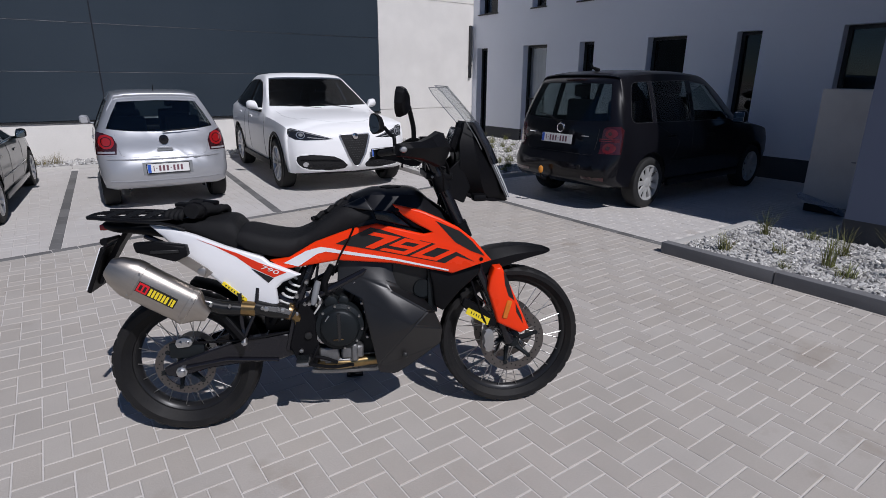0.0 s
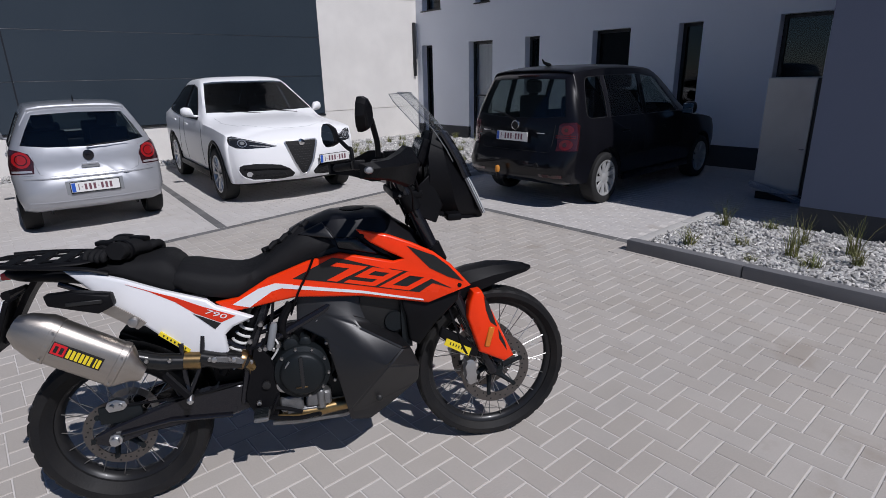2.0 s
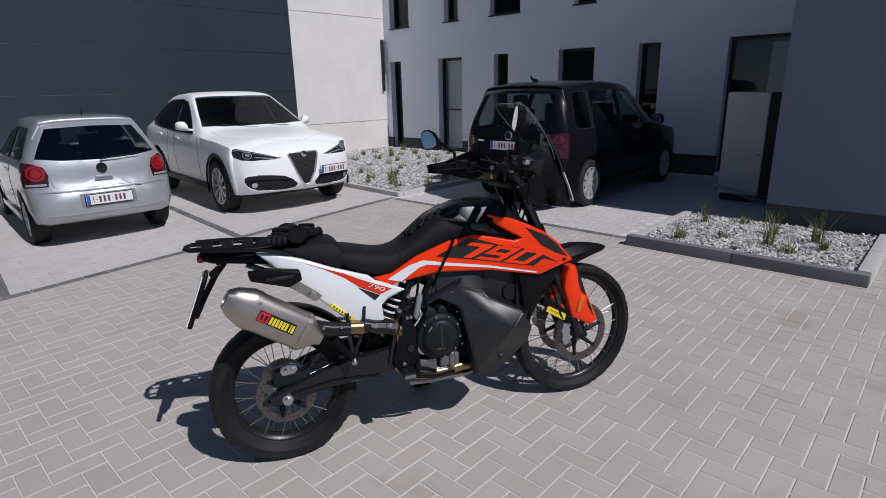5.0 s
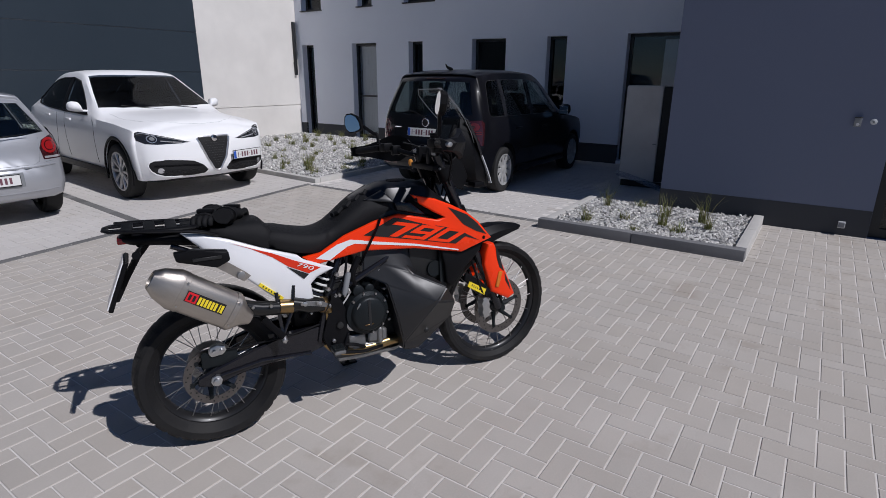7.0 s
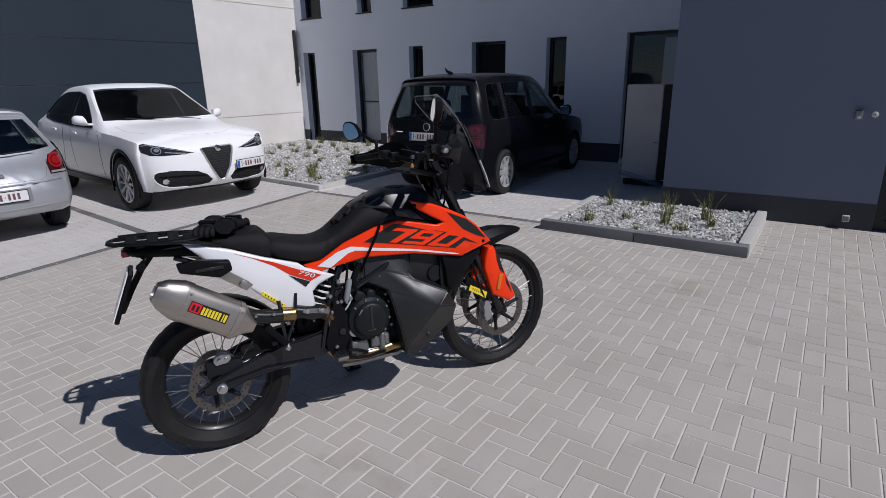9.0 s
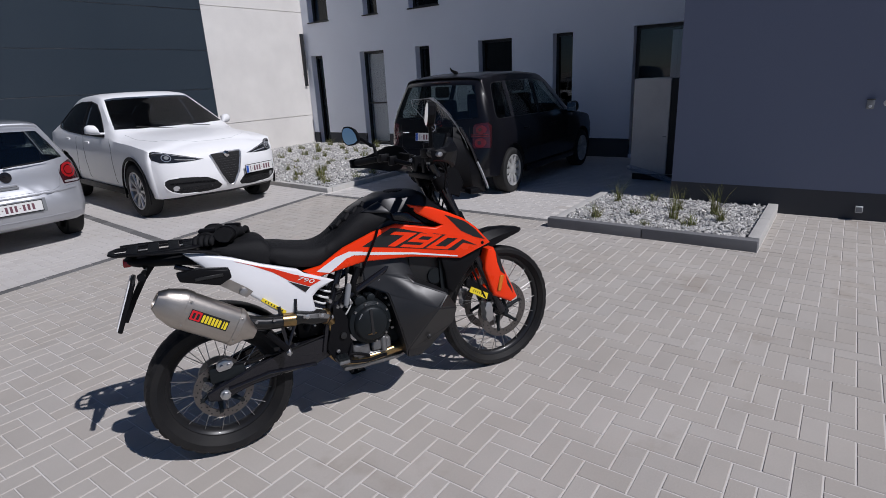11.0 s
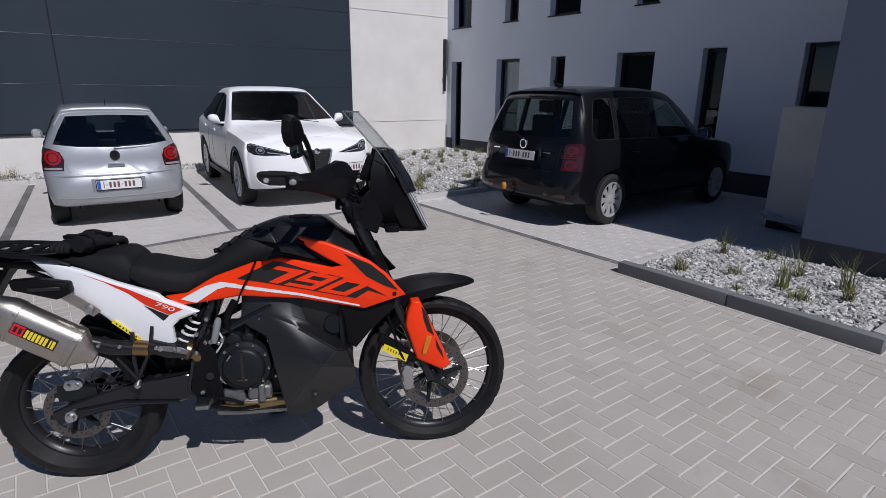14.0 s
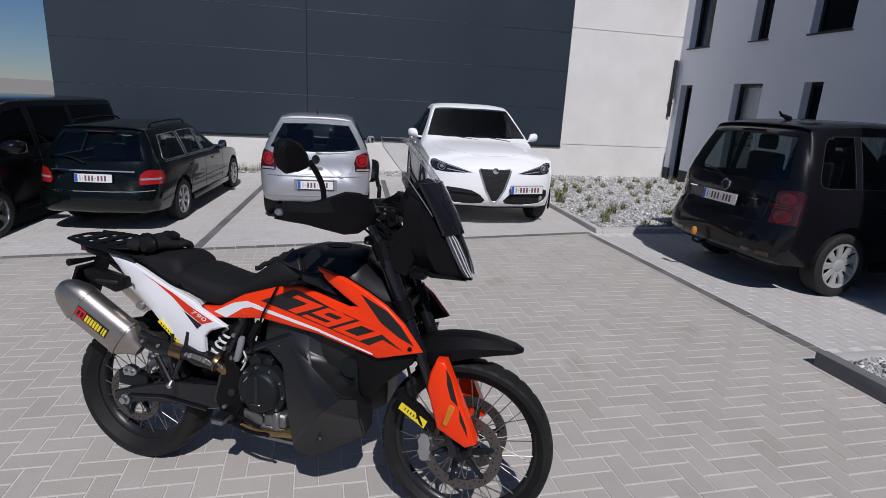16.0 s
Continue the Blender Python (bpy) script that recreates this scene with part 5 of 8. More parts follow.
for s in (-1, 1):
    part("bar_clamp", rbox(1.105, 1.165, s * 0.055 - 0.018, s * 0.055 + 0.018, 1.165, 1.245, 0.008), M_BLACKP, bike)
    for dx in (-0.018, 0.018):
        part("clamp_bolt", spin([(0.003, 0.006), (0.006, 0.005), (0.006, 0)], 8, "z"), M_STEEL, bike, m=pose(1.135 + dx, s * 0.055, 1.244))
    part("yoke_bolt", spin([(0.004, -0.004), (0.006, 0), (0.006, 0.008)], 8), M_STEEL, bike, m=pose(1.125, s * 0.15, 1.15) @ Matrix.Rotation(math.pi if s > 0 else 0.0, 4, "Z"))
# headlamp mask and screen
def mask_rows():
    rows = []
    for z, xf, xb, w in ((1.02, 1.50, 1.36, 0.035), (1.06, 1.490, 1.28, 0.085), (1.12, 1.468, 1.25, 0.115), (1.20, 1.432, 1.25, 0.13), (1.28, 1.39, 1.25, 0.12), (1.34, 1.352, 1.27, 0.10), (1.37, 1.332, 1.28, 0.085)):
        rows.append([Vector(p) for p in ((xb, -w, z + 0.01), (xb + (xf - xb) * 0.45, -w * 1.05, z), (xf - 0.03, -w * 0.62, z), (xf, -w * 0.2, z), (xf, w * 0.2, z), (xf - 0.03, w * 0.62, z), (xb + (xf - xb) * 0.45, w * 1.05, z), (xb, w, z + 0.01))])
    return rows
bm = bmesh.new()
loft(bm, mask_rows())
mask = part("headlamp_mask", bm, M_BLACKP, bike, "black headlamp mask", smooth=30)
bm = bmesh.new()
loft(bm, [[(1.36, -0.10, 1.035), (1.49, -0.03, 1.02), (1.36, 0.10, 1.035)], [(1.20, -0.115, 1.095), (1.30, -0.11, 1.05), (1.20, 0.115, 1.095)]], caps=True)
part("chin_fairing", bm, M_BLACKP, bike, smooth=0)
for s in (-1, 1):
    bm = bmesh.new()
    LENS = [(1.040, 1.496, 0.016, 0.050), (1.070, 1.487, 0.022, 0.068), (1.120, 1.468, 0.026, 0.080), (1.170, 1.446, 0.034, 0.086), (1.215, 1.425, 0.052, 0.086), (1.238, 1.413, 0.072, 0.084)]
    face = lambda x, y, d: (x + d * 0.87 - 0.58 * max(0.0, y - 0.024), s * (y + d * 0.5))
    loft(bm, [[(*face(x, a, 0.002), z), (*face(x, b, 0.002), z), (*face(x, b - 0.003, 0.009), z), (*face(x, (a + b) / 2, 0.012), z), (*face(x, a + 0.003, 0.009), z)] for z, x, a, b in LENS])
    hl = part("headlamp", bm, M_CLEARLENS, bike, "slim clear headlamp lens")
    for q in (0.25, 0.5, 0.78):
        tube("light_strip", [(*face(x, a + (b - a) * q, 0.0125 - 0.012 * abs(q - 0.5)), z) for z, x, a, b in LENS[:-1]], 0.0024, M_LIGHTFIT, hl, n=6)
    bm = bmesh.new()
    slab(bm, [(1.16, 1.14), (1.25, 1.22), (1.30, 1.10), (1.27, 1.03), (1.20, 1.06)], s * 0.118 - 0.006, s * 0.118 + 0.006)
    bevel_all(bm, 0.004, 1)
    part("side_fairing", bm, M_BLACKP, bike)
    part("front_indicator", rbox(1.30, 1.36, s * 0.155 - 0.035, s * 0.155 + 0.035, 1.045, 1.075, 0.012), M_BLACKP, bike)
    tube("screen_stay", [(1.235, s * 0.07, 1.25), (1.27, s * 0.075, 1.33), (1.28, s * 0.07, 1.37)], 0.012, M_BLACKP)
bm = bmesh.new()
rows = []
for z, x, w in ((1.26, 1.425, 0.100), (1.31, 1.395, 0.122), (1.38, 1.345, 0.142), (1.44, 1.293, 0.155), (1.495, 1.243, 0.150), (1.525, 1.217, 0.105)):
    rows.append([(x - 0.072 * (y * y), y * w, z) for y in (-1, -0.6, -0.2, 0.2, 0.6, 1)])
outer = [r for r in rows]
inner = [[(x - 0.004, y, z) for x, y, z in r] for r in rows]
va, vb = [[bm.verts.new(p) for p in r] for r in outer], [[bm.verts.new(p) for p in r] for r in inner]
for V in (va, vb):
    for A, B in zip(V, V[1:]):
        for j in range(5):
            bm.faces.new((A[j], A[j + 1], B[j + 1], B[j]))
edge = lambda V: V[0] + [r[-1] for r in V[1:]] + V[-1][-2::-1] + [r[0] for r in V[-2:0:-1]]
ea, eb = edge(va), edge(vb)
for j in range(len(ea)):
    bm.faces.new((ea[j], ea[(j + 1) % len(ea)], eb[(j + 1) % len(ea)], eb[j]))
scr = part("windscreen", bm, M_SCREEN, bike, "clear upright windscreen", smooth=60)
bm = bmesh.new()
sweep(bm, [rows[0][0], *[r[0] for r in rows[1:]], *rows[-1][1:], *[r[-1] for r in rows[-2::-1]]], 0.0016, 6)
part("screen_edge", bm, M_GREYBOX, scr, "polished rim")
bm = bmesh.new()
loft(bm, [[(x + 0.004 - 0.05 * q * q, q * w, z) for q in (-1, -0.5, 0, 0.5, 1)] + [(x - 0.008 - 0.05 * q * q, q * w, z) for q in (1, 0.5, 0, -0.5, -1)] for x, z, w in ((1.452, 1.195, 0.10), (1.422, 1.26, 0.11), (1.378, 1.335, 0.118), (1.352, 1.375, 0.122))])
part("screen_base", bm, M_BLACKG, bike, "dark lower screen panel")


# gloves on the pillion seat
def glove(m, seed):
    rg = random.Random(seed)
    g = thing("glove", m, "black leather riding glove lying on the pillion seat", "glove", "pair of gloves")
    bm = bmesh.new()
    loft(bm, [[(x, math.cos(t) * w, 0.028 + math.sin(t) * h) for t in (2 * math.pi * k / 12 for k in range(12))] for x, w, h in ((-0.10, 0.040, 0.027), (-0.06, 0.046, 0.028), (-0.02, 0.042, 0.026), (0.03, 0.048, 0.026), (0.055, 0.044, 0.02))])
    for v in bm.verts:
        v.co += Vector((rg.uniform(-1, 1), rg.uniform(-1, 1), rg.uniform(-0.6, 1))) * 0.004
    part("palm", bm, M_CLOTH, g, smooth=70)
    for k in range(4):
        y = -0.034 + 0.022 * k
        bm = bmesh.new()
        sweep(bm, curve_points([(0.04, y, 0.026), (0.075, y * 1.15, 0.034), (0.10, y * 1.1, 0.020 + 0.008 * rg.random()), (0.105 - 0.01 * rg.random(), y * 1.05, 0.012)], 3), [0.0125] * 9 + [0.007], 8)
        part("finger", bm, M_CLOTH, g, smooth=70)
    bm = bmesh.new()
    sweep(bm, curve_points([(-0.02, 0.04, 0.03), (0.02, 0.062, 0.03), (0.05, 0.058, 0.018)], 3), 0.013, 8)
    part("thumb", bm, M_CLOTH, g, smooth=70)
    part("knuckle_guard", rbox(0.01, 0.045, -0.036, 0.036, 0.046, 0.062, 0.008), M_BLACKP, g, "hard knuckle guard")
    bm = bmesh.new()
    sweep(bm, [(-0.065, math.cos(t) * 0.048, 0.028 + math.sin(t) * 0.03) for t in (2 * math.pi * k / 16 for k in range(16))], 0.006, 6, closed=True, flat=(1.6, 0.5))
    part("wrist_strap", bm, M_BLACKP, g)
    return g


glove(BIKE @ pose(0.150, -0.03, 0.985, 0, 5, 62) @ Matrix.Diagonal((0.92, 0.95, 1.15, 1.0)), 1)
glove(BIKE @ pose(0.065, 0.01, 0.982, 0, 4, -112) @ Matrix.Diagonal((0.95, 0.95, 1.1, 1.0)), 2)

from mathutils.bvhtree import BVHTree

# ---- cars ----
def paint(name, color, rough=0.28, coat=1.0, metal=0.0, var=0.03, spec=0.35):
    return material(name, color, rough, metal=metal, spec=spec, var=var, scale=1.5, fine=400, coat=coat, rv=0.03)


M_PAINT_W = paint("white_paint", (0.88, 0.88, 0.88), 0.42, coat=0.35, spec=0.2)
M_PAINT_S = paint("silver_paint", (0.42, 0.43, 0.455), 0.44, metal=0.5, var=0.02)
M_PAINT_K = paint("black_paint", (0.006, 0.006, 0.008), 0.3, coat=0.55, spec=0.08)
M_PAINT_G = paint("dark_green_paint", (0.0025, 0.0042, 0.0042), 0.3, coat=0.7, spec=0.08)
M_PAINT_V = paint("black_van_paint", (0.004, 0.004, 0.006), 0.3, coat=0.55, spec=0.08)
M_CARGLASS = glass("car_glass", (0.72, 0.76, 0.75), gloss=0.05)
M_CARGLASS_D = glass("dark_car_glass", (0.27, 0.315, 0.37), gloss=0.022)
M_PRIVACY = glass("privacy_glass", (0.06, 0.065, 0.07), gloss=0.04)
M_CABIN = material("cabin_trim", (0.020, 0.020, 0.022), 0.8, var=0.2, scale=8)
M_CABIN_B = material("beige_trim", (0.30, 0.27, 0.21), 0.8, var=0.1, scale=8)
M_CHROME = material("chrome", (0.75, 0.75, 0.76), 0.08, metal=1.0, var=0.03)
M_ALLOY = material("alloy_wheel", (0.50, 0.50, 0.51), 0.3, metal=0.9, var=0.06)
M_HUBCAP = material("silver_hubcap", (0.50, 0.50, 0.49), 0.4, metal=0.4, var=0.06)
M_PLATE = material("plate_white", (0.72, 0.72, 0.70), 0.4, var=0.03)
M_PLATE_B = material("plate_blue", (0.03, 0.10, 0.45), 0.4, var=0.05)
M_PLATE_R = material("plate_dark_red_bar", (0.16, 0.07, 0.09), 0.4, var=0.05)
M_LAMP_R = material("lamp_red", (0.32, 0.012, 0.014), 0.1, var=0.15, scale=50, fine=260, coat=0.8)
M_LAMP_MR = material("lamp_mid_red", (0.10, 0.010, 0.012), 0.1, var=0.15, scale=50, fine=260, coat=0.6)
M_LAMP_DR = material("lamp_smoked_red", (0.042, 0.008, 0.010), 0.1, var=0.15, scale=40, coat=0.8)
M_LAMP_C = material("lamp_clear", (0.55, 0.55, 0.56), 0.08, metal=0.5, var=0.1, scale=40, coat=0.8)
M_LAMP_D = material("lamp_dark", (0.02, 0.021, 0.023), 0.08, var=0.2, coat=1.0)
M_TYRE = material("car_tyre", (0.014, 0.014, 0.014), 0.75, var=0.2, scale=10, fine=150, bump=0.3)
M_UNDER = material("underbody", (0.010, 0.010, 0.011), 0.8, var=0.2)
M_TRIMGREY = material("window_trim_grey", (0.045, 0.045, 0.045), 0.4, metal=0.1, var=0.05)
M_RIMSILVER = material("satin_chrome", (0.72, 0.72, 0.73), 0.32, metal=0.8, var=0.03)
M_BALL = material("tennis_ball_cover", (0.50, 0.20, 0.025), 0.8, var=0.1)


def car_wheel(parent, x, y, r, half, rim_r, style, name="wheel"):
    s = 1 if y > 0 else -1
    w = part(name, spin([(0.05, -half * 0.5), (rim_r * 0.9, -half * 0.5), (rim_r * 0.9, half * 0.3), (0.05, half * 0.3)], 24), M_UNDER, parent, m=pose(x, y, r, 0, 0, 0 if s > 0 else 180))
    part("tyre", spin([(rim_r, -half * 0.85), (rim_r + 0.02, -half), (r - 0.03, -half * 1.02), (r - 0.008, -half * 0.86), (r, -half * 0.5), (r, half * 0.5), (r - 0.008, half * 0.86), (r - 0.03, half * 1.02), (rim_r + 0.02, half), (rim_r, half * 0.85)], 40, closed=True), M_TYRE, w, "black tyre")
    mt = M_ALLOY if style[0] == "a" else M_HUBCAP
    part("rim", spin([(rim_r + 0.004, half * 0.88), (rim_r + 0.006, half * 0.96), (rim_r - 0.012, half * 0.94), (rim_r - 0.02, half * 0.7), (rim_r - 0.02, half * 0.2), (rim_r + 0.002, half * 0.2)], 40, closed=True), mt, w)
    n = int(style[1:])
    for k in range(n):
        a = 2 * math.pi * k / n
        wd = 0.5 * math.pi * rim_r / n * (0.62 if style[0] == "a" else 1.02)
        bm = bmesh.new()
        loft(bm, [[(q, half * (dep - 0.16), -ww), (q, half * (dep - 0.16), ww), (q, half * dep, ww * 0.8), (q, half * dep, -ww * 0.8)] for q, ww, dep in ((0.05, wd * 0.8, 0.74), (rim_r * 0.6, wd * 0.8, 0.84), (rim_r - 0.012, wd * 1.15, 0.88))])
        bm.transform(Matrix.Rotation(a, 4, "Y"))
        part("spoke", bm, mt, w)
    part("hub_cap", spin([(0.01, half * 0.86), (0.045, half * 0.84), (0.065, half * 0.74), (0.065, half * 0.5)], 20), mt, w)
    return w


def number_plate(parent, m, w=0.52, h=0.11):
    p = part("number_plate", rbox(-0.006, 0.004, -w / 2, w / 2, -h / 2, h / 2, 0.002, 1), M_PLATE, parent, "white number plate", m=m)
    part("country_band", rbox(-0.0075, -0.0055, w / 2 - 0.045, w / 2 - 0.004, -h / 2 + 0.004, h / 2 - 0.004, 0.0006, 1), M_PLATE_B, p)
    part("plate_surround", rbox(-0.002, 0.006, -w / 2 - 0.008, w / 2 + 0.008, -h / 2 - 0.008, h / 2 + 0.008, 0.003, 1), M_BLACKP, p)
    x = w / 2 - 0.075
    for wd in (0.010, 0.014, 0.026, 0.026, 0.026, 0.014, 0.026, 0.026, 0.026):
        hh = 0.005 if wd == 0.014 else 0.034
        part("character_bar", rbox(-0.0075, -0.0055, x - wd, x, -hh, hh, 0.0006, 1), M_PLATE_R, p)
        x -= wd + 0.021
    return p


def section(w, zb, zs, wr, ze, zt):
    """Half a cross-section: floor, flank, shoulder, window slope, roof edge, roof."""
    h = zs - zb
    p = [(0, zb), (w * 0.8, zb), (w - 0.05, zb + 0.03), (w - 0.014, zb + h * 0.28), (w, zb + h * 0.58), (w - 0.004, zb + h * 0.82), (w - 0.03, zs)]
    for t in (0.33, 0.68):
        p.append((w - 0.03 + (wr - w + 0.03) * t + 0.10 * (ze - zs) * t * (1 - t), zs + (ze - zs) * t))
    return p + [(wr, ze), (wr * 0.955, ze + (zt - ze) * 0.40), (wr * 0.72, ze + (zt - ze) * 0.80), (wr * 0.38, ze + (zt - ze) * 0.97), (0, zt)]


def along(table, z):
    for (a, xa), (b, xb) in zip(table, table[1:]):
        if z <= b:
            t = max(0.0, (z - a) / (b - a))
            return xa + (xb - xa) * t
    return table[-1][1]


def shell(S):
    """The whole outer skin of a car as one closed surface."""
    bm = bmesh.new()

    def cap(E, sign):
        half = section(*E["ring"])
        zc = 0.5 * (E["ring"][1] + E["ring"][5])
        out = []
        for f, back in ((1.0, 0.05), (0.965, 0.014), (0.90, 0.0), (0.76, 0.0), (0.58, 0.0), (0.40, 0.0), (0.22, 0.0), (0.06, 0.0)):
            ring = []
            for y, z in half:
                y, z = y * f, zc + (z - zc) * f
                x = along(E["line"], z) - sign * (back + E["bow"][0] * y * y + E["bow"][1] * max(0.0, y - E["bow"][2]) ** 2)
                ring.append((x, y, z))
            out.append(ring)
        return out

    rear, front = cap(S["rear"], -1), cap(S["front"], 1)
    mid = [rear[0]] + [[(x, y, z) for y, z in section(*r)] for x, *r in S["body"]] + [front[0]]
    cols = [curve_points([r[k] for r in mid], 4) for k in range(len(mid[0]))]
    rings = rear[:0:-1] + [[tuple(c[i]) for c in cols] for i in range(len(cols[0]))] + front[1:]
    loft(bm, [r + [(x, -y, z) for x, y, z in r[-2:0:-1]] for r in rings])
    bmesh.ops.recalc_face_normals(bm, faces=bm.faces[:])
    return bm


def prism(bm, pts, axis, a, b):
    at = {"x": lambda p, q: (q, p[0], p[1]), "y": lambda p, q: (p[0], q, p[1]), "z": lambda p, q: (p[0], p[1], q)}[axis]
    lo, hi = [bm.verts.new(at(p, a)) for p in pts], [bm.verts.new(at(p, b)) for p in pts]
    bm.faces.new(lo)
    bm.faces.new(hi[::-1])
    for i in range(len(pts)):
        j = (i + 1) % len(pts)
        bm.faces.new((lo[j], lo[i], hi[i], hi[j]))
    bmesh.ops.recalc_face_normals(bm, faces=bm.faces[:])
    return bm


def carve(bm, cutter, op, mats, thick, offset):
    """The skin bm given a thickness and cut by, or to, the solid cutter: a new mesh."""
    me, mc = bpy.data.meshes.new("skin"), bpy.data.meshes.new("cutter")
    bm.to_mesh(me)
    cutter.to_mesh(mc)
    cutter.free()
    for m in mats:
        me.materials.append(m)
    a, c = new("skin", me), new("cutter", mc)
    so = a.modifiers.new("thick", "SOLIDIFY")
    so.thickness, so.offset, so.material_offset, so.material_offset_rim = thick, offset, len(mats) - 1, len(mats) - 1
    bo = a.modifiers.new("cut", "BOOLEAN")
    bo.operation, bo.solver, bo.object = op, "EXACT", c
    bpy.context.view_layer.update()
    out = bpy.data.meshes.new_from_object(a.evaluated_get(bpy.context.evaluated_depsgraph_get()))
    for ob in (a, c):
        d = ob.data
        bpy.data.objects.remove(ob)
        bpy.data.meshes.remove(d)
    out.shade_smooth()
    out.set_sharp_from_angle(angle=radians(32))
    return out


def patch(name, skin, pts, axis, a, b, mat, parent, label="", proud=True):
    """A piece that lies flush on the skin inside an outline: a pane, a lamp, a trim."""
    pr = prism(bmesh.new(), pts, axis, a, b)
    lo = [min(v.co[i] for v in pr.verts) - 0.03 for i in range(3)]
    hi = [max(v.co[i] for v in pr.verts) + 0.03 for i in range(3)]
    sub = skin.copy()
    far = [f for f in sub.faces if any(max(v.co[i] for v in f.verts) < lo[i] or min(v.co[i] for v in f.verts) > hi[i] for i in range(3))]
    bmesh.ops.delete(sub, geom=far, context="FACES")
    me = carve(sub, pr, "INTERSECT", [mat], 0.010 if proud else 0.005, -0.5 if proud else -1.0)
    sub.free()
    ob = new(name, me)
    ob.parent = parent
    me.materials.clear()
    me.materials.append(mat)
    if label:
        tagged(ob, label)
    return ob


def trace(name, tree, pts, axis, start, mat, parent, r=0.0035, closed=False, flat=(1.0, 1.0)):
    """A line that runs along the skin: a shut line, a rim, a strip."""
    way = Vector({"x": (1, 0, 0), "y": (0, 1, 0), "z": (0, 0, 1)}[axis]) * (-1 if start > 0 else 1)
    at = {"x": lambda p: (start, p[0], p[1]), "y": lambda p: (p[0], start, p[1]), "z": lambda p: (p[0], p[1], start)}[axis]
    fine = []
    q = list(pts) + ([pts[0]] if closed else [])
    for p0, p1 in zip(q, q[1:]):
        n = max(1, int(math.hypot(p1[0] - p0[0], p1[1] - p0[1]) / 0.06))
        fine += [(p0[0] + (p1[0] - p0[0]) * i / n, p0[1] + (p1[1] - p0[1]) * i / n) for i in range(n)]
    if not closed:
        fine.append(pts[-1])
    hit = [tree.ray_cast(Vector(at(p)), way)[0] for p in fine]
    bm = bmesh.new()
    sweep(bm, [h for h in hit if h is not None], r, 5, closed=closed, flat=flat)
    return part(name, bm, mat, parent)


def oval(y, z, a, b=None, n=20):
    return [(y + math.cos(2 * math.pi * k / n) * a, z + math.sin(2 * math.pi * k / n) * (b or a)) for k in range(n)]


def flipped(pts, s):
    return [(s * p[0], p[1]) for p in pts]


def car(name, m, label, paint_mat, S):
    """S: half width w, wheelbase, wheel radius, skin stations and ends, windows, wheels."""
    c = thing(name, m, label, "van" if name == "van" else "car", "parked cars")
    skin = shell(S)
    tree = BVHTree.FromBMesh(skin)
    wb, r, w0 = S["base"], S["r"], S["w"]
    cut = bmesh.new()
    for x in (0, wb):
        for s in (-1, 1):
            prism(cut, [(x + math.cos(2 * math.pi * k / 40) * (r + 0.055), r + 0.01 + math.sin(2 * math.pi * k / 40) * (r + 0.055)) for k in range(40)], "y", s * (w0 - 0.30), s * (w0 + 0.2))
    prism(cut, S["screen"], "z", S["screen_z"], 2.2)
    prism(cut, S["rear_win"], "x", -1.6, S.get("rear_to", 0.2))
    for pts in S["side"]:
        for s in (-1, 1):
            prism(cut, pts, "y", s * 0.35, s * 1.3)
    body = new("body", carve(skin, cut, "DIFFERENCE", [paint_mat, M_CABIN], 0.022, -1.0))
    body.parent = c
    gl, gd = S.get("pane", M_CARGLASS), S.get("rear_pane", M_CARGLASS)
    patch("windscreen", skin, S["screen"], "z", S["screen_z"], 2.2, gl, c, proud=False).visible_shadow = False
    patch("rear_window", skin, S["rear_win"], "x", -1.6, S.get("rear_to", 0.2), gd, c, proud=False).visible_shadow = False
    for s in (-1, 1):
        for k, pts in enumerate(S["side"]):
            patch("side_window", skin, pts, "y", s * 0.35, s * 1.3, gd if k < S.get("dark_side", 0) else gl, c, proud=False).visible_shadow = False
            if S.get("frames"):
                trace("window_surround", tree, pts, "y", s * 1.5, S["frames"], body, S.get("frame_r", 0.008), True)
        for pts in S.get("pillars", ()):
            patch("pillar_cover", skin, pts, "y", s * 0.35, s * 1.3, M_BLACKG, body)
        for pts in S.get("seams", ()):
            trace("door_seam", tree, pts, "y", s * 1.5, M_UNDER, body)
        for x, z in S.get("handles", ()):
            h = tree.ray_cast(Vector((x, s * 1.5, z)), Vector((0, -s, 0)))[0]
            part("door_handle", rbox(x - 0.09, x + 0.09, h.y - 0.016, h.y + 0.016, z - 0.016, z + 0.016, 0.010), S.get("handle_mat", paint_mat), c)
        part("sill", rbox(0.42, wb - 0.42, s * (w0 - 0.03) - 0.026, s * (w0 - 0.03) + 0.026, S["body"][2][2] - 0.01, S["body"][2][2] + 0.08, 0.02), M_BLACKP if S.get("dark_sill") else paint_mat, c)
        xm, zm, km = S["mirror"]
        bm = bmesh.new()
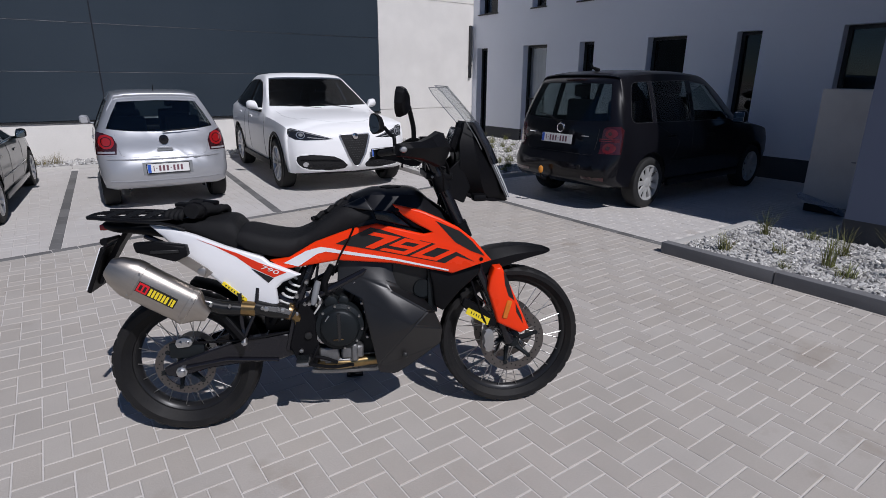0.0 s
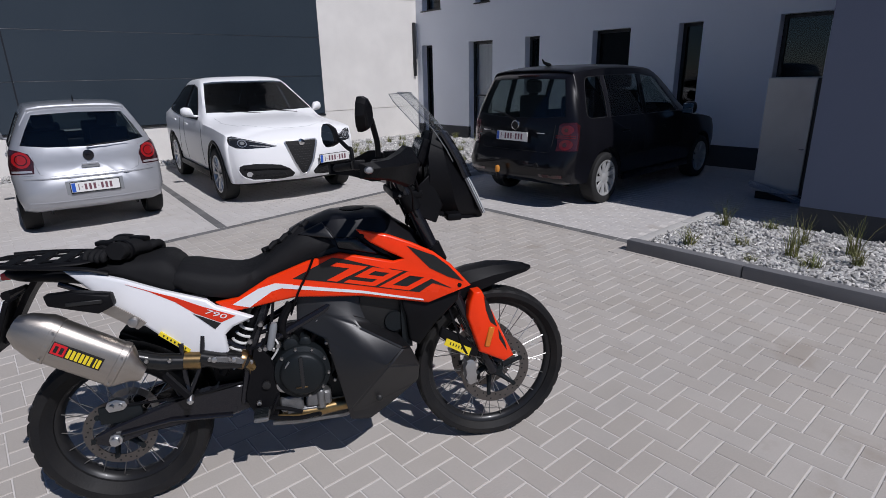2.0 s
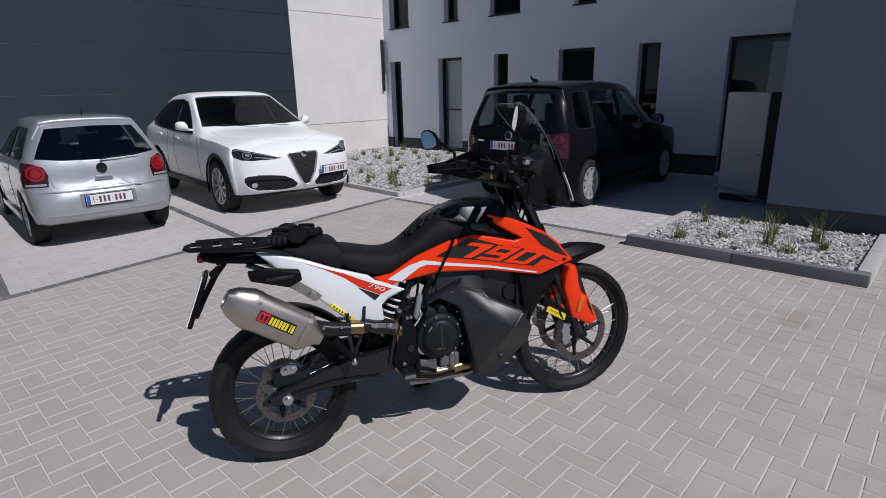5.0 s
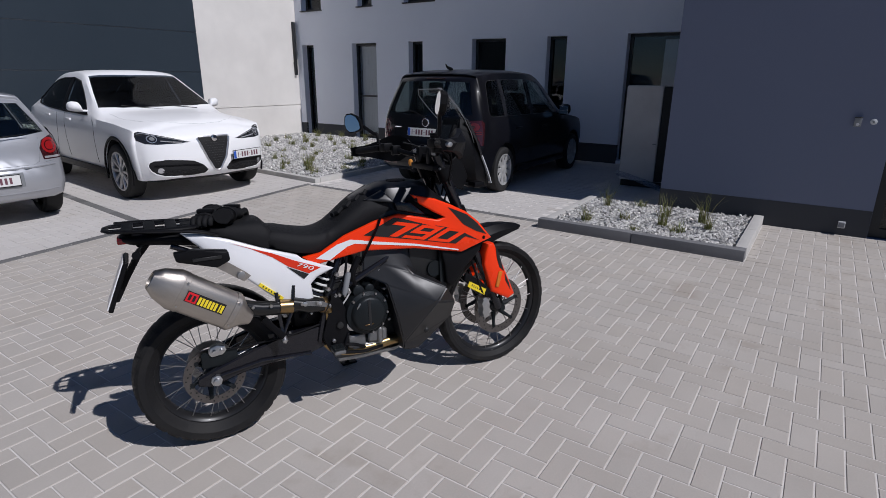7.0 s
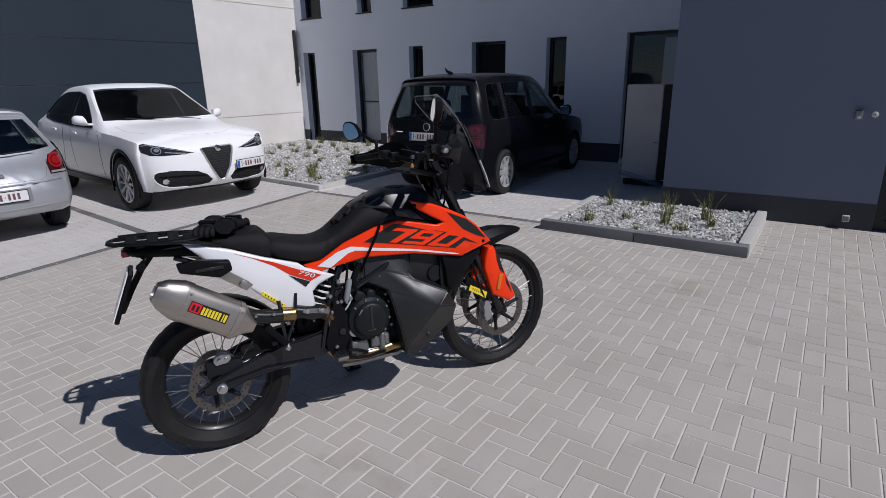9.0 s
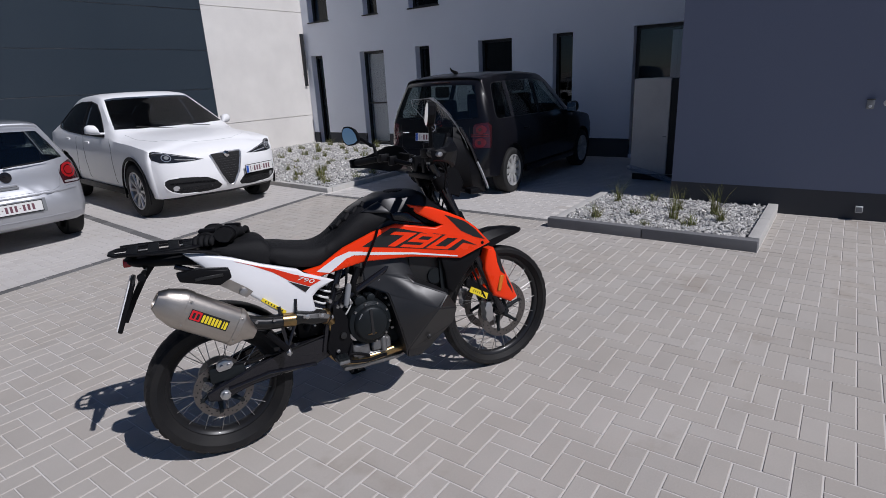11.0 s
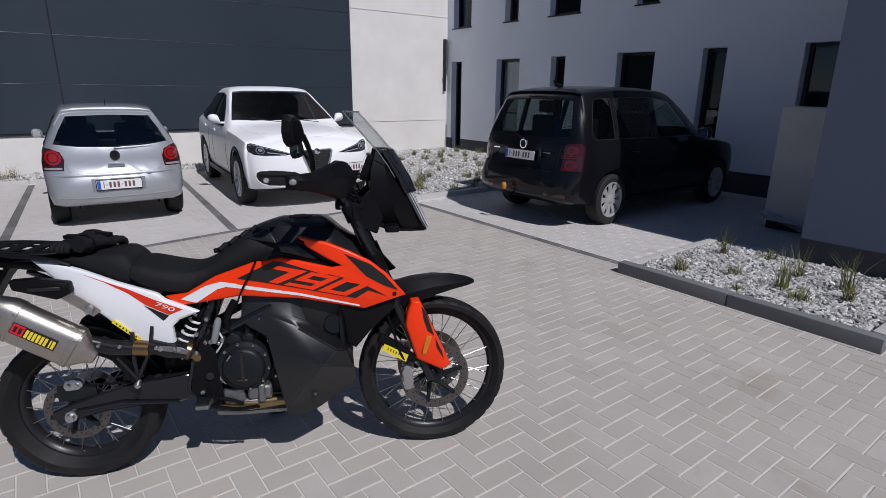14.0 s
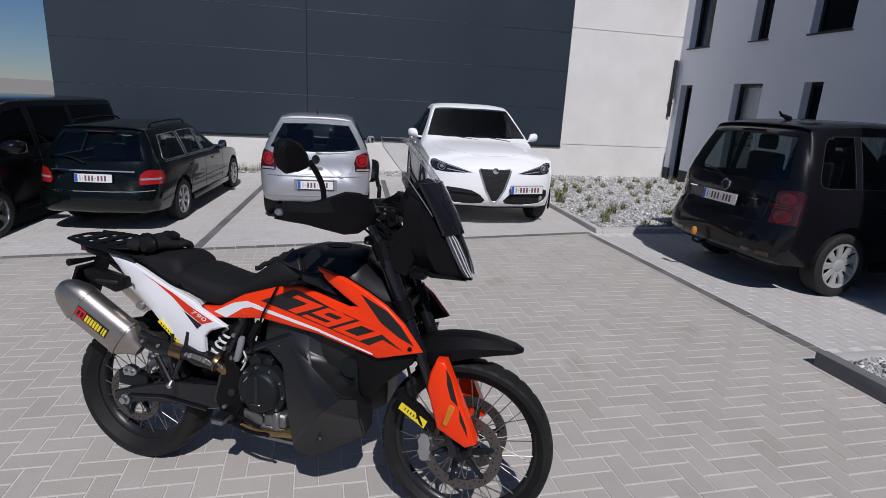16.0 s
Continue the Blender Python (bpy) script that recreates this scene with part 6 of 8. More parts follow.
        loft(bm, [[(x + math.cos(t) * a, s * y, z + math.sin(t) * b) for t in (2 * math.pi * k / 14 for k in range(14))] for x, y, z, a, b in ((xm + 0.03, w0 - 0.10, zm - 0.05, 0.03, 0.018), (xm + 0.02, w0 - 0.01, zm - 0.045, 0.045 * km, 0.022 * km), (xm + 0.01, w0 + 0.005, zm - 0.01, 0.070 * km, 0.065 * km), (xm, w0 + 0.03, zm + 0.01, 0.085 * km, 0.088 * km), (xm - 0.005, w0 + 0.03 + 0.09 * km, zm + 0.02, 0.080 * km, 0.088 * km), (xm - 0.02, w0 + 0.03 + 0.14 * km, zm + 0.02, 0.060 * km, 0.068 * km), (xm - 0.03, w0 + 0.03 + 0.158 * km, zm + 0.015, 0.03, 0.036))])
        mir = part("door_mirror", bm, S.get("mirror_mat", paint_mat), c, smooth=60)
        ym = s * (w0 + 0.035 + 0.06 * km)
        part("mirror_glass", rbox(xm - 0.092 * km, xm - 0.080 * km, ym - 0.075 * km, ym + 0.075 * km, zm - 0.05 * km, zm + 0.075 * km, 0.004, 1), M_MIRROR, mir)
    for x in (0, wb):
        for s in (-1, 1):
            b2 = bmesh.new()
            n = 20
            for j in range(n):
                t0, t1 = math.pi * (1.1 * j / n - 0.05), math.pi * (1.1 * (j + 1) / n - 0.05)
                q0 = r + 0.050
                v = [b2.verts.new((math.cos(t) * q0, s * yy, math.sin(t) * q0)) for t, yy in ((t0, w0 - 0.32), (t1, w0 - 0.32), (t1, w0 - 0.03), (t0, w0 - 0.03))]
                u = [b2.verts.new((math.cos(t) * (q0 + 0.004), s * yy, math.sin(t) * (q0 + 0.004))) for t, yy in ((t0, w0 - 0.32), (t1, w0 - 0.32), (t1, w0 - 0.03), (t0, w0 - 0.03))]
                b2.faces.new(v)
                b2.faces.new(u[::-1])
            box(b2, -r - 0.05, r + 0.05, s * (w0 - 0.34) - 0.01, s * (w0 - 0.34) + 0.01, -0.1, r + 0.06)
            part("arch_liner", b2, M_UNDER, body, m=pose(x, 0, r + 0.01))
            if S.get("arch_trim"):
                b2 = bmesh.new()
                sweep(b2, [(math.cos(t) * (r + 0.070), s * (w0 - 0.012), math.sin(t) * (r + 0.070)) for t in [math.pi * (k / 18) for k in range(-2, 21)]], 0.024, 6, flat=(1.0, 0.5))
                part("arch_trim", b2, M_BLACKP, body, "black wheel arch trim", m=pose(x, 0, r + 0.01))
            car_wheel(c, x, s * (w0 - 0.115), r, 0.105, S["rim"], S["wheel"])
    x0, x1, zc = S["cabin"]
    part("cabin", rbox(x0, x1, -w0 + 0.10, w0 - 0.10, 0.36, zc, 0.03, 2), M_CABIN, c)
    for x, h in S["seats"]:
        for y in (-0.36, 0.36):
            st = part("seat_back", rbox(x - 0.07, x + 0.06, y - 0.23, y + 0.23, zc - 0.10, zc + h, 0.05, 3), S.get("seat_mat", M_CABIN), c)
            part("headrest", rbox(x - 0.06, x + 0.03, y - 0.12, y + 0.12, zc + h + 0.03, zc + h + 0.19, 0.04, 3), S.get("seat_mat", M_CABIN), st)
    return c, body, skin, tree


# black compact people carrier, seen from behind
W = 0.895
c, body, skin, tree = car("people_carrier", pose(7.56, 5.808, 0, 0, 0, 0.2) @ Matrix.Diagonal((0.965, 1.0, 1.03, 1.0)), "black compact people carrier with silver hubcaps, parked nose to the wall", M_PAINT_K, dict(
    w=W, base=2.68, r=0.315, rim=0.215, wheel="h9", handles=((0.40, 0.87), (1.35, 0.85)), mirror=(1.95, 1.05, 1.0),
    seams=([(0.07, 0.42), (0.42, 0.52), (0.60, 0.80), (0.06, 1.03)], [(0.90, 0.40), (0.90, 1.02)], [(1.95, 0.40), (2.0, 1.0)]),
    rear=dict(ring=(0.875, 0.29, 1.0, 0.62, 1.53, 1.575), bow=(0.07, 1.3, 0.60), line=[(0.29, -0.80), (0.36, -0.86), (0.45, -0.885), (0.60, -0.875), (0.655, -0.855), (0.67, -0.80), (0.72, -0.785), (1.0, -0.755), (1.25, -0.67), (1.5, -0.565), (1.54, -0.535), (1.575, -0.48)]),
    front=dict(ring=(0.80, 0.27, 0.70, 0.50, 0.75, 0.79), bow=(0.25, 0.6, 0.5), line=[(0.27, 3.45), (0.5, 3.54), (0.7, 3.48), (0.8, 3.38)]),
    body=[(-0.42, 0.892, 0.27, 1.0, 0.645, 1.562, 1.612), (-0.05, W, 0.26, 1.0, 0.67, 1.60, 1.653), (0.45, W, 0.25, 0.995, 0.675, 1.61, 1.665), (0.95, W, 0.24, 0.99, 0.67, 1.60, 1.655), (1.38, W, 0.24, 0.985, 0.65, 1.555, 1.61), (1.75, W, 0.24, 0.98, 0.67, 1.38, 1.43), (2.1, W, 0.24, 0.975, 0.70, 1.16, 1.21), (2.35, 0.89, 0.24, 0.955, 0.72, 1.02, 1.07), (2.8, 0.88, 0.24, 0.91, 0.66, 0.95, 1.0), (3.1, 0.86, 0.25, 0.84, 0.60, 0.88, 0.92)],
    screen=[(2.22, -0.62), (2.26, 0), (2.22, 0.62), (1.46, 0.57), (1.50, 0), (1.46, -0.57)], screen_z=1.02,
    rear_win=[(-0.70, 1.085), (-0.35, 1.06), (0, 1.055), (0.35, 1.06), (0.70, 1.085), (0.645, 1.30), (0.575, 1.49), (0, 1.505), (-0.575, 1.49), (-0.645, 1.30)],
    side=([(-0.425, 1.14), (-0.42, 1.09), (-0.39, 1.062), (-0.34, 1.052), (-0.01, 1.05), (-0.01, 1.52), (-0.24, 1.515), (-0.30, 1.495), (-0.335, 1.45), (-0.36, 1.38)], [(0.07, 1.05), (0.86, 1.04), (0.86, 1.535), (0.07, 1.525)], [(0.95, 1.04), (1.93, 1.03), (1.75, 1.19), (1.40, 1.48), (0.95, 1.53)]),
    pillars=([(-0.006, 1.04), (0.066, 1.04), (0.066, 1.53), (-0.006, 1.53)], [(0.864, 1.03), (0.946, 1.03), (0.946, 1.54), (0.864, 1.54)]),
    frames=M_TRIMGREY, frame_r=0.0035, cabin=(-0.62, 2.2, 0.93), seats=[(0.05, 0.36), (1.15, 0.40)]))
for s in (-1, 1):
    lp = patch("tail_lamp", skin, flipped([(0.65, 0.70), (0.64, 0.83), (0.655, 0.99), (0.69, 1.01), (0.82, 1.02), (0.85, 0.98), (0.86, 0.83), (0.86, 0.70)], s), "x", -1.2, -0.5, M_LAMP_DR, c, "dark red tail lamp cluster")
    for y, z, q in ((0.748, 0.935, 0.055), (0.745, 0.768, 0.060)):
        patch("lamp_round", skin, flipped(oval(y, z, q * 1.2, q), s), "x", -1.2, -0.6, M_LAMP_MR, lp).location.x = -0.003
        patch("lamp_core", skin, flipped(oval(y - 0.01, z, q * 0.4, q * 0.4), s), "x", -1.2, -0.6, M_LAMP_DR, lp).location.x = -0.005
    for k in range(2):
        patch("lamp_band", skin, flipped([(0.62, 0.842 + 0.022 * k), (0.84, 0.842 + 0.022 * k), (0.84, 0.854 + 0.022 * k), (0.62, 0.854 + 0.022 * k)], s), "x", -1.2, -0.6, M_LAMP_MR, lp).location.x = -0.003
    patch("reflector", skin, flipped([(0.46, 0.385), (0.76, 0.385), (0.76, 0.425), (0.46, 0.42)], s), "x", -1.2, -0.6, M_LAMP_DR, c)
    trace("rub_strip", tree, [(0.42, 0.57), (2.25, 0.57)], "y", s * 1.5, M_BLACKP, c, 0.024, flat=(0.4, 1.0))
trace("tailgate_seam", tree, [(-0.60, 0.985), (-0.57, 0.69), (-0.52, 0.672), (0.52, 0.672), (0.57, 0.69), (0.60, 0.985)], "x", -1.5, M_UNDER, body)
number_plate(c, pose(-0.80, 0.03, 0.835, 0, 6, 0))
part("badge", spin([(0.058, -0.006), (0.062, 0.0), (0.062, 0.03)], 24, "x"), M_CHROME, c, "round chrome badge", m=pose(-0.772, 0.0, 0.965))
part("badge_mark", spin([(0.02, -0.012), (0.046, -0.009), (0.046, 0.0)], 20, "x"), M_UNDER, c, m=pose(-0.772, 0.0, 0.965))
for y in (-0.43, 0.47):
    part("name_bar", rbox(-0.795, -0.76, y - 0.06, y + 0.06, 0.885, 0.898, 0.001, 1), M_CHROME, c)
part("brake_light", rbox(-0.545, -0.50, -0.16, 0.16, 1.532, 1.546, 0.002, 1), M_LAMP_DR, c)
bm = bmesh.new()
sweep(bm, [(-0.76, 0.0, 1.02), (-0.76, 0.2, 1.10), (-0.735, 0.42, 1.13)], [0.014, 0.009, 0.006], 6)
part("wiper", bm, M_BLACKP, c)
bm = bmesh.new()
sweep(bm, [(-0.75, 0.12, 0.33), (-0.90, 0.12, 0.31), (-0.97, 0.12, 0.34), (-0.975, 0.12, 0.40)], 0.016, 8)
part("tow_bar", bm, M_BLACKP, c)
part("tow_ball_cover", spin([(0.010, -0.035), (0.022, -0.032), (0.030, -0.015), (0.033, 0.005), (0.031, 0.03), (0.023, 0.047), (0.010, 0.055)], 18, "z"), M_BALL, c, "orange tow ball cover", m=pose(-0.975, 0.12, 0.43))
bm = bmesh.new()
sweep(bm, [(-0.10, 0, 1.655), (-0.22, 0, 1.69), (-0.26, 0, 1.73)], [0.03, 0.016, 0.006], 8)
part("antenna", bm, M_BLACKP, c)
part("tow_eye_cover", spin([(0.03, -0.004), (0.034, 0.0), (0.034, 0.02)], 16, "x"), M_UNDER, c, m=pose(-0.868, -0.42, 0.52))

# white sports utility car, seen from the front
W = 0.95
c, body, skin, tree = car("suv", pose(5.285, 11.607, 0, 0, 0, -95.5) @ Matrix.Diagonal((1.0, 1.0, 1.0, 1.0)), "white sports utility car with a V-shaped front grille, parked nose out", M_PAINT_W, dict(
    w=W, base=2.82, r=0.365, rim=0.255, wheel="a10", handles=((0.30, 1.0), (1.20, 0.97)), arch_trim=True, dark_sill=True, mirror=(1.84, 1.16, 0.78),
    seams=([(0.50, 0.45), (0.66, 0.75), (0.70, 1.05)], [(1.02, 0.42), (1.02, 1.06)], [(2.12, 0.42), (2.16, 0.92), (2.08, 1.04)]),
    rear=dict(ring=(0.86, 0.36, 1.02, 0.62, 1.14, 1.20), bow=(0.25, 0.6, 0.5), line=[(0.36, -0.95), (0.6, -1.0), (0.95, -1.0), (1.2, -0.90)]),
    front=dict(ring=(0.885, 0.255, 0.87, 0.55, 0.925, 0.97), bow=(0.26, 1.2, 0.62), line=[(0.255, 3.55), (0.31, 3.645), (0.40, 3.69), (0.55, 3.70), (0.78, 3.665), (0.88, 3.61), (0.97, 3.47)]),
    body=[(-0.72, 0.91, 0.31, 1.07, 0.62, 1.25, 1.31), (-0.40, 0.94, 0.28, 1.09, 0.60, 1.41, 1.47), (-0.05, W, 0.28, 1.085, 0.605, 1.535, 1.59), (0.4, W, 0.28, 1.065, 0.63, 1.60, 1.655), (0.9, W, 0.28, 1.05, 0.64, 1.62, 1.675), (1.3, W, 0.28, 1.04, 0.665, 1.585, 1.64), (1.6, W, 0.28, 1.035, 0.73, 1.43, 1.48), (1.95, W, 0.28, 1.03, 0.81, 1.23, 1.28), (2.22, 0.945, 0.28, 1.02, 0.85, 1.085, 1.14), (2.45, 0.945, 0.28, 1.005, 0.78, 1.045, 1.105), (2.8, 0.94, 0.28, 0.985, 0.68, 1.03, 1.085), (3.1, 0.935, 0.27, 0.955, 0.64, 1.005, 1.055), (3.3, 0.92, 0.26, 0.925, 0.61, 0.975, 1.02)],
    screen=[(2.10, -0.81), (2.17, -0.50), (2.19, 0), (2.17, 0.50), (2.10, 0.81), (1.75, 0.725), (1.38, 0.625), (1.40, 0), (1.38, -0.625), (1.75, -0.725)], screen_z=1.09,
    rear_win=[(-0.5, 1.16), (0.5, 1.16), (0.48, 1.42), (-0.48, 1.42)], rear_to=-0.2,
    side=([(-0.40, 1.225), (-0.20, 1.16), (0.30, 1.115), (0.92, 1.085), (0.92, 1.555), (0.50, 1.55), (0.15, 1.51), (-0.12, 1.44), (-0.32, 1.335)], [(1.0, 1.08), (1.92, 1.065), (1.75, 1.215), (1.52, 1.38), (1.30, 1.51), (1.0, 1.555)]),
    pillars=([(0.924, 1.075), (0.996, 1.07), (0.996, 1.565), (0.924, 1.565)],), frames=M_BLACKP, frame_r=0.011,
    pane=M_CARGLASS_D, rear_pane=M_CARGLASS_D, cabin=(-0.6, 2.05, 1.0), seats=[(1.0, 0.36)]))
VS = [(-0.205, 0.825), (0.205, 0.825), (0.222, 0.80), (0.135, 0.55), (0.05, 0.40), (0.022, 0.378), (-0.022, 0.378), (-0.05, 0.40), (-0.135, 0.55), (-0.222, 0.80)]
gr = patch("grille", skin, VS, "x", 3.3, 4.0, M_UNDER, c, "black V-shaped grille")
trace("grille_rim", tree, VS, "x", 5, M_RIMSILVER, gr, 0.014, True)
for k in range(11):
    for q in range(11):
        y, z = -0.18 + 0.036 * k + (0.018 if q % 2 else 0), 0.45 + 0.032 * q
        if abs(y) < min(0.16 * (z - 0.40) / 0.35, 0.165):
            h = tree.ray_cast(Vector((5, y, z)), Vector((-1, 0, 0)))[0]
            part("grille_mesh", rbox(h.x - 0.002, h.x + 0.007, y - 0.012, y + 0.012, z - 0.0035, z + 0.0035, 0.002, 1), M_TRIMGREY, gr)
part("badge", spin([(0.02, 0.012), (0.040, 0.008), (0.045, 0.0), (0.045, -0.03)], 20, "x"), M_CHROME, c, "round badge", m=pose(3.672, 0, 0.80))
for s in (-1, 1):
    LP = [(0.315, 0.772), (0.50, 0.826), (0.70, 0.88), (0.82, 0.915), (0.865, 0.905), (0.876, 0.86), (0.865, 0.805), (0.81, 0.768), (0.70, 0.757), (0.5, 0.76)]
    hl = patch("headlamp", skin, flipped(LP, s), "x", 3.05, 4.0, M_LAMP_D, c, "slim dark headlamp with a round projector")
    trace("light_strip", tree, flipped([(0.34, 0.776), (0.50, 0.816), (0.70, 0.867), (0.80, 0.895), (0.845, 0.885)], s), "x", 5, M_LAMP_C, hl, 0.010, flat=(1, 0.6))
    trace("lower_strip", tree, flipped([(0.42, 0.772), (0.55, 0.785), (0.655, 0.80)], s), "x", 5, M_LAMP_C, hl, 0.017, flat=(1, 0.5))
    patch("projector_ring", skin, flipped(oval(0.735, 0.825, 0.052, 0.046), s), "x", 3.05, 4.0, M_RIMSILVER, hl).location.x = 0.003
    patch("projector", skin, flipped(oval(0.735, 0.825, 0.043, 0.038), s), "x", 3.05, 4.0, M_LAMP_D, hl).location.x = 0.006
    patch("projector_lens", skin, flipped(oval(0.733, 0.83, 0.026, 0.022), s), "x", 3.05, 4.0, M_GREYBOX, hl).location.x = 0.009
    IN = [(0.13, 0.395), (0.20, 0.470), (0.32, 0.530), (0.50, 0.553), (0.66, 0.562), (0.76, 0.556), (0.805, 0.530), (0.815, 0.48), (0.79, 0.42), (0.74, 0.375), (0.64, 0.345), (0.45, 0.336), (0.30, 0.335), (0.165, 0.352)]
    ik = patch("air_intake", skin, flipped(IN, s), "x", 3.05, 4.0, M_UNDER, c, "black lower air intake")
    trace("intake_rim", tree, flipped(IN[4:12], s), "x", 5, M_PAINT_W, ik, 0.010)
    trace("intake_bar", tree, flipped([(0.22, 0.465), (0.42, 0.485), (0.76, 0.49)], s), "x", 5, M_BLACKP, ik, 0.016, flat=(1, 0.6))
    for q in range(2):
        for k in range(9):
            y, z = 0.24 + 0.05 * k + (0.025 if q % 2 else 0), 0.385 + 0.03 * q
            h = tree.ray_cast(Vector((5, s * y, z)), Vector((-1, 0, 0)))[0]
            part("intake_mesh", rbox(h.x - 0.004, h.x + 0.008, s * y - 0.018, s * y + 0.018, z - 0.004, z + 0.004, 0.002, 1), M_BLACKG, ik)
    patch("fog_lamp", skin, flipped(oval(0.70, 0.425, 0.035), s), "x", 3.05, 4.0, M_LAMP_C, ik).location.x = 0.003
    trace("bonnet_seam", tree, [(2.30, s * 0.76), (2.7, s * 0.73), (3.05, s * 0.64), (3.28, s * 0.46), (3.38, s * 0.25), (3.405, 0)], "z", 3, M_GREYBOX, body, 0.0015)
    bm = bmesh.new()
    loft(bm, [[(x, s * (y - a), z - 0.012), (x, s * y, z + 0.0015), (x, s * (y + a), z - 0.012)] for x, y, z, a in ((2.30, 0.55, 1.098, 0.02), (2.7, 0.50, 1.082, 0.05), (3.1, 0.40, 1.040, 0.05), (3.35, 0.30, 0.998, 0.02))])
    part("bonnet_crease", bm, M_PAINT_W, body)
patch("lower_bumper", skin, [(-0.80, 0.262), (0.80, 0.262), (0.80, 0.285), (0.6, 0.30), (-0.6, 0.30), (-0.80, 0.285)], "x", 3.05, 4.0, M_BLACKP, c)
number_plate(c, Matrix.Translation((3.68, 0.46, 0.555)) @ Matrix.Rotation(radians(180 + 13), 4, "Z"), 0.50, 0.108)
for y0 in (-0.1, 0.42):
    bm = bmesh.new()
    sweep(bm, [(2.26, y0 + 0.1, 1.12), (2.20, y0 - 0.15, 1.15), (2.12, y0 - 0.42, 1.18)], 0.009, 6)
    part("wiper", bm, M_BLACKP, c)
part("antenna", rbox(-0.05, 0.08, -0.02, 0.02, 1.58, 1.655, 0.012), M_PAINT_W, c)
bm = bmesh.new()
sweep(bm, [(1.62, 0.40 + math.cos(t) * 0.18, 1.10 + math.sin(t) * 0.15) for t in (2 * math.pi * k / 20 for k in range(20))], 0.014, 6, closed=True)
part("steering_wheel", bm, M_CABIN, c)

# silver hatchback, seen from behind
W = 0.825
c, body, skin, tree = car("hatchback", pose(2.55, 8.915, 0, 0, 0, 86.8) @ Matrix.Diagonal((0.98, 0.90, 0.975, 1.0)), "silver hatchback with round red tail lamps, parked nose to the wall", M_PAINT_S, dict(
    w=W, base=2.46, r=0.295, rim=0.20, wheel="h8", handles=((0.72, 0.83),), mirror=(1.62, 1.0, 0.72), seams=([(0.55, 0.40), (0.55, 0.95)], [(1.75, 0.40), (1.78, 0.93)]),
    rear=dict(ring=(0.812, 0.27, 0.94, 0.515, 1.355, 1.395), bow=(0.09, 1.0, 0.52), line=[(0.27, -0.60), (0.33, -0.665), (0.42, -0.70), (0.56, -0.70), (0.635, -0.685), (0.66, -0.645), (0.685, -0.615), (0.93, -0.585), (0.97, -0.57), (1.36, -0.40), (1.40, -0.36)]),
    front=dict(ring=(0.72, 0.27, 0.64, 0.44, 0.68, 0.71), bow=(0.25, 0.6, 0.4), line=[(0.27, 3.05), (0.5, 3.12), (0.71, 3.0)]),
    body=[(-0.27, 0.822, 0.26, 0.945, 0.535, 1.40, 1.445), (0.2, W, 0.24, 0.945, 0.55, 1.425, 1.47), (0.7, W, 0.23, 0.94, 0.55, 1.42, 1.465), (1.1, W, 0.22, 0.935, 0.535, 1.385, 1.43), (1.45, W, 0.22, 0.93, 0.60, 1.21, 1.26), (1.8, W, 0.22, 0.92, 0.63, 1.02, 1.07), (2.05, 0.82, 0.22, 0.90, 0.64, 0.94, 0.985), (2.4, 0.80, 0.22, 0.86, 0.58, 0.885, 0.93), (2.7, 0.77, 0.24, 0.78, 0.52, 0.80, 0.84)],
    screen=[(1.93, -0.56), (1.97, 0), (1.93, 0.56), (1.20, 0.50), (1.22, 0), (1.20, -0.50)], screen_z=0.95,
    rear_win=[(-0.66, 1.02), (-0.40, 0.985), (0, 0.97), (0.40, 0.985), (0.66, 1.02), (0.575, 1.18), (0.48, 1.335), (0, 1.35), (-0.48, 1.335), (-0.575, 1.18)],
    side=([(-0.28, 1.04), (-0.20, 1.0), (0.52, 0.99), (0.52, 1.345), (-0.10, 1.33)], [(0.60, 0.985), (1.66, 0.975), (1.45, 1.14), (1.12, 1.30), (0.60, 1.345)]),
    frames=M_BLACKP, frame_r=0.008, cabin=(-0.46, 1.9, 0.88), seats=[(0.10, 0.25), (1.0, 0.30)]))
for s in (-1, 1):
    LP = [(0.585, 0.715), (0.565, 0.84), (0.60, 0.93), (0.70, 0.972), (0.77, 0.985), (0.80, 0.95), (0.82, 0.85), (0.82, 0.715)]
    lp = patch("tail_lamp", skin, flipped(LP, s), "x", -1.2, -0.3, M_LAMP_DR, c, "smoked tail lamp with a round red light")
    patch("lamp_ring", skin, flipped(oval(0.685, 0.868, 0.092, 0.088), s), "x", -1.2, -0.3, M_LAMP_R, lp, "round red light").location.x = -0.004
    patch("lamp_groove", skin, flipped(oval(0.685, 0.868, 0.062, 0.060), s), "x", -1.2, -0.3, M_LAMP_DR, lp).location.x = -0.006
    patch("lamp_core", skin, flipped(oval(0.685, 0.868, 0.052, 0.050), s), "x", -1.2, -0.3, M_LAMP_R, lp).location.x = -0.008
    patch("reverse_lamp", skin, flipped([(0.60, 0.728), (0.80, 0.728), (0.80, 0.752), (0.60, 0.752)], s), "x", -1.2, -0.3, M_LAMP_C, lp).location.x = -0.003
trace("tailgate_seam", tree, [(-0.575, 0.96), (-0.56, 0.80), (-0.53, 0.70), (-0.45, 0.672), (0.45, 0.672), (0.53, 0.70), (0.56, 0.80), (0.575, 0.96)], "x", -1.5, M_GREYBOX, body, 0.003)
trace("bumper_ledge", tree, [(-0.70, 0.660), (-0.4, 0.648), (0, 0.645), (0.4, 0.648), (0.70, 0.660)], "x", -1.5, M_PAINT_S, body, 0.012, flat=(1.4, 0.8))
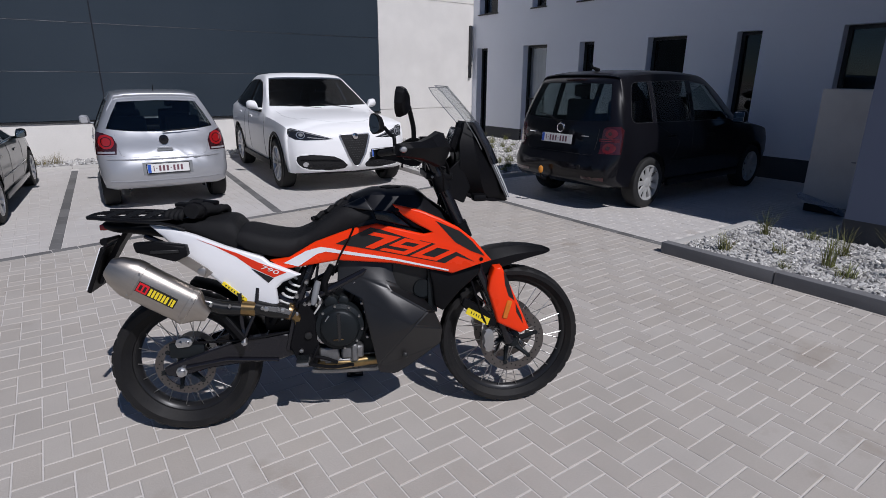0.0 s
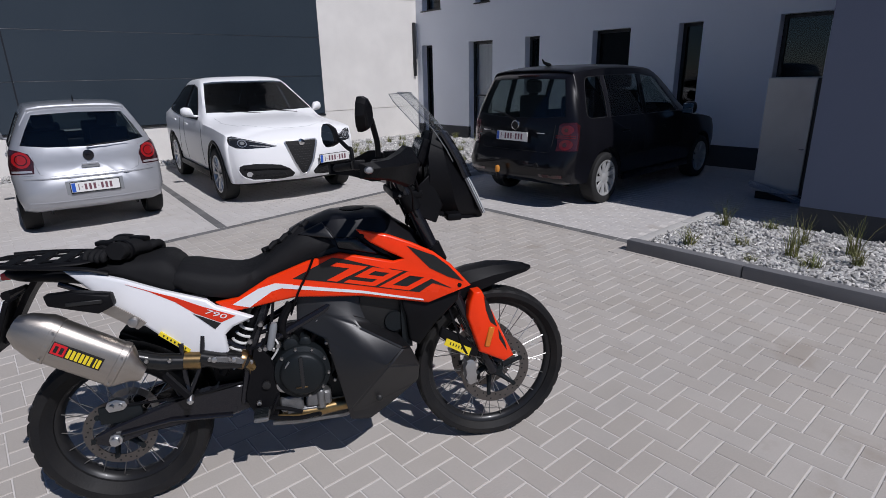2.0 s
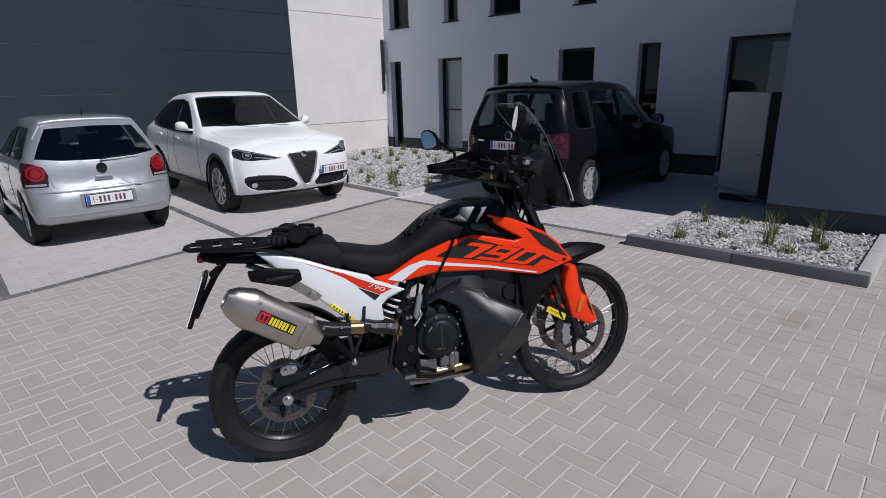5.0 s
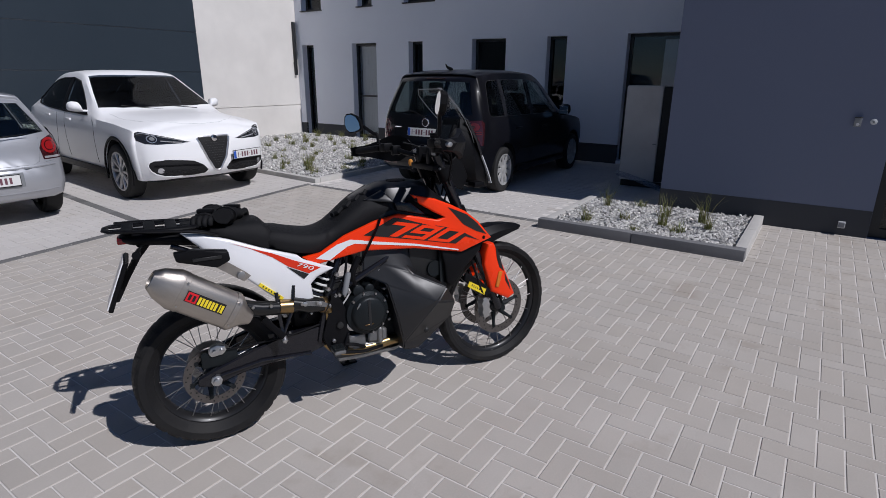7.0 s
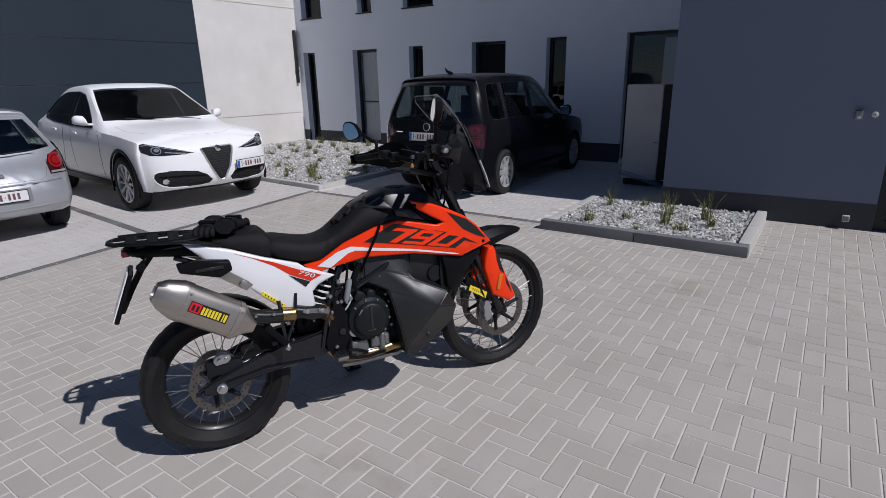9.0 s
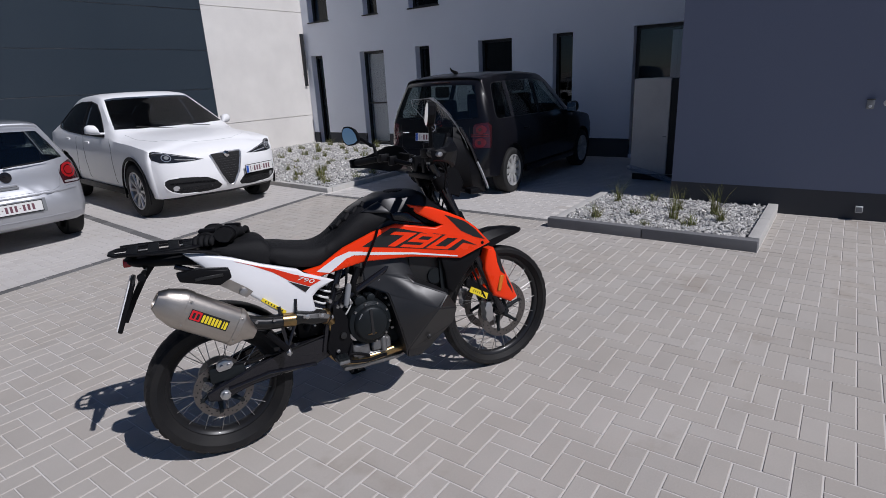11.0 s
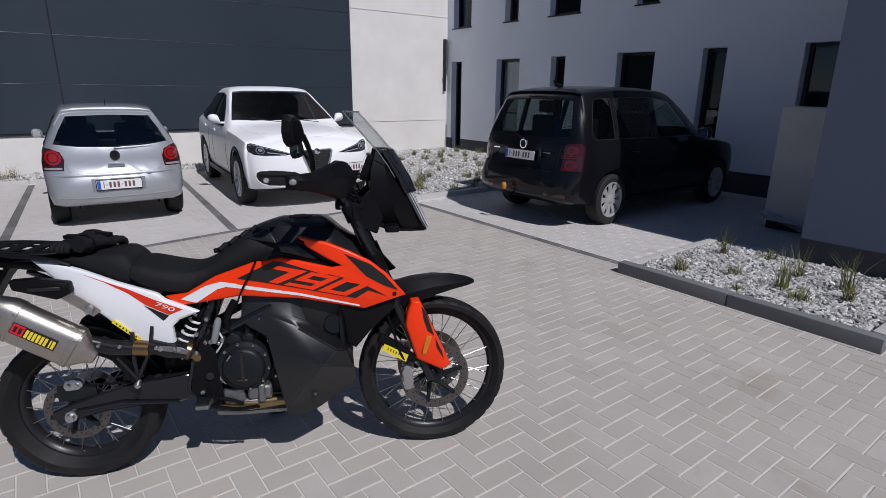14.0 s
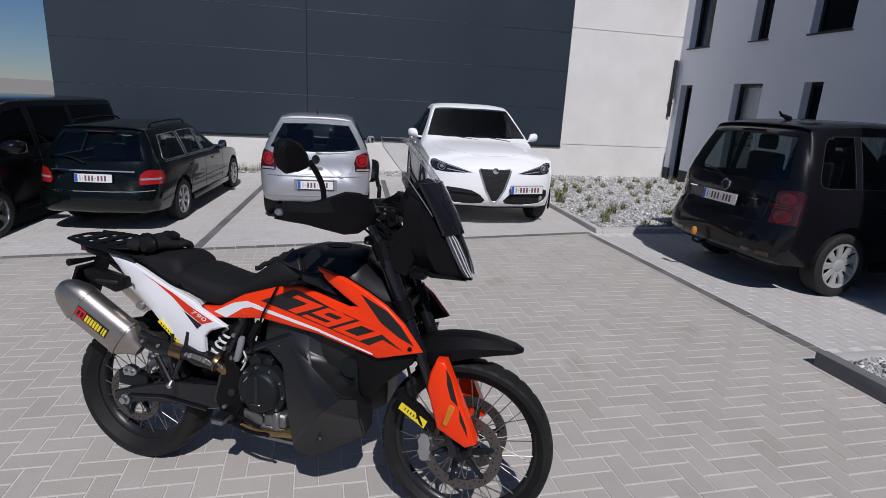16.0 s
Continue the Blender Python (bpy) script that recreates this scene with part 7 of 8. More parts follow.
trace("bumper_seam", tree, [(-0.74, 0.70), (-0.60, 0.69)], "x", -1.5, M_GREYBOX, body, 0.003)
trace("bumper_seam", tree, [(0.74, 0.70), (0.60, 0.69)], "x", -1.5, M_GREYBOX, body, 0.003)
trace("bumper_crease", tree, [(-0.70, 0.395), (-0.3, 0.385), (0.3, 0.385), (0.70, 0.395)], "x", -1.5, M_PAINT_S, body, 0.007)
patch("plate_recess", skin, [(-0.31, 0.455), (0.31, 0.455), (0.31, 0.61), (-0.31, 0.61)], "x", -1.2, -0.5, M_GREYBOX, c)
number_plate(c, pose(-0.712, 0.0, 0.535, 0, 4, 0))
part("badge", spin([(0.03, -0.012), (0.055, -0.008), (0.060, 0.0), (0.060, 0.03)], 24, "x"), M_BLACKG, c, "round dark badge", m=pose(-0.605, 0, 0.875))
part("boot_handle", rbox(-0.622, -0.595, -0.09, 0.09, 0.765, 0.79, 0.008), M_PAINT_S, c)
part("boot_recess", rbox(-0.618, -0.595, -0.10, 0.10, 0.735, 0.762, 0.006), M_GREYBOX, c)
bm = bmesh.new()
sweep(bm, [(-0.60, 0.0, 0.975), (-0.605, -0.2, 0.992), (-0.590, -0.46, 1.012)], [0.010, 0.006, 0.004], 6)
part("wiper", bm, M_BLACKP, c)
bm = bmesh.new()
sweep(bm, [(-0.10, 0, 1.455), (-0.16, 0, 1.53)], [0.010, 0.004], 6)
part("antenna", bm, M_BLACKP, c)

# dark green estate car, seen from behind
W = 0.895
c, body, skin, tree = car("estate_car", pose(0.135, 8.60, 0, 0, 0, 84.0) @ Matrix.Diagonal((0.98, 0.77, 0.855, 1.0)), "dark green estate car with chrome strips and roof rails", M_PAINT_G, dict(
    w=W, base=2.71, r=0.31, rim=0.21, wheel="a7", handles=((0.45, 0.80), (1.45, 0.79)), seat_mat=M_CABIN_B, mirror=(1.75, 0.98, 0.85),
    seams=([(0.36, 0.36), (0.36, 0.60), (0.30, 0.92)], [(1.02, 0.36), (1.02, 0.91)], [(1.95, 0.36), (1.98, 0.90)]),
    rear=dict(ring=(0.872, 0.26, 0.905, 0.585, 1.335, 1.375), bow=(0.10, 1.1, 0.55), line=[(0.26, -0.92), (0.34, -0.99), (0.45, -1.01), (0.565, -1.0), (0.60, -0.97), (0.62, -0.92), (0.66, -0.905), (0.90, -0.87), (1.12, -0.77), (1.33, -0.62), (1.38, -0.56)]),
    front=dict(ring=(0.76, 0.27, 0.66, 0.42, 0.69, 0.72), bow=(0.25, 0.6, 0.4), line=[(0.27, 3.42), (0.5, 3.5), (0.72, 3.38)]),
    body=[(-0.48, 0.888, 0.25, 0.91, 0.61, 1.37, 1.415), (0.0, W, 0.24, 0.915, 0.62, 1.39, 1.44), (0.6, W, 0.23, 0.915, 0.62, 1.395, 1.445), (1.1, W, 0.22, 0.91, 0.60, 1.365, 1.415), (1.5, W, 0.22, 0.905, 0.64, 1.2, 1.25), (1.95, W, 0.22, 0.90, 0.68, 0.99, 1.04), (2.2, 0.89, 0.22, 0.885, 0.68, 0.92, 0.965), (2.7, 0.87, 0.22, 0.84, 0.60, 0.86, 0.90), (3.1, 0.83, 0.24, 0.75, 0.50, 0.77, 0.81)],
    screen=[(2.02, -0.58), (2.06, 0), (2.02, 0.58), (1.18, 0.53), (1.20, 0), (1.18, -0.53)], screen_z=0.93,
    rear_win=[(-0.66, 0.975), (0, 0.955), (0.66, 0.975), (0.61, 1.12), (0.53, 1.305), (0, 1.315), (-0.53, 1.305), (-0.61, 1.12)],
    side=([(-0.52, 1.0), (-0.44, 0.965), (0.24, 0.96), (0.24, 1.315), (-0.34, 1.295)], [(0.32, 0.96), (0.98, 0.955), (0.98, 1.32), (0.32, 1.32)], [(1.06, 0.955), (1.82, 0.95), (1.55, 1.12), (1.12, 1.29), (1.06, 1.305)]),
    frames=M_RIMSILVER, frame_r=0.0045, cabin=(-0.7, 2.0, 0.86), seats=[(0.20, 0.22), (1.15, 0.26)]))
for s in (-1, 1):
    lp = patch("tail_lamp", skin, flipped([(0.62, 0.665), (0.60, 0.73), (0.625, 0.80), (0.68, 0.85), (0.76, 0.865), (0.86, 0.845), (0.88, 0.75), (0.87, 0.665)], s), "x", -1.3, -0.6, M_LAMP_R, c, "red tail lamp with a clear band")
    patch("clear_band", skin, flipped([(0.63, 0.725), (0.86, 0.725), (0.86, 0.75), (0.63, 0.75)], s), "x", -1.3, -0.6, M_LAMP_C, lp).location.x = -0.003
    bm = bmesh.new()
    sweep(bm, [(-0.35, s * 0.56, 1.40), (-0.28, s * 0.56, 1.455), (0.3, s * 0.57, 1.48), (0.85, s * 0.56, 1.465), (0.95, s * 0.56, 1.41)], 0.014, 8)
    part("roof_rail", bm, M_BLACKP, c)
    trace("flank_strip", tree, [(0.45, 0.52), (2.25, 0.52)], "y", s * 1.5, M_CHROME, c, 0.008)
    trace("belt_strip", tree, [(-0.50, 0.945), (0.4, 0.94), (1.85, 0.935)], "y", s * 1.5, M_CHROME, c, 0.006)
trace("bumper_strip", tree, [(-0.80, 0.585), (-0.4, 0.58), (0.4, 0.58), (0.80, 0.585)], "x", -1.5, M_CHROME, c, 0.008)
part("chrome_strip", rbox(-0.907, -0.872, -0.58, 0.58, 0.835, 0.858, 0.006), M_CHROME, c, "chrome strip on the tailgate")
number_plate(c, pose(-0.912, 0.0, 0.745, 0, 5, 0))
bm = bmesh.new()
sweep(bm, [(-0.88, 0.12, 0.94), (-0.86, 0.3, 1.01), (-0.835, 0.46, 1.03)], [0.014, 0.009, 0.006], 6)
part("wiper", bm, M_BLACKP, c)
part("brake_light", rbox(-0.645, -0.60, -0.2, 0.2, 1.335, 1.35, 0.002, 1), M_LAMP_DR, c)

# black van, seen from its front corner
W = 0.95
c, body, skin, tree = car("van", pose(-1.62, 10.5, 0, 0, 0, -92) @ Matrix.Diagonal((1.0, 0.95, 0.775, 1.0)), "black passenger van with alloy wheels, parked nose out", M_PAINT_V, dict(
    w=W, base=3.0, r=0.335, rim=0.225, wheel="a5", handles=((2.05, 0.95),), mirror=(2.75, 1.22, 1.2), seams=([(0.9, 0.40), (0.9, 1.1)], [(1.95, 0.40), (1.95, 1.1)], [(2.85, 0.40), (2.9, 1.05)]),
    rear=dict(ring=(0.92, 0.30, 1.10, 0.77, 1.79, 1.835), bow=(0.05, 0.5, 0.6), line=[(0.30, -1.0), (1.1, -0.98), (1.84, -0.90)]),
    front=dict(ring=(0.82, 0.28, 0.80, 0.52, 0.84, 0.88), bow=(0.22, 0.8, 0.5), line=[(0.28, 3.80), (0.45, 3.9), (0.7, 3.87), (0.88, 3.72)]),
    body=[(-0.6, W, 0.28, 1.12, 0.79, 1.84, 1.89), (0.5, W, 0.28, 1.12, 0.80, 1.85, 1.90), (1.7, W, 0.28, 1.115, 0.79, 1.85, 1.90), (2.3, W, 0.28, 1.10, 0.75, 1.80, 1.85), (2.75, W, 0.28, 1.09, 0.78, 1.50, 1.55), (3.1, 0.945, 0.28, 1.06, 0.78, 1.22, 1.27), (3.35, 0.93, 0.28, 1.0, 0.72, 1.07, 1.12), (3.6, 0.89, 0.28, 0.92, 0.62, 0.95, 1.0)],
    screen=[(3.12, -0.70), (3.18, 0), (3.12, 0.70), (2.38, 0.66), (2.40, 0), (2.38, -0.66)], screen_z=1.12,
    rear_win=[(-0.68, 1.2), (0.68, 1.2), (0.65, 1.74), (-0.65, 1.74)],
    side=([(-0.70, 1.18), (0.84, 1.18), (0.84, 1.76), (-0.66, 1.76)], [(0.94, 1.18), (1.90, 1.18), (1.90, 1.76), (0.94, 1.76)], [(2.0, 1.18), (2.92, 1.15), (2.7, 1.42), (2.35, 1.71), (2.0, 1.755)]),
    frames=M_BLACKP, frame_r=0.006, pane=M_PRIVACY, rear_pane=M_PRIVACY, cabin=(-0.85, 3.0, 1.05), seats=[(2.0, 0.42)]))
for s in (-1, 1):
    hl = patch("headlamp", skin, flipped([(0.52, 0.66), (0.60, 0.84), (0.76, 0.87), (0.80, 0.80), (0.78, 0.66)], s), "x", 3.2, 4.2, M_LAMP_C, c)
gr = patch("grille", skin, [(-0.48, 0.64), (0.48, 0.64), (0.52, 0.77), (-0.52, 0.77)], "x", 3.2, 4.2, M_UNDER, c)
for z in (0.675, 0.71, 0.745):
    trace("grille_bar", tree, [(-0.46, z), (0, z), (0.46, z)], "x", 5, M_CHROME, gr, 0.006)

# ---- yard details ----
# kerbs round the two gravel beds and along the back wall
def kerb_run(p, q, n, w=0.09, h=0.09, seed=0, mat=M_KERB):
    """n kerb stones from p to q, each a piece of its own, with open joints."""
    p, q = Vector((*p, 0)), Vector((*q, 0))
    d = (q - p) / n
    ang = math.atan2(d.y, d.x)
    rg = random.Random(seed)
    for k in range(n):
        c = p + d * (k + 0.5)
        L = d.length - 0.006
        bm = rbox(-L / 2, L / 2, -w / 2, w / 2, -0.03, h, 0.008, 2)
        part("kerb_stone", bm, mat, pavement, m=Matrix.Translation((c.x, c.y, rg.uniform(-0.002, 0.002))) @ Matrix.Rotation(ang, 4, "Z"))


kerb_run((6.05, 1.59), (6.05, 3.66), 2, 0.10, 0.105, 1, M_KERB_D)
kerb_run((6.103, 1.64), (BLOCK_X - 0.01, 1.64), 2, 0.10, 0.105, 2)
kerb_run((6.103, 3.61), (7.97, 3.61), 2, 0.10, 0.085, 3)
kerb_run((6.43, 7.62), (6.78, 12.62), 5, 0.10, 0.07, 4)
kerb_run((6.483, 7.67), (WALL_X - 0.02, 7.67), 5, 0.10, 0.07, 6)
kerb_run((-4.5, 12.62), (6.70, 12.62), 11, 0.08, 0.06, 7)

M_STONE = material("limestone_gravel", (0.62, 0.60, 0.565), 0.85, var=0.12, scale=30, fine=220, bump=0.2, rand=0.42, island=True, tint=(0.30, 0.30, 0.30))
M_SOIL = material("bed_soil", (0.14, 0.13, 0.12), 0.95, var=0.3, scale=6, fine=120, bump=0.4)
ICO_V = [(0, -0.526, 0.851), (0, 0.526, 0.851), (0, -0.526, -0.851), (0, 0.526, -0.851), (-0.526, 0.851, 0), (0.526, 0.851, 0), (-0.526, -0.851, 0), (0.526, -0.851, 0), (0.851, 0, -0.526), (0.851, 0, 0.526), (-0.851, 0, -0.526), (-0.851, 0, 0.526)]
ICO_F = [(0, 1, 11), (0, 9, 1), (0, 7, 9), (0, 6, 7), (0, 11, 6), (1, 9, 5), (1, 5, 4), (1, 4, 11), (2, 8, 3), (2, 7, 8), (2, 6, 7), (2, 10, 6), (2, 3, 10), (3, 8, 5), (3, 5, 4), (3, 4, 10), (4, 10, 11), (5, 8, 9), (6, 10, 11), (7, 8, 9)]


def gravel(x0, x1, y0, y1, count, size, z, label, seed):
    rg = np.random.default_rng(seed)
    base = np.array(ICO_V)
    n = count
    sc = size * rg.uniform(0.45, 1.25, (n, 1, 1)) * rg.uniform(0.6, 1.3, (n, 1, 3)) * np.array([1.55, 0.75, 0.6])
    pts = base[None] * sc * (1 + rg.uniform(-0.25, 0.25, (n, 12, 1)))
    a, b = rg.uniform(0, 6.28, n), rg.uniform(-0.7, 0.7, n)
    ca, sa, cb, sb = np.cos(a)[:, None], np.sin(a)[:, None], np.cos(b)[:, None], np.sin(b)[:, None]
    x, y, zz = pts[..., 0], pts[..., 1], pts[..., 2]
    x, zz = cb * x + sb * zz, -sb * x + cb * zz
    x, y = ca * x - sa * y, sa * x + ca * y
    off = np.stack([rg.uniform(x0, x1, n), rg.uniform(y0, y1, n), z + rg.uniform(-0.01, 0.014, n)], 1)
    V = np.stack([x, y, zz], -1) + off[:, None]
    F = (np.array(ICO_F)[None] + 12 * np.arange(n)[:, None, None]).reshape(-1, 3)
    me = bpy.data.meshes.new("gravel")
    me.from_pydata(V.reshape(-1, 3).tolist(), [], F.tolist())
    me.materials.append(M_STONE)
    ob = new("gravel", me)
    return tagged(ob, label, "gravel", kind="stuff")


for x0, x1, y0, y1 in ((6.09, BLOCK_X, 1.68, 3.57), (6.80, WALL_X, 7.71, WALL_Y), (-4.5, 6.7, 12.65, WALL_Y)):
    bm = bmesh.new()
    box(bm, x0, x1, y0, y1, -0.004, 0.052)
    tagged(link("bed", bm, M_SOIL, smooth=0), "planting bed with grey-brown soil under the gravel", "ground", kind="structure")
gravel(6.12, 7.62, 1.71, 3.55, 8500, 0.0205, 0.060, "pale crushed limestone gravel in the small bed", 1)
gravel(6.55, 11.27, 7.74, 13.37, 29000, 0.0255, 0.061, "pale crushed limestone gravel in the corner bed", 2)
gravel(-4.5, 6.68, 12.66, 13.37, 5600, 0.028, 0.058, "pale gravel strip along the wall", 3)

M_GRASS = material("grass_blade", (0.13, 0.165, 0.035), 0.6, var=0.3, scale=12, fine=80, rand=0.35, island=True, tint=(0.20, 0.17, 0.07))
M_DRY = material("dry_grass", (0.30, 0.24, 0.12), 0.7, var=0.3, scale=12, fine=80, rand=0.35, island=True, tint=(0.16, 0.15, 0.06))


def tuft(name, blades, height, spread, lean, mat, label, seed):
    rg = random.Random(seed)
    t = thing(name, pose(0, 0, 0), label, "plant")
    bm = bmesh.new()
    for k in range(blades):
        a, h = rg.uniform(0, 6.28), height * rg.uniform(0.45, 1.1)
        r0, out = spread * math.sqrt(rg.random()), lean * rg.uniform(0.3, 1.2)
        a0 = rg.uniform(0, 6.28)
        c = Vector((math.cos(a0) * r0, math.sin(a0) * r0, 0))
        d = Vector((math.cos(a), math.sin(a), 0))
        s = Vector((-d.y, d.x, 0))
        w = 0.0035 * rg.uniform(0.7, 1.4)
        last = None
        for q in (0, 0.35, 0.7, 1.0):
            p = c + d * out * h * q * q + Vector((0, 0, h * (q - 0.25 * out * q * q)))
            e = [bm.verts.new(p - s * w * (1 - 0.85 * q)), bm.verts.new(p + s * w * (1 - 0.85 * q))]
            if last:
                bm.faces.new((last[0], last[1], e[1], e[0]))
            last = e
    part("grass_clump", bm, mat, t, smooth=70)
    return t


tufts = [tuft("grass_tuft", 70, 0.20, 0.05, 0.9, M_GRASS, "green ornamental grass tuft growing from the gravel", 1),
         tuft("grass_tuft", 46, 0.34, 0.045, 0.55, M_GRASS, "tall upright green grass with thin dry tips", 2),
         tuft("grass_tuft", 60, 0.13, 0.06, 1.0, M_GRASS, "short yellow-green grass tuft in the gravel", 3),
         tuft("weed_tuft", 60, 0.30, 0.10, 0.8, M_DRY, "dry straw-coloured weeds at the foot of the wall", 4)]
spots = [(6.22, 3.05, 0, 1.0), (6.55, 2.72, 2, 1.0), (6.50, 2.30, 1, 1.0), (6.30, 2.10, 2, 1.1), (6.95, 2.35, 1, 0.8), (6.85, 1.95, 1, 1.0), (6.62, 1.85, 0, 0.9), (7.1, 3.1, 1, 0.9), (7.3, 2.75, 2, 1.0), (6.15, 2.5, 2, 0.7)]
rg = random.Random(11)
for i in range(60):
    spots.append((6.65 + 0.46 * (i % 10) + rg.uniform(-0.14, 0.14), 7.75 + 0.86 * (i // 10) + rg.uniform(-0.2, 0.2), rg.choice((0, 2, 0, 2, 2)), rg.uniform(0.8, 1.4)))
spots += [(6.75, 8.0, 0, 1.2), (7.0, 8.9, 2, 1.3), (6.8, 9.8, 0, 1.3), (7.3, 10.6, 1, 1.0)]
for x in (-0.1, 0.9, 1.15, 1.3, 3.35, 3.55, 1.0, -1.1):
    spots.append((x, 12.65 + rg.uniform(-0.05, 0.1), 3, rg.uniform(0.7, 1.3)))
used = set()
for x, y, k, s in spots:
    x, y = (x + 0.12, y + 0.17) if y < 4 else (x + 0.1, y + 0.25)
    m = Matrix.Translation((x, y, 0.058)) @ Matrix.Rotation(rg.uniform(0, 6.28), 4, "Z") @ Matrix.Scale((1.05 if y < 4 else 1.0) * s, 4)
    if k in used:
        copy_thing(tufts[k], m)
        continue
    used.add(k)
    tufts[k].matrix_world = m

# grey cabinet by the facade, on a dark base, with a strip of film at its foot
M_CAB = material("cabinet_fibreboard", (0.60, 0.585, 0.56), 0.7, var=0.10, scale=2.5, fine=120, bump=0.1, tint=(0.52, 0.505, 0.49))
M_FILM = glass("plastic_film", (0.82, 0.84, 0.88), rough=0.25, gloss=0.22)
cab = thing("utility_cabinet", pose(9.1, 3.40, 0), "grey upright utility cabinet standing on a dark base by the facade", "cabinet")
part("body", rbox(0.0, 0.32, -0.33, 0.32, 0.10, 1.50, 0.008), M_CAB, cab)
part("door_panel", rbox(-0.022, -0.002, -0.20, 0.322, 0.11, 1.495, 0.004, 1), M_CAB, cab, "plain grey front panel")
# a near-black strip beside the front panel
part("side_gap", rbox(-0.022, -0.002, -0.335, -0.206, 0.11, 1.495, 0.004, 1), M_DARK, cab, "dark side strip")
part("latch", rbox(-0.034, -0.022, -0.18, -0.13, 0.66, 0.675, 0.003, 1), M_GREYBOX, cab)
part("base", rbox(0.02, 0.30, -0.31, 0.30, 0.0, 0.10, 0.004, 1), M_DARK, cab)
bm = bmesh.new()
loft(bm, [[(x, y, z), (x - 0.05, y + 0.01, z - 0.03), (x - 0.02, y, z - 0.08), (x + 0.02, y - 0.01, z - 0.02)] for x, y, z in ((9.06, 3.75, 0.24), (9.0, 3.55, 0.21), (8.95, 3.3, 0.16), (8.9, 3.02, 0.08), (8.86, 2.9, 0.07))])
tagged(link("plastic_film", bm, M_FILM, smooth=60), "crumpled clear plastic film hanging across the foot of the cabinet", "packaging")

# fittings on the block: intercom, bell, socket, glazed door
ic = thing("intercom", pose(BLOCK_X, 0.92, 1.19) @ Matrix.Diagonal((1.0, 0.68, 0.68, 1.0)), "small grey intercom box on the rendered wall", "intercom")
part("housing", rbox(-0.03, 0.0, -0.045, 0.045, -0.065, 0.065, 0.006), M_GREYBOX, ic)
part("canopy", rbox(-0.05, 0.0, -0.05, 0.05, 0.066, 0.078, 0.003, 1), M_FRAME, ic)
part("lens", spin([(0.02, -0.036), (0.022, -0.03), (0.022, -0.02)], 16, "x"), M_LIGHTFIT, ic, m=pose(0, 0, -0.03))
bell = thing("bell_push", pose(BLOCK_X, 0.79, 1.20) @ Matrix.Diagonal((1.0, 0.66, 0.66, 1.0)), "round light grey bell push on the wall", "bell")
part("plate", spin([(0.035, -0.018), (0.045, -0.012), (0.045, -0.001)], 20, "x"), M_LIGHTFIT, bell)
part("button", spin([(0.012, -0.024), (0.014, -0.019)], 12, "x"), M_GREYBOX, bell)
so = thing("outdoor_socket", pose(BLOCK_X - 0.004, 0.86, 0.115) @ Matrix.Diagonal((1.0, 0.8, 0.8, 1.0)), "small light grey outdoor socket on the plinth", "socket")
part("housing", rbox(-0.045, 0.0, -0.04, 0.04, -0.04, 0.045, 0.006), M_LIGHTFIT, so)
part("flap", rbox(-0.052, -0.044, -0.034, 0.034, -0.03, 0.036, 0.003, 1), M_GREYBOX, so)
dr = tagged(new("door_1"), "glazed entrance door with a dark metal frame", "door", kind="structure")
dr.matrix_world = pose(BLOCK_X, (DOOR[0] + DOOR[1]) / 2, 0)
hw = (DOOR[1] - DOOR[0]) / 2
bm = bmesh.new()
for a, b, c, d in ((-hw, -hw + 0.09, 0, 2.35), (hw - 0.09, hw, 0, 2.35), (-hw + 0.09, hw - 0.09, 2.26, 2.35), (-hw + 0.09, hw - 0.09, 0, 0.10), (-hw + 0.09, hw - 0.09, 0.62, 0.70)):
    box(bm, 0.08, 0.15, a, b, c, d)
part("door_frame", bm, M_FRAME, dr, smooth=0)
for c, d in ((0.10, 0.62), (0.70, 2.26)):
    bm = bmesh.new()
    box(bm, 0.11, 0.118, -hw + 0.09, hw - 0.09, c, d)
    part("pane", bm, M_PANE, dr, smooth=0).visible_shadow = False
# near-black sheet whose colour stands for the shade of the hall
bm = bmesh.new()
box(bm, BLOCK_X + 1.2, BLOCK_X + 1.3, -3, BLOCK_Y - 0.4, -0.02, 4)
tagged(link("wall_hall", bm, M_DARK, smooth=0), "near-black sheet behind the glazed door, hall shade put into the colour", "wall", kind="structure")

# camera on the cladding, cover strip in the corner
sc = thing("security_camera", pose(CLAD_L + 0.3, WALL_Y - 0.012, 3.75), "small white dome camera under a dark bracket on the cladding", "camera")
part("bracket", rbox(-0.05, 0.05, -0.12, 0.0, 0.0, 0.05, 0.01), M_WHITEP, sc)
part("dome", spin([(0.055, 0.0), (0.055, -0.04), (0.045, -0.075), (0.02, -0.095)], 20, "z"), M_WHITEP, sc, m=pose(0, -0.08, 0))
part("eye", spin([(0.03, -0.06), (0.022, -0.10), (0.008, -0.108)], 16, "z"), M_BLACKG, sc, m=pose(0, -0.08, 0))
cs = thing("downpipe", pose(WALL_X - 0.12, WALL_Y, 1.62), "short dark vertical pipe on the concrete near the corner", "pipe")
part("pipe", rbox(-0.035, 0.035, -0.07, -0.005, 0.0, 1.35, 0.01), M_TRIM, cs)
part("clip", rbox(-0.05, 0.05, -0.075, 0.0, 0.3, 0.33, 0.004, 1), M_TRIM, cs)


# ---- pavers ----
PW = 0.1075
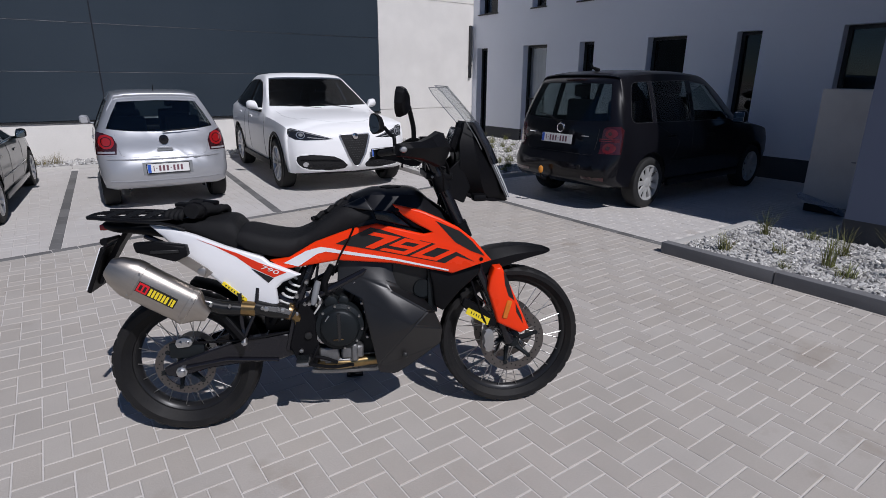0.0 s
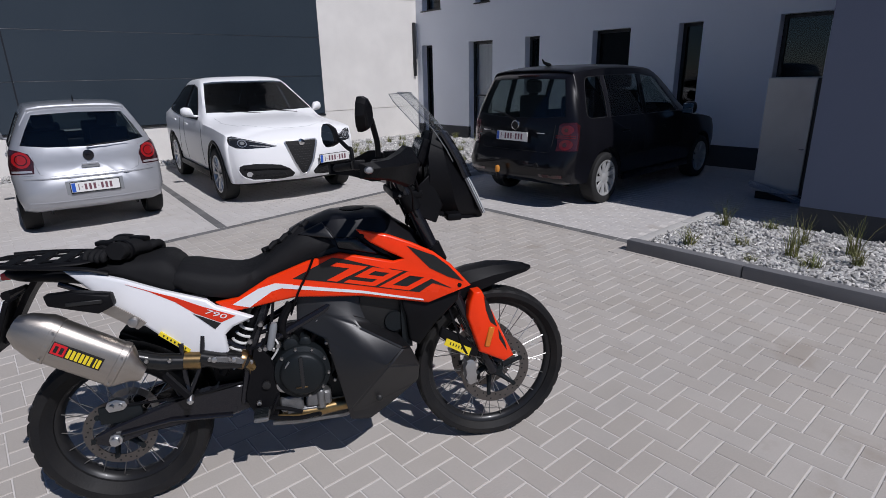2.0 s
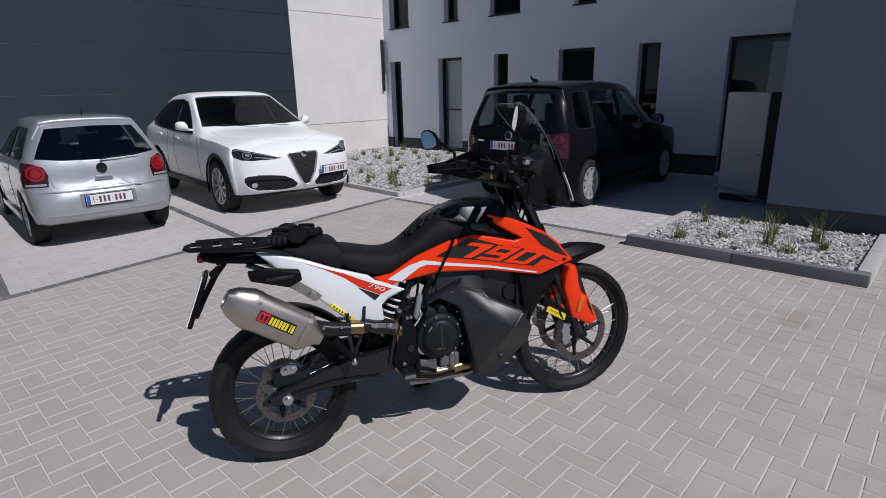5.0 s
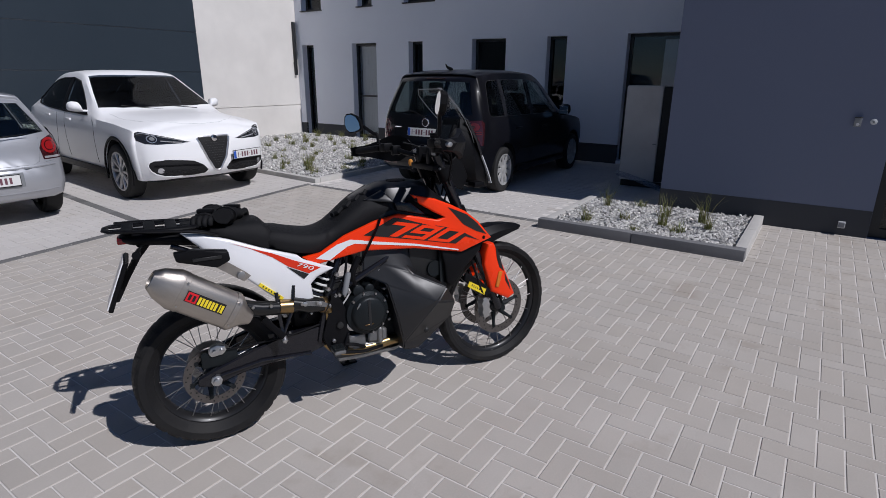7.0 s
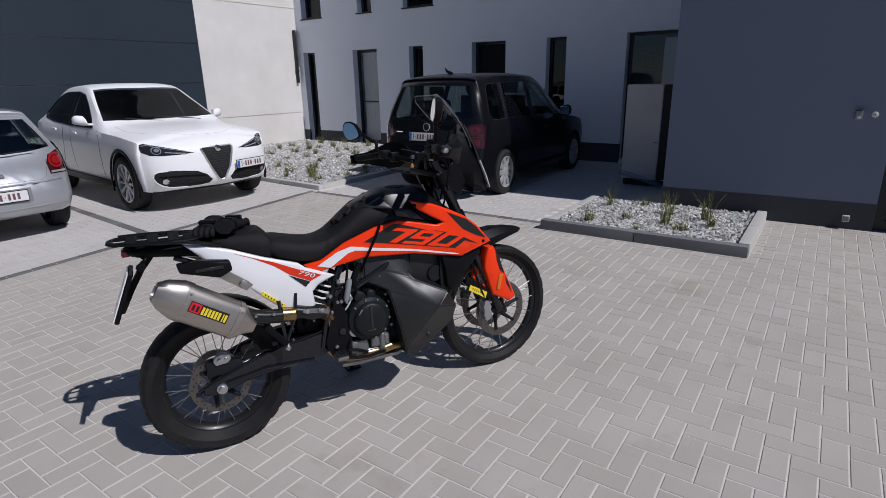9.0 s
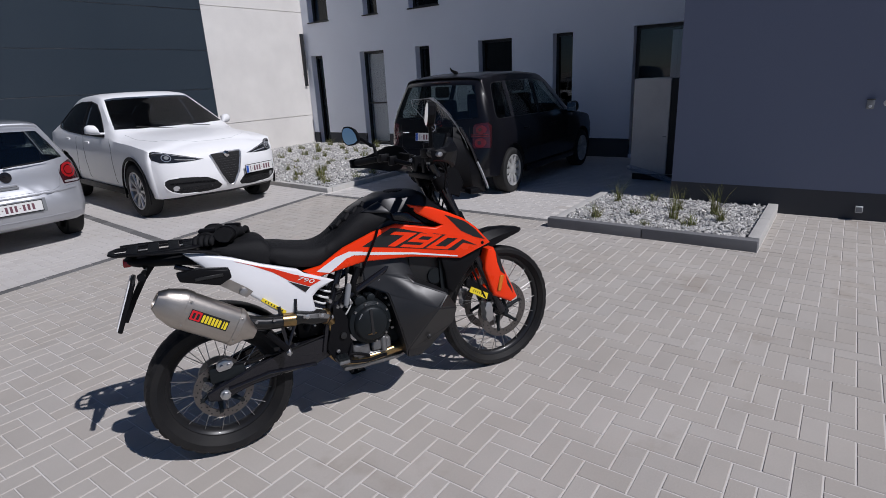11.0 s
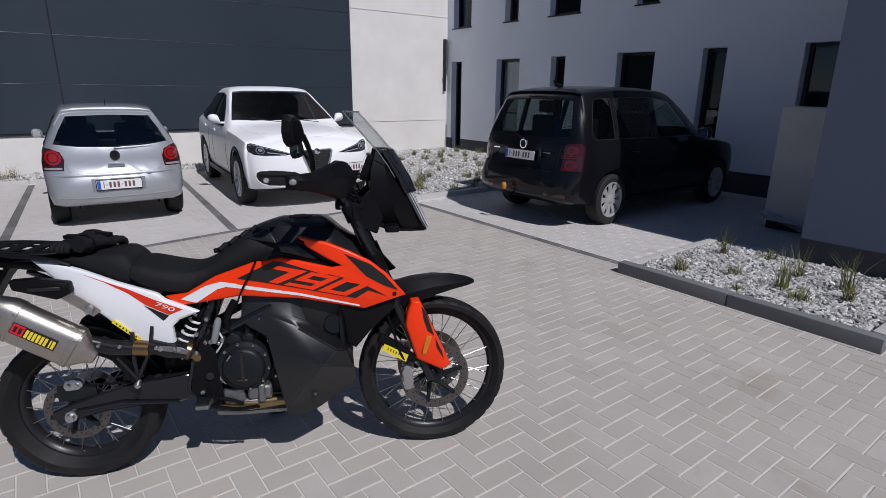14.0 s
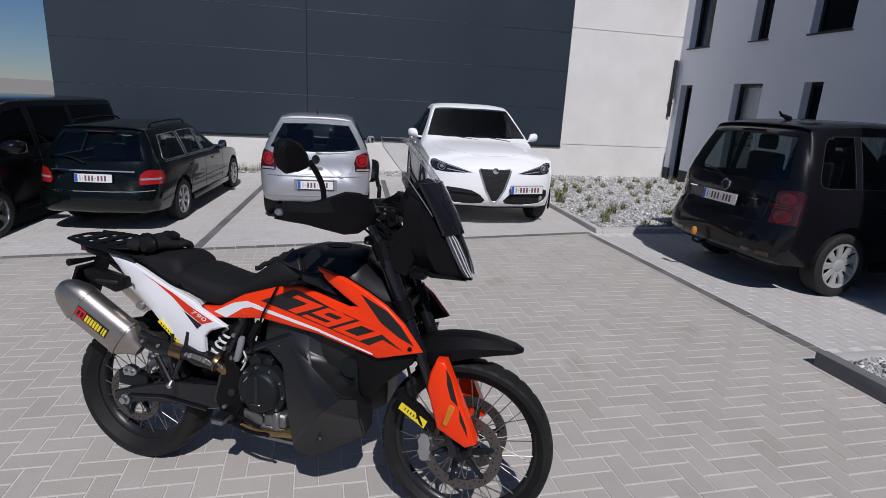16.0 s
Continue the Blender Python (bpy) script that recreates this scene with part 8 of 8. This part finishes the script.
def paver_verts(L, W, g=0.0028, ch=0.003):
    a, b = L / 2 - g, W / 2 - g
    out = []
    for q, z in ((0.0, -0.02), (0.0, -ch), (ch, 0.0)):
        out += [(-a + q, -b + q, z), (a - q, -b + q, z), (a - q, b - q, z), (-a + q, b - q, z)]
    return np.array(out)


PF = [(8, 9, 10, 11)] + [(r + k, r + (k + 1) % 4, r + 4 + (k + 1) % 4, r + 4 + k) for r in (0, 4) for k in range(4)]


def joined_pavers(name, centres, turns, L, W, mat, label, seed, g=0.0028):
    rg = np.random.default_rng(seed)
    c, t = np.array(centres), np.array(turns)
    n = len(c)
    base = paver_verts(L, W, g)
    x, y, z = base[None, :, 0], base[None, :, 1], base[None, :, 2]
    ct, st = np.cos(t)[:, None], np.sin(t)[:, None]
    tx, ty = rg.uniform(-0.004, 0.004, (n, 1)), rg.uniform(-0.004, 0.004, (n, 1))
    V = np.stack([ct * x - st * y + c[:, :1], st * x + ct * y + c[:, 1:2], z + tx * x + ty * y + rg.uniform(-0.0012, 0.0004, (n, 1))], -1)
    F = (np.array(PF)[None] + 12 * np.arange(n)[:, None, None]).reshape(-1, 4)
    me = bpy.data.meshes.new(name)
    me.from_pydata(V.reshape(-1, 3).tolist(), [], F.tolist())
    me.materials.append(mat)
    ob = new(name, me)
    ob.parent = pavement
    ob["kind"] = "stuff"
    ob["label"] = label
    return ob


def herringbone(x0, x1, y0, y1):
    """Centres and turns of a right-angled herringbone bond that fills the stretch."""
    ox, oy = 3.27 - 3 * PW, 1.61
    out = []
    for j in range(int((y0 - oy) / PW) - 2, int((y1 - oy) / PW) + 2):
        for i in range(int((x0 - ox) / PW) - 2, int((x1 - ox) / PW) + 2):
            k = (i - j) % 4
            if k == 0:
                c, t = (ox + (i + 1) * PW, oy + (j + 0.5) * PW), 0.0
            elif k == 3:
                c, t = (ox + (i + 0.5) * PW, oy + (j + 1) * PW), math.pi / 2
            else:
                continue
            hx, hy = (PW, PW / 2) if t == 0 else (PW / 2, PW)
            if x0 <= c[0] - hx and c[0] + hx <= x1 and y0 <= c[1] - hy and c[1] + hy <= y1:
                out.append((c, t))
    return out


def poly_pavers(name, polys, mat, label, g=0.0028):
    """Cut stones of any convex outline, joined into one mesh."""
    V, F = [], []
    for pts in polys:
        n, k = len(pts), len(V)
        cx, cy = sum(p[0] for p in pts) / n, sum(p[1] for p in pts) / n
        small = [(cx + (x - cx) * (1 - 2 * g / (abs(x - cx) + 0.03)), cy + (y - cy) * (1 - 2 * g / (abs(y - cy) + 0.03))) for x, y in pts]
        V += [(x, y, -0.02) for x, y in small] + [(x, y, -0.0005) for x, y in small]
        F += [tuple(range(k + n, k + 2 * n))] + [(k + q, k + (q + 1) % n, k + n + (q + 1) % n, k + n + q) for q in range(n)]
    me = bpy.data.meshes.new(name)
    me.from_pydata(V, [], F)
    me.materials.append(mat)
    ob = new(name, me)
    ob.parent = pavement
    ob["kind"], ob["label"] = "stuff", label


def cut_half(pts, a, b, c):
    """The part of a convex outline where a x + b y <= c."""
    out = []
    for p, q in zip(pts, pts[1:] + pts[:1]):
        dp, dq = a * p[0] + b * p[1] - c, a * q[0] + b * q[1] - c
        if dp <= 0:
            out.append(p)
        if dp * dq < 0:
            t = dp / (dp - dq)
            out.append((p[0] + (q[0] - p[0]) * t, p[1] + (q[1] - p[1]) * t))
    return out


def laid(boxes, planes):
    """Whole and cut stones of the bond over boxes (x0, x1, y0, y1), kept where every plane (a, b, c) has a x + b y <= c."""
    whole, cut = [], []
    held = lambda x, y: any(b[0] - 1e-6 <= x <= b[1] + 1e-6 and b[2] - 1e-6 <= y <= b[3] + 1e-6 for b in boxes)
    for c, t in herringbone(min(b[0] for b in boxes) - 0.3, max(b[1] for b in boxes) + 0.3, min(b[2] for b in boxes) - 0.3, max(b[3] for b in boxes) + 0.3):
        hx, hy = (PW, PW / 2) if t == 0 else (PW / 2, PW)
        pts = [(c[0] - hx, c[1] - hy), (c[0] + hx, c[1] - hy), (c[0] + hx, c[1] + hy), (c[0] - hx, c[1] + hy)]
        inside = all(held(c[0] + p * hx, c[1] + q * hy) for p in (-1, 0, 1) for q in (-1, 0, 1))
        if inside and all(a * x + b * y <= d + 1e-6 for a, b, d in planes for x, y in pts):
            whole.append((c, t))
            continue
        for bx in ([None] if inside else boxes):
            left = pts
            for side in list(planes) + ([(-1, 0, -bx[0]), (1, 0, bx[1]), (0, -1, -bx[2]), (0, 1, bx[3])] if bx else []):
                left = cut_half(left, *side) if left else left
            if len(left) > 2 and abs(sum(p[0] * q[1] - q[0] * p[1] for p, q in zip(left, left[1:] + left[:1]))) > 0.0016:
                cut.append(left)
    return whole, cut


# the dark line in front of the bays slants a little, and so do the lines between the bays
LINE_S, LINE_0 = 0.145, 6.76          # y = LINE_0 + LINE_S x
DRIVE_X = 6.268
BAY_S = 0.075
HALF = 0.055
BAYS = [-3.45, -1.05, 1.23, 3.53]      # where the bay lines meet the front line
bay_x = lambda x0, y: x0 + BAY_S * (y - (LINE_0 + LINE_S * x0))
below = (-LINE_S, 1, LINE_0 - HALF)
above = (LINE_S, -1, -LINE_0 - HALF)
flat, cuts = laid([(-7.0, BLOCK_X - 0.006, -3.5, 1.586), (-7.0, 5.996, 1.586, 3.664), (-7.0, 6.213, 3.664, 8.0)], [below])
poly_pavers("paver_edge", cuts, M_PAVER_FAR, "cut grey pavers along the kerbs")
near = [p for p in flat if 2.35 < p[0][0] < 4.95 and 0.55 < p[0][1] < 3.05][:300]
far = [p for p in flat if p not in near]
joined_pavers("paver_field", [c for c, t in far], [t for c, t in far], 2 * PW, PW, M_PAVER_FAR, "grey concrete pavers in herringbone bond", 5)
bays, cuts = [], []
edges = [None, *BAYS, None]
for a, b in zip(edges, edges[1:]):
    planes = [above]
    if a is not None:
        planes.append((-1, BAY_S, -(a - BAY_S * (LINE_0 + LINE_S * a)) - HALF))
    if b is not None:
        planes.append((1, -BAY_S, b - BAY_S * (LINE_0 + LINE_S * b) - HALF))
    if b is None:
        planes.append((1, -0.07, 6.43 - 0.07 * 7.62 - 0.055))
    w, k = laid([(-7.0 if a is None else a - 0.1, 6.8 if b is None else b + 0.6, 5.0, 12.578)], planes)
    bays, cuts = bays + w, cuts + k
joined_pavers("paver_bays", [c for c, t in bays], [t for c, t in bays], 2 * PW, PW, M_PAVER_BAY, "pale grey pavers of the parking bays", 6, 0.0012)
poly_pavers("bay_edge", cuts, M_PAVER_BAY, "cut pale pavers along the bay lines", 0.0012)
rows = []
for i in range(48):
    for j in range(24):
        x, y = 6.40 + PW * i, 2.90 + 2 * PW * j + (PW if i % 2 else 0)
        if x < WALL_X - 0.06 and y < 7.51 and (y > 3.78 or x > 8.08) and x - PW / 2 > DRIVE_X + HALF:
            rows.append((x, y))
joined_pavers("paver_rows", rows, [math.pi / 2] * len(rows), 2 * PW, PW, M_PAVER_BAY, "pale grey pavers laid in rows", 7, 0.0025)
me_dark = bpy.data.meshes.new("line_paver")
me_dark.from_pydata(paver_verts(2 * PW, PW).tolist(), [], PF)
me_dark.materials.append(M_LINE)
me_pav = bpy.data.meshes.new("paver")
me_pav.from_pydata(paver_verts(2 * PW, PW).tolist(), [], PF)
me_pav.materials.append(M_PAVER)


def piece(me, x, y, turn, rg):
    ob = new(me.name, me)
    ob.parent = pavement
    ob.matrix_local = Matrix.Translation((x, y, rg.uniform(-0.001, 0.0005))) @ Euler((rg.uniform(-0.004, 0.004), rg.uniform(-0.004, 0.004), turn)).to_matrix().to_4x4()


rg = random.Random(21)
x, turn = -4.0, math.atan(LINE_S)
while x < 6.42:
    piece(me_dark, x, LINE_0 + LINE_S * x, turn, rg)
    x += 2 * PW * math.cos(turn)
y = 3.82
while y < 7.48:
    piece(me_dark, DRIVE_X, y, math.pi / 2, rg)
    y += 2 * PW
for xl in BAYS:
    y = LINE_0 + LINE_S * xl + 0.17
    while y < 12.48:
        piece(me_dark, bay_x(xl, y), y, math.pi / 2 - math.atan(BAY_S), rg)
        y += 2 * PW
for c, t in near:
    piece(me_pav, c[0], c[1], t, rg)
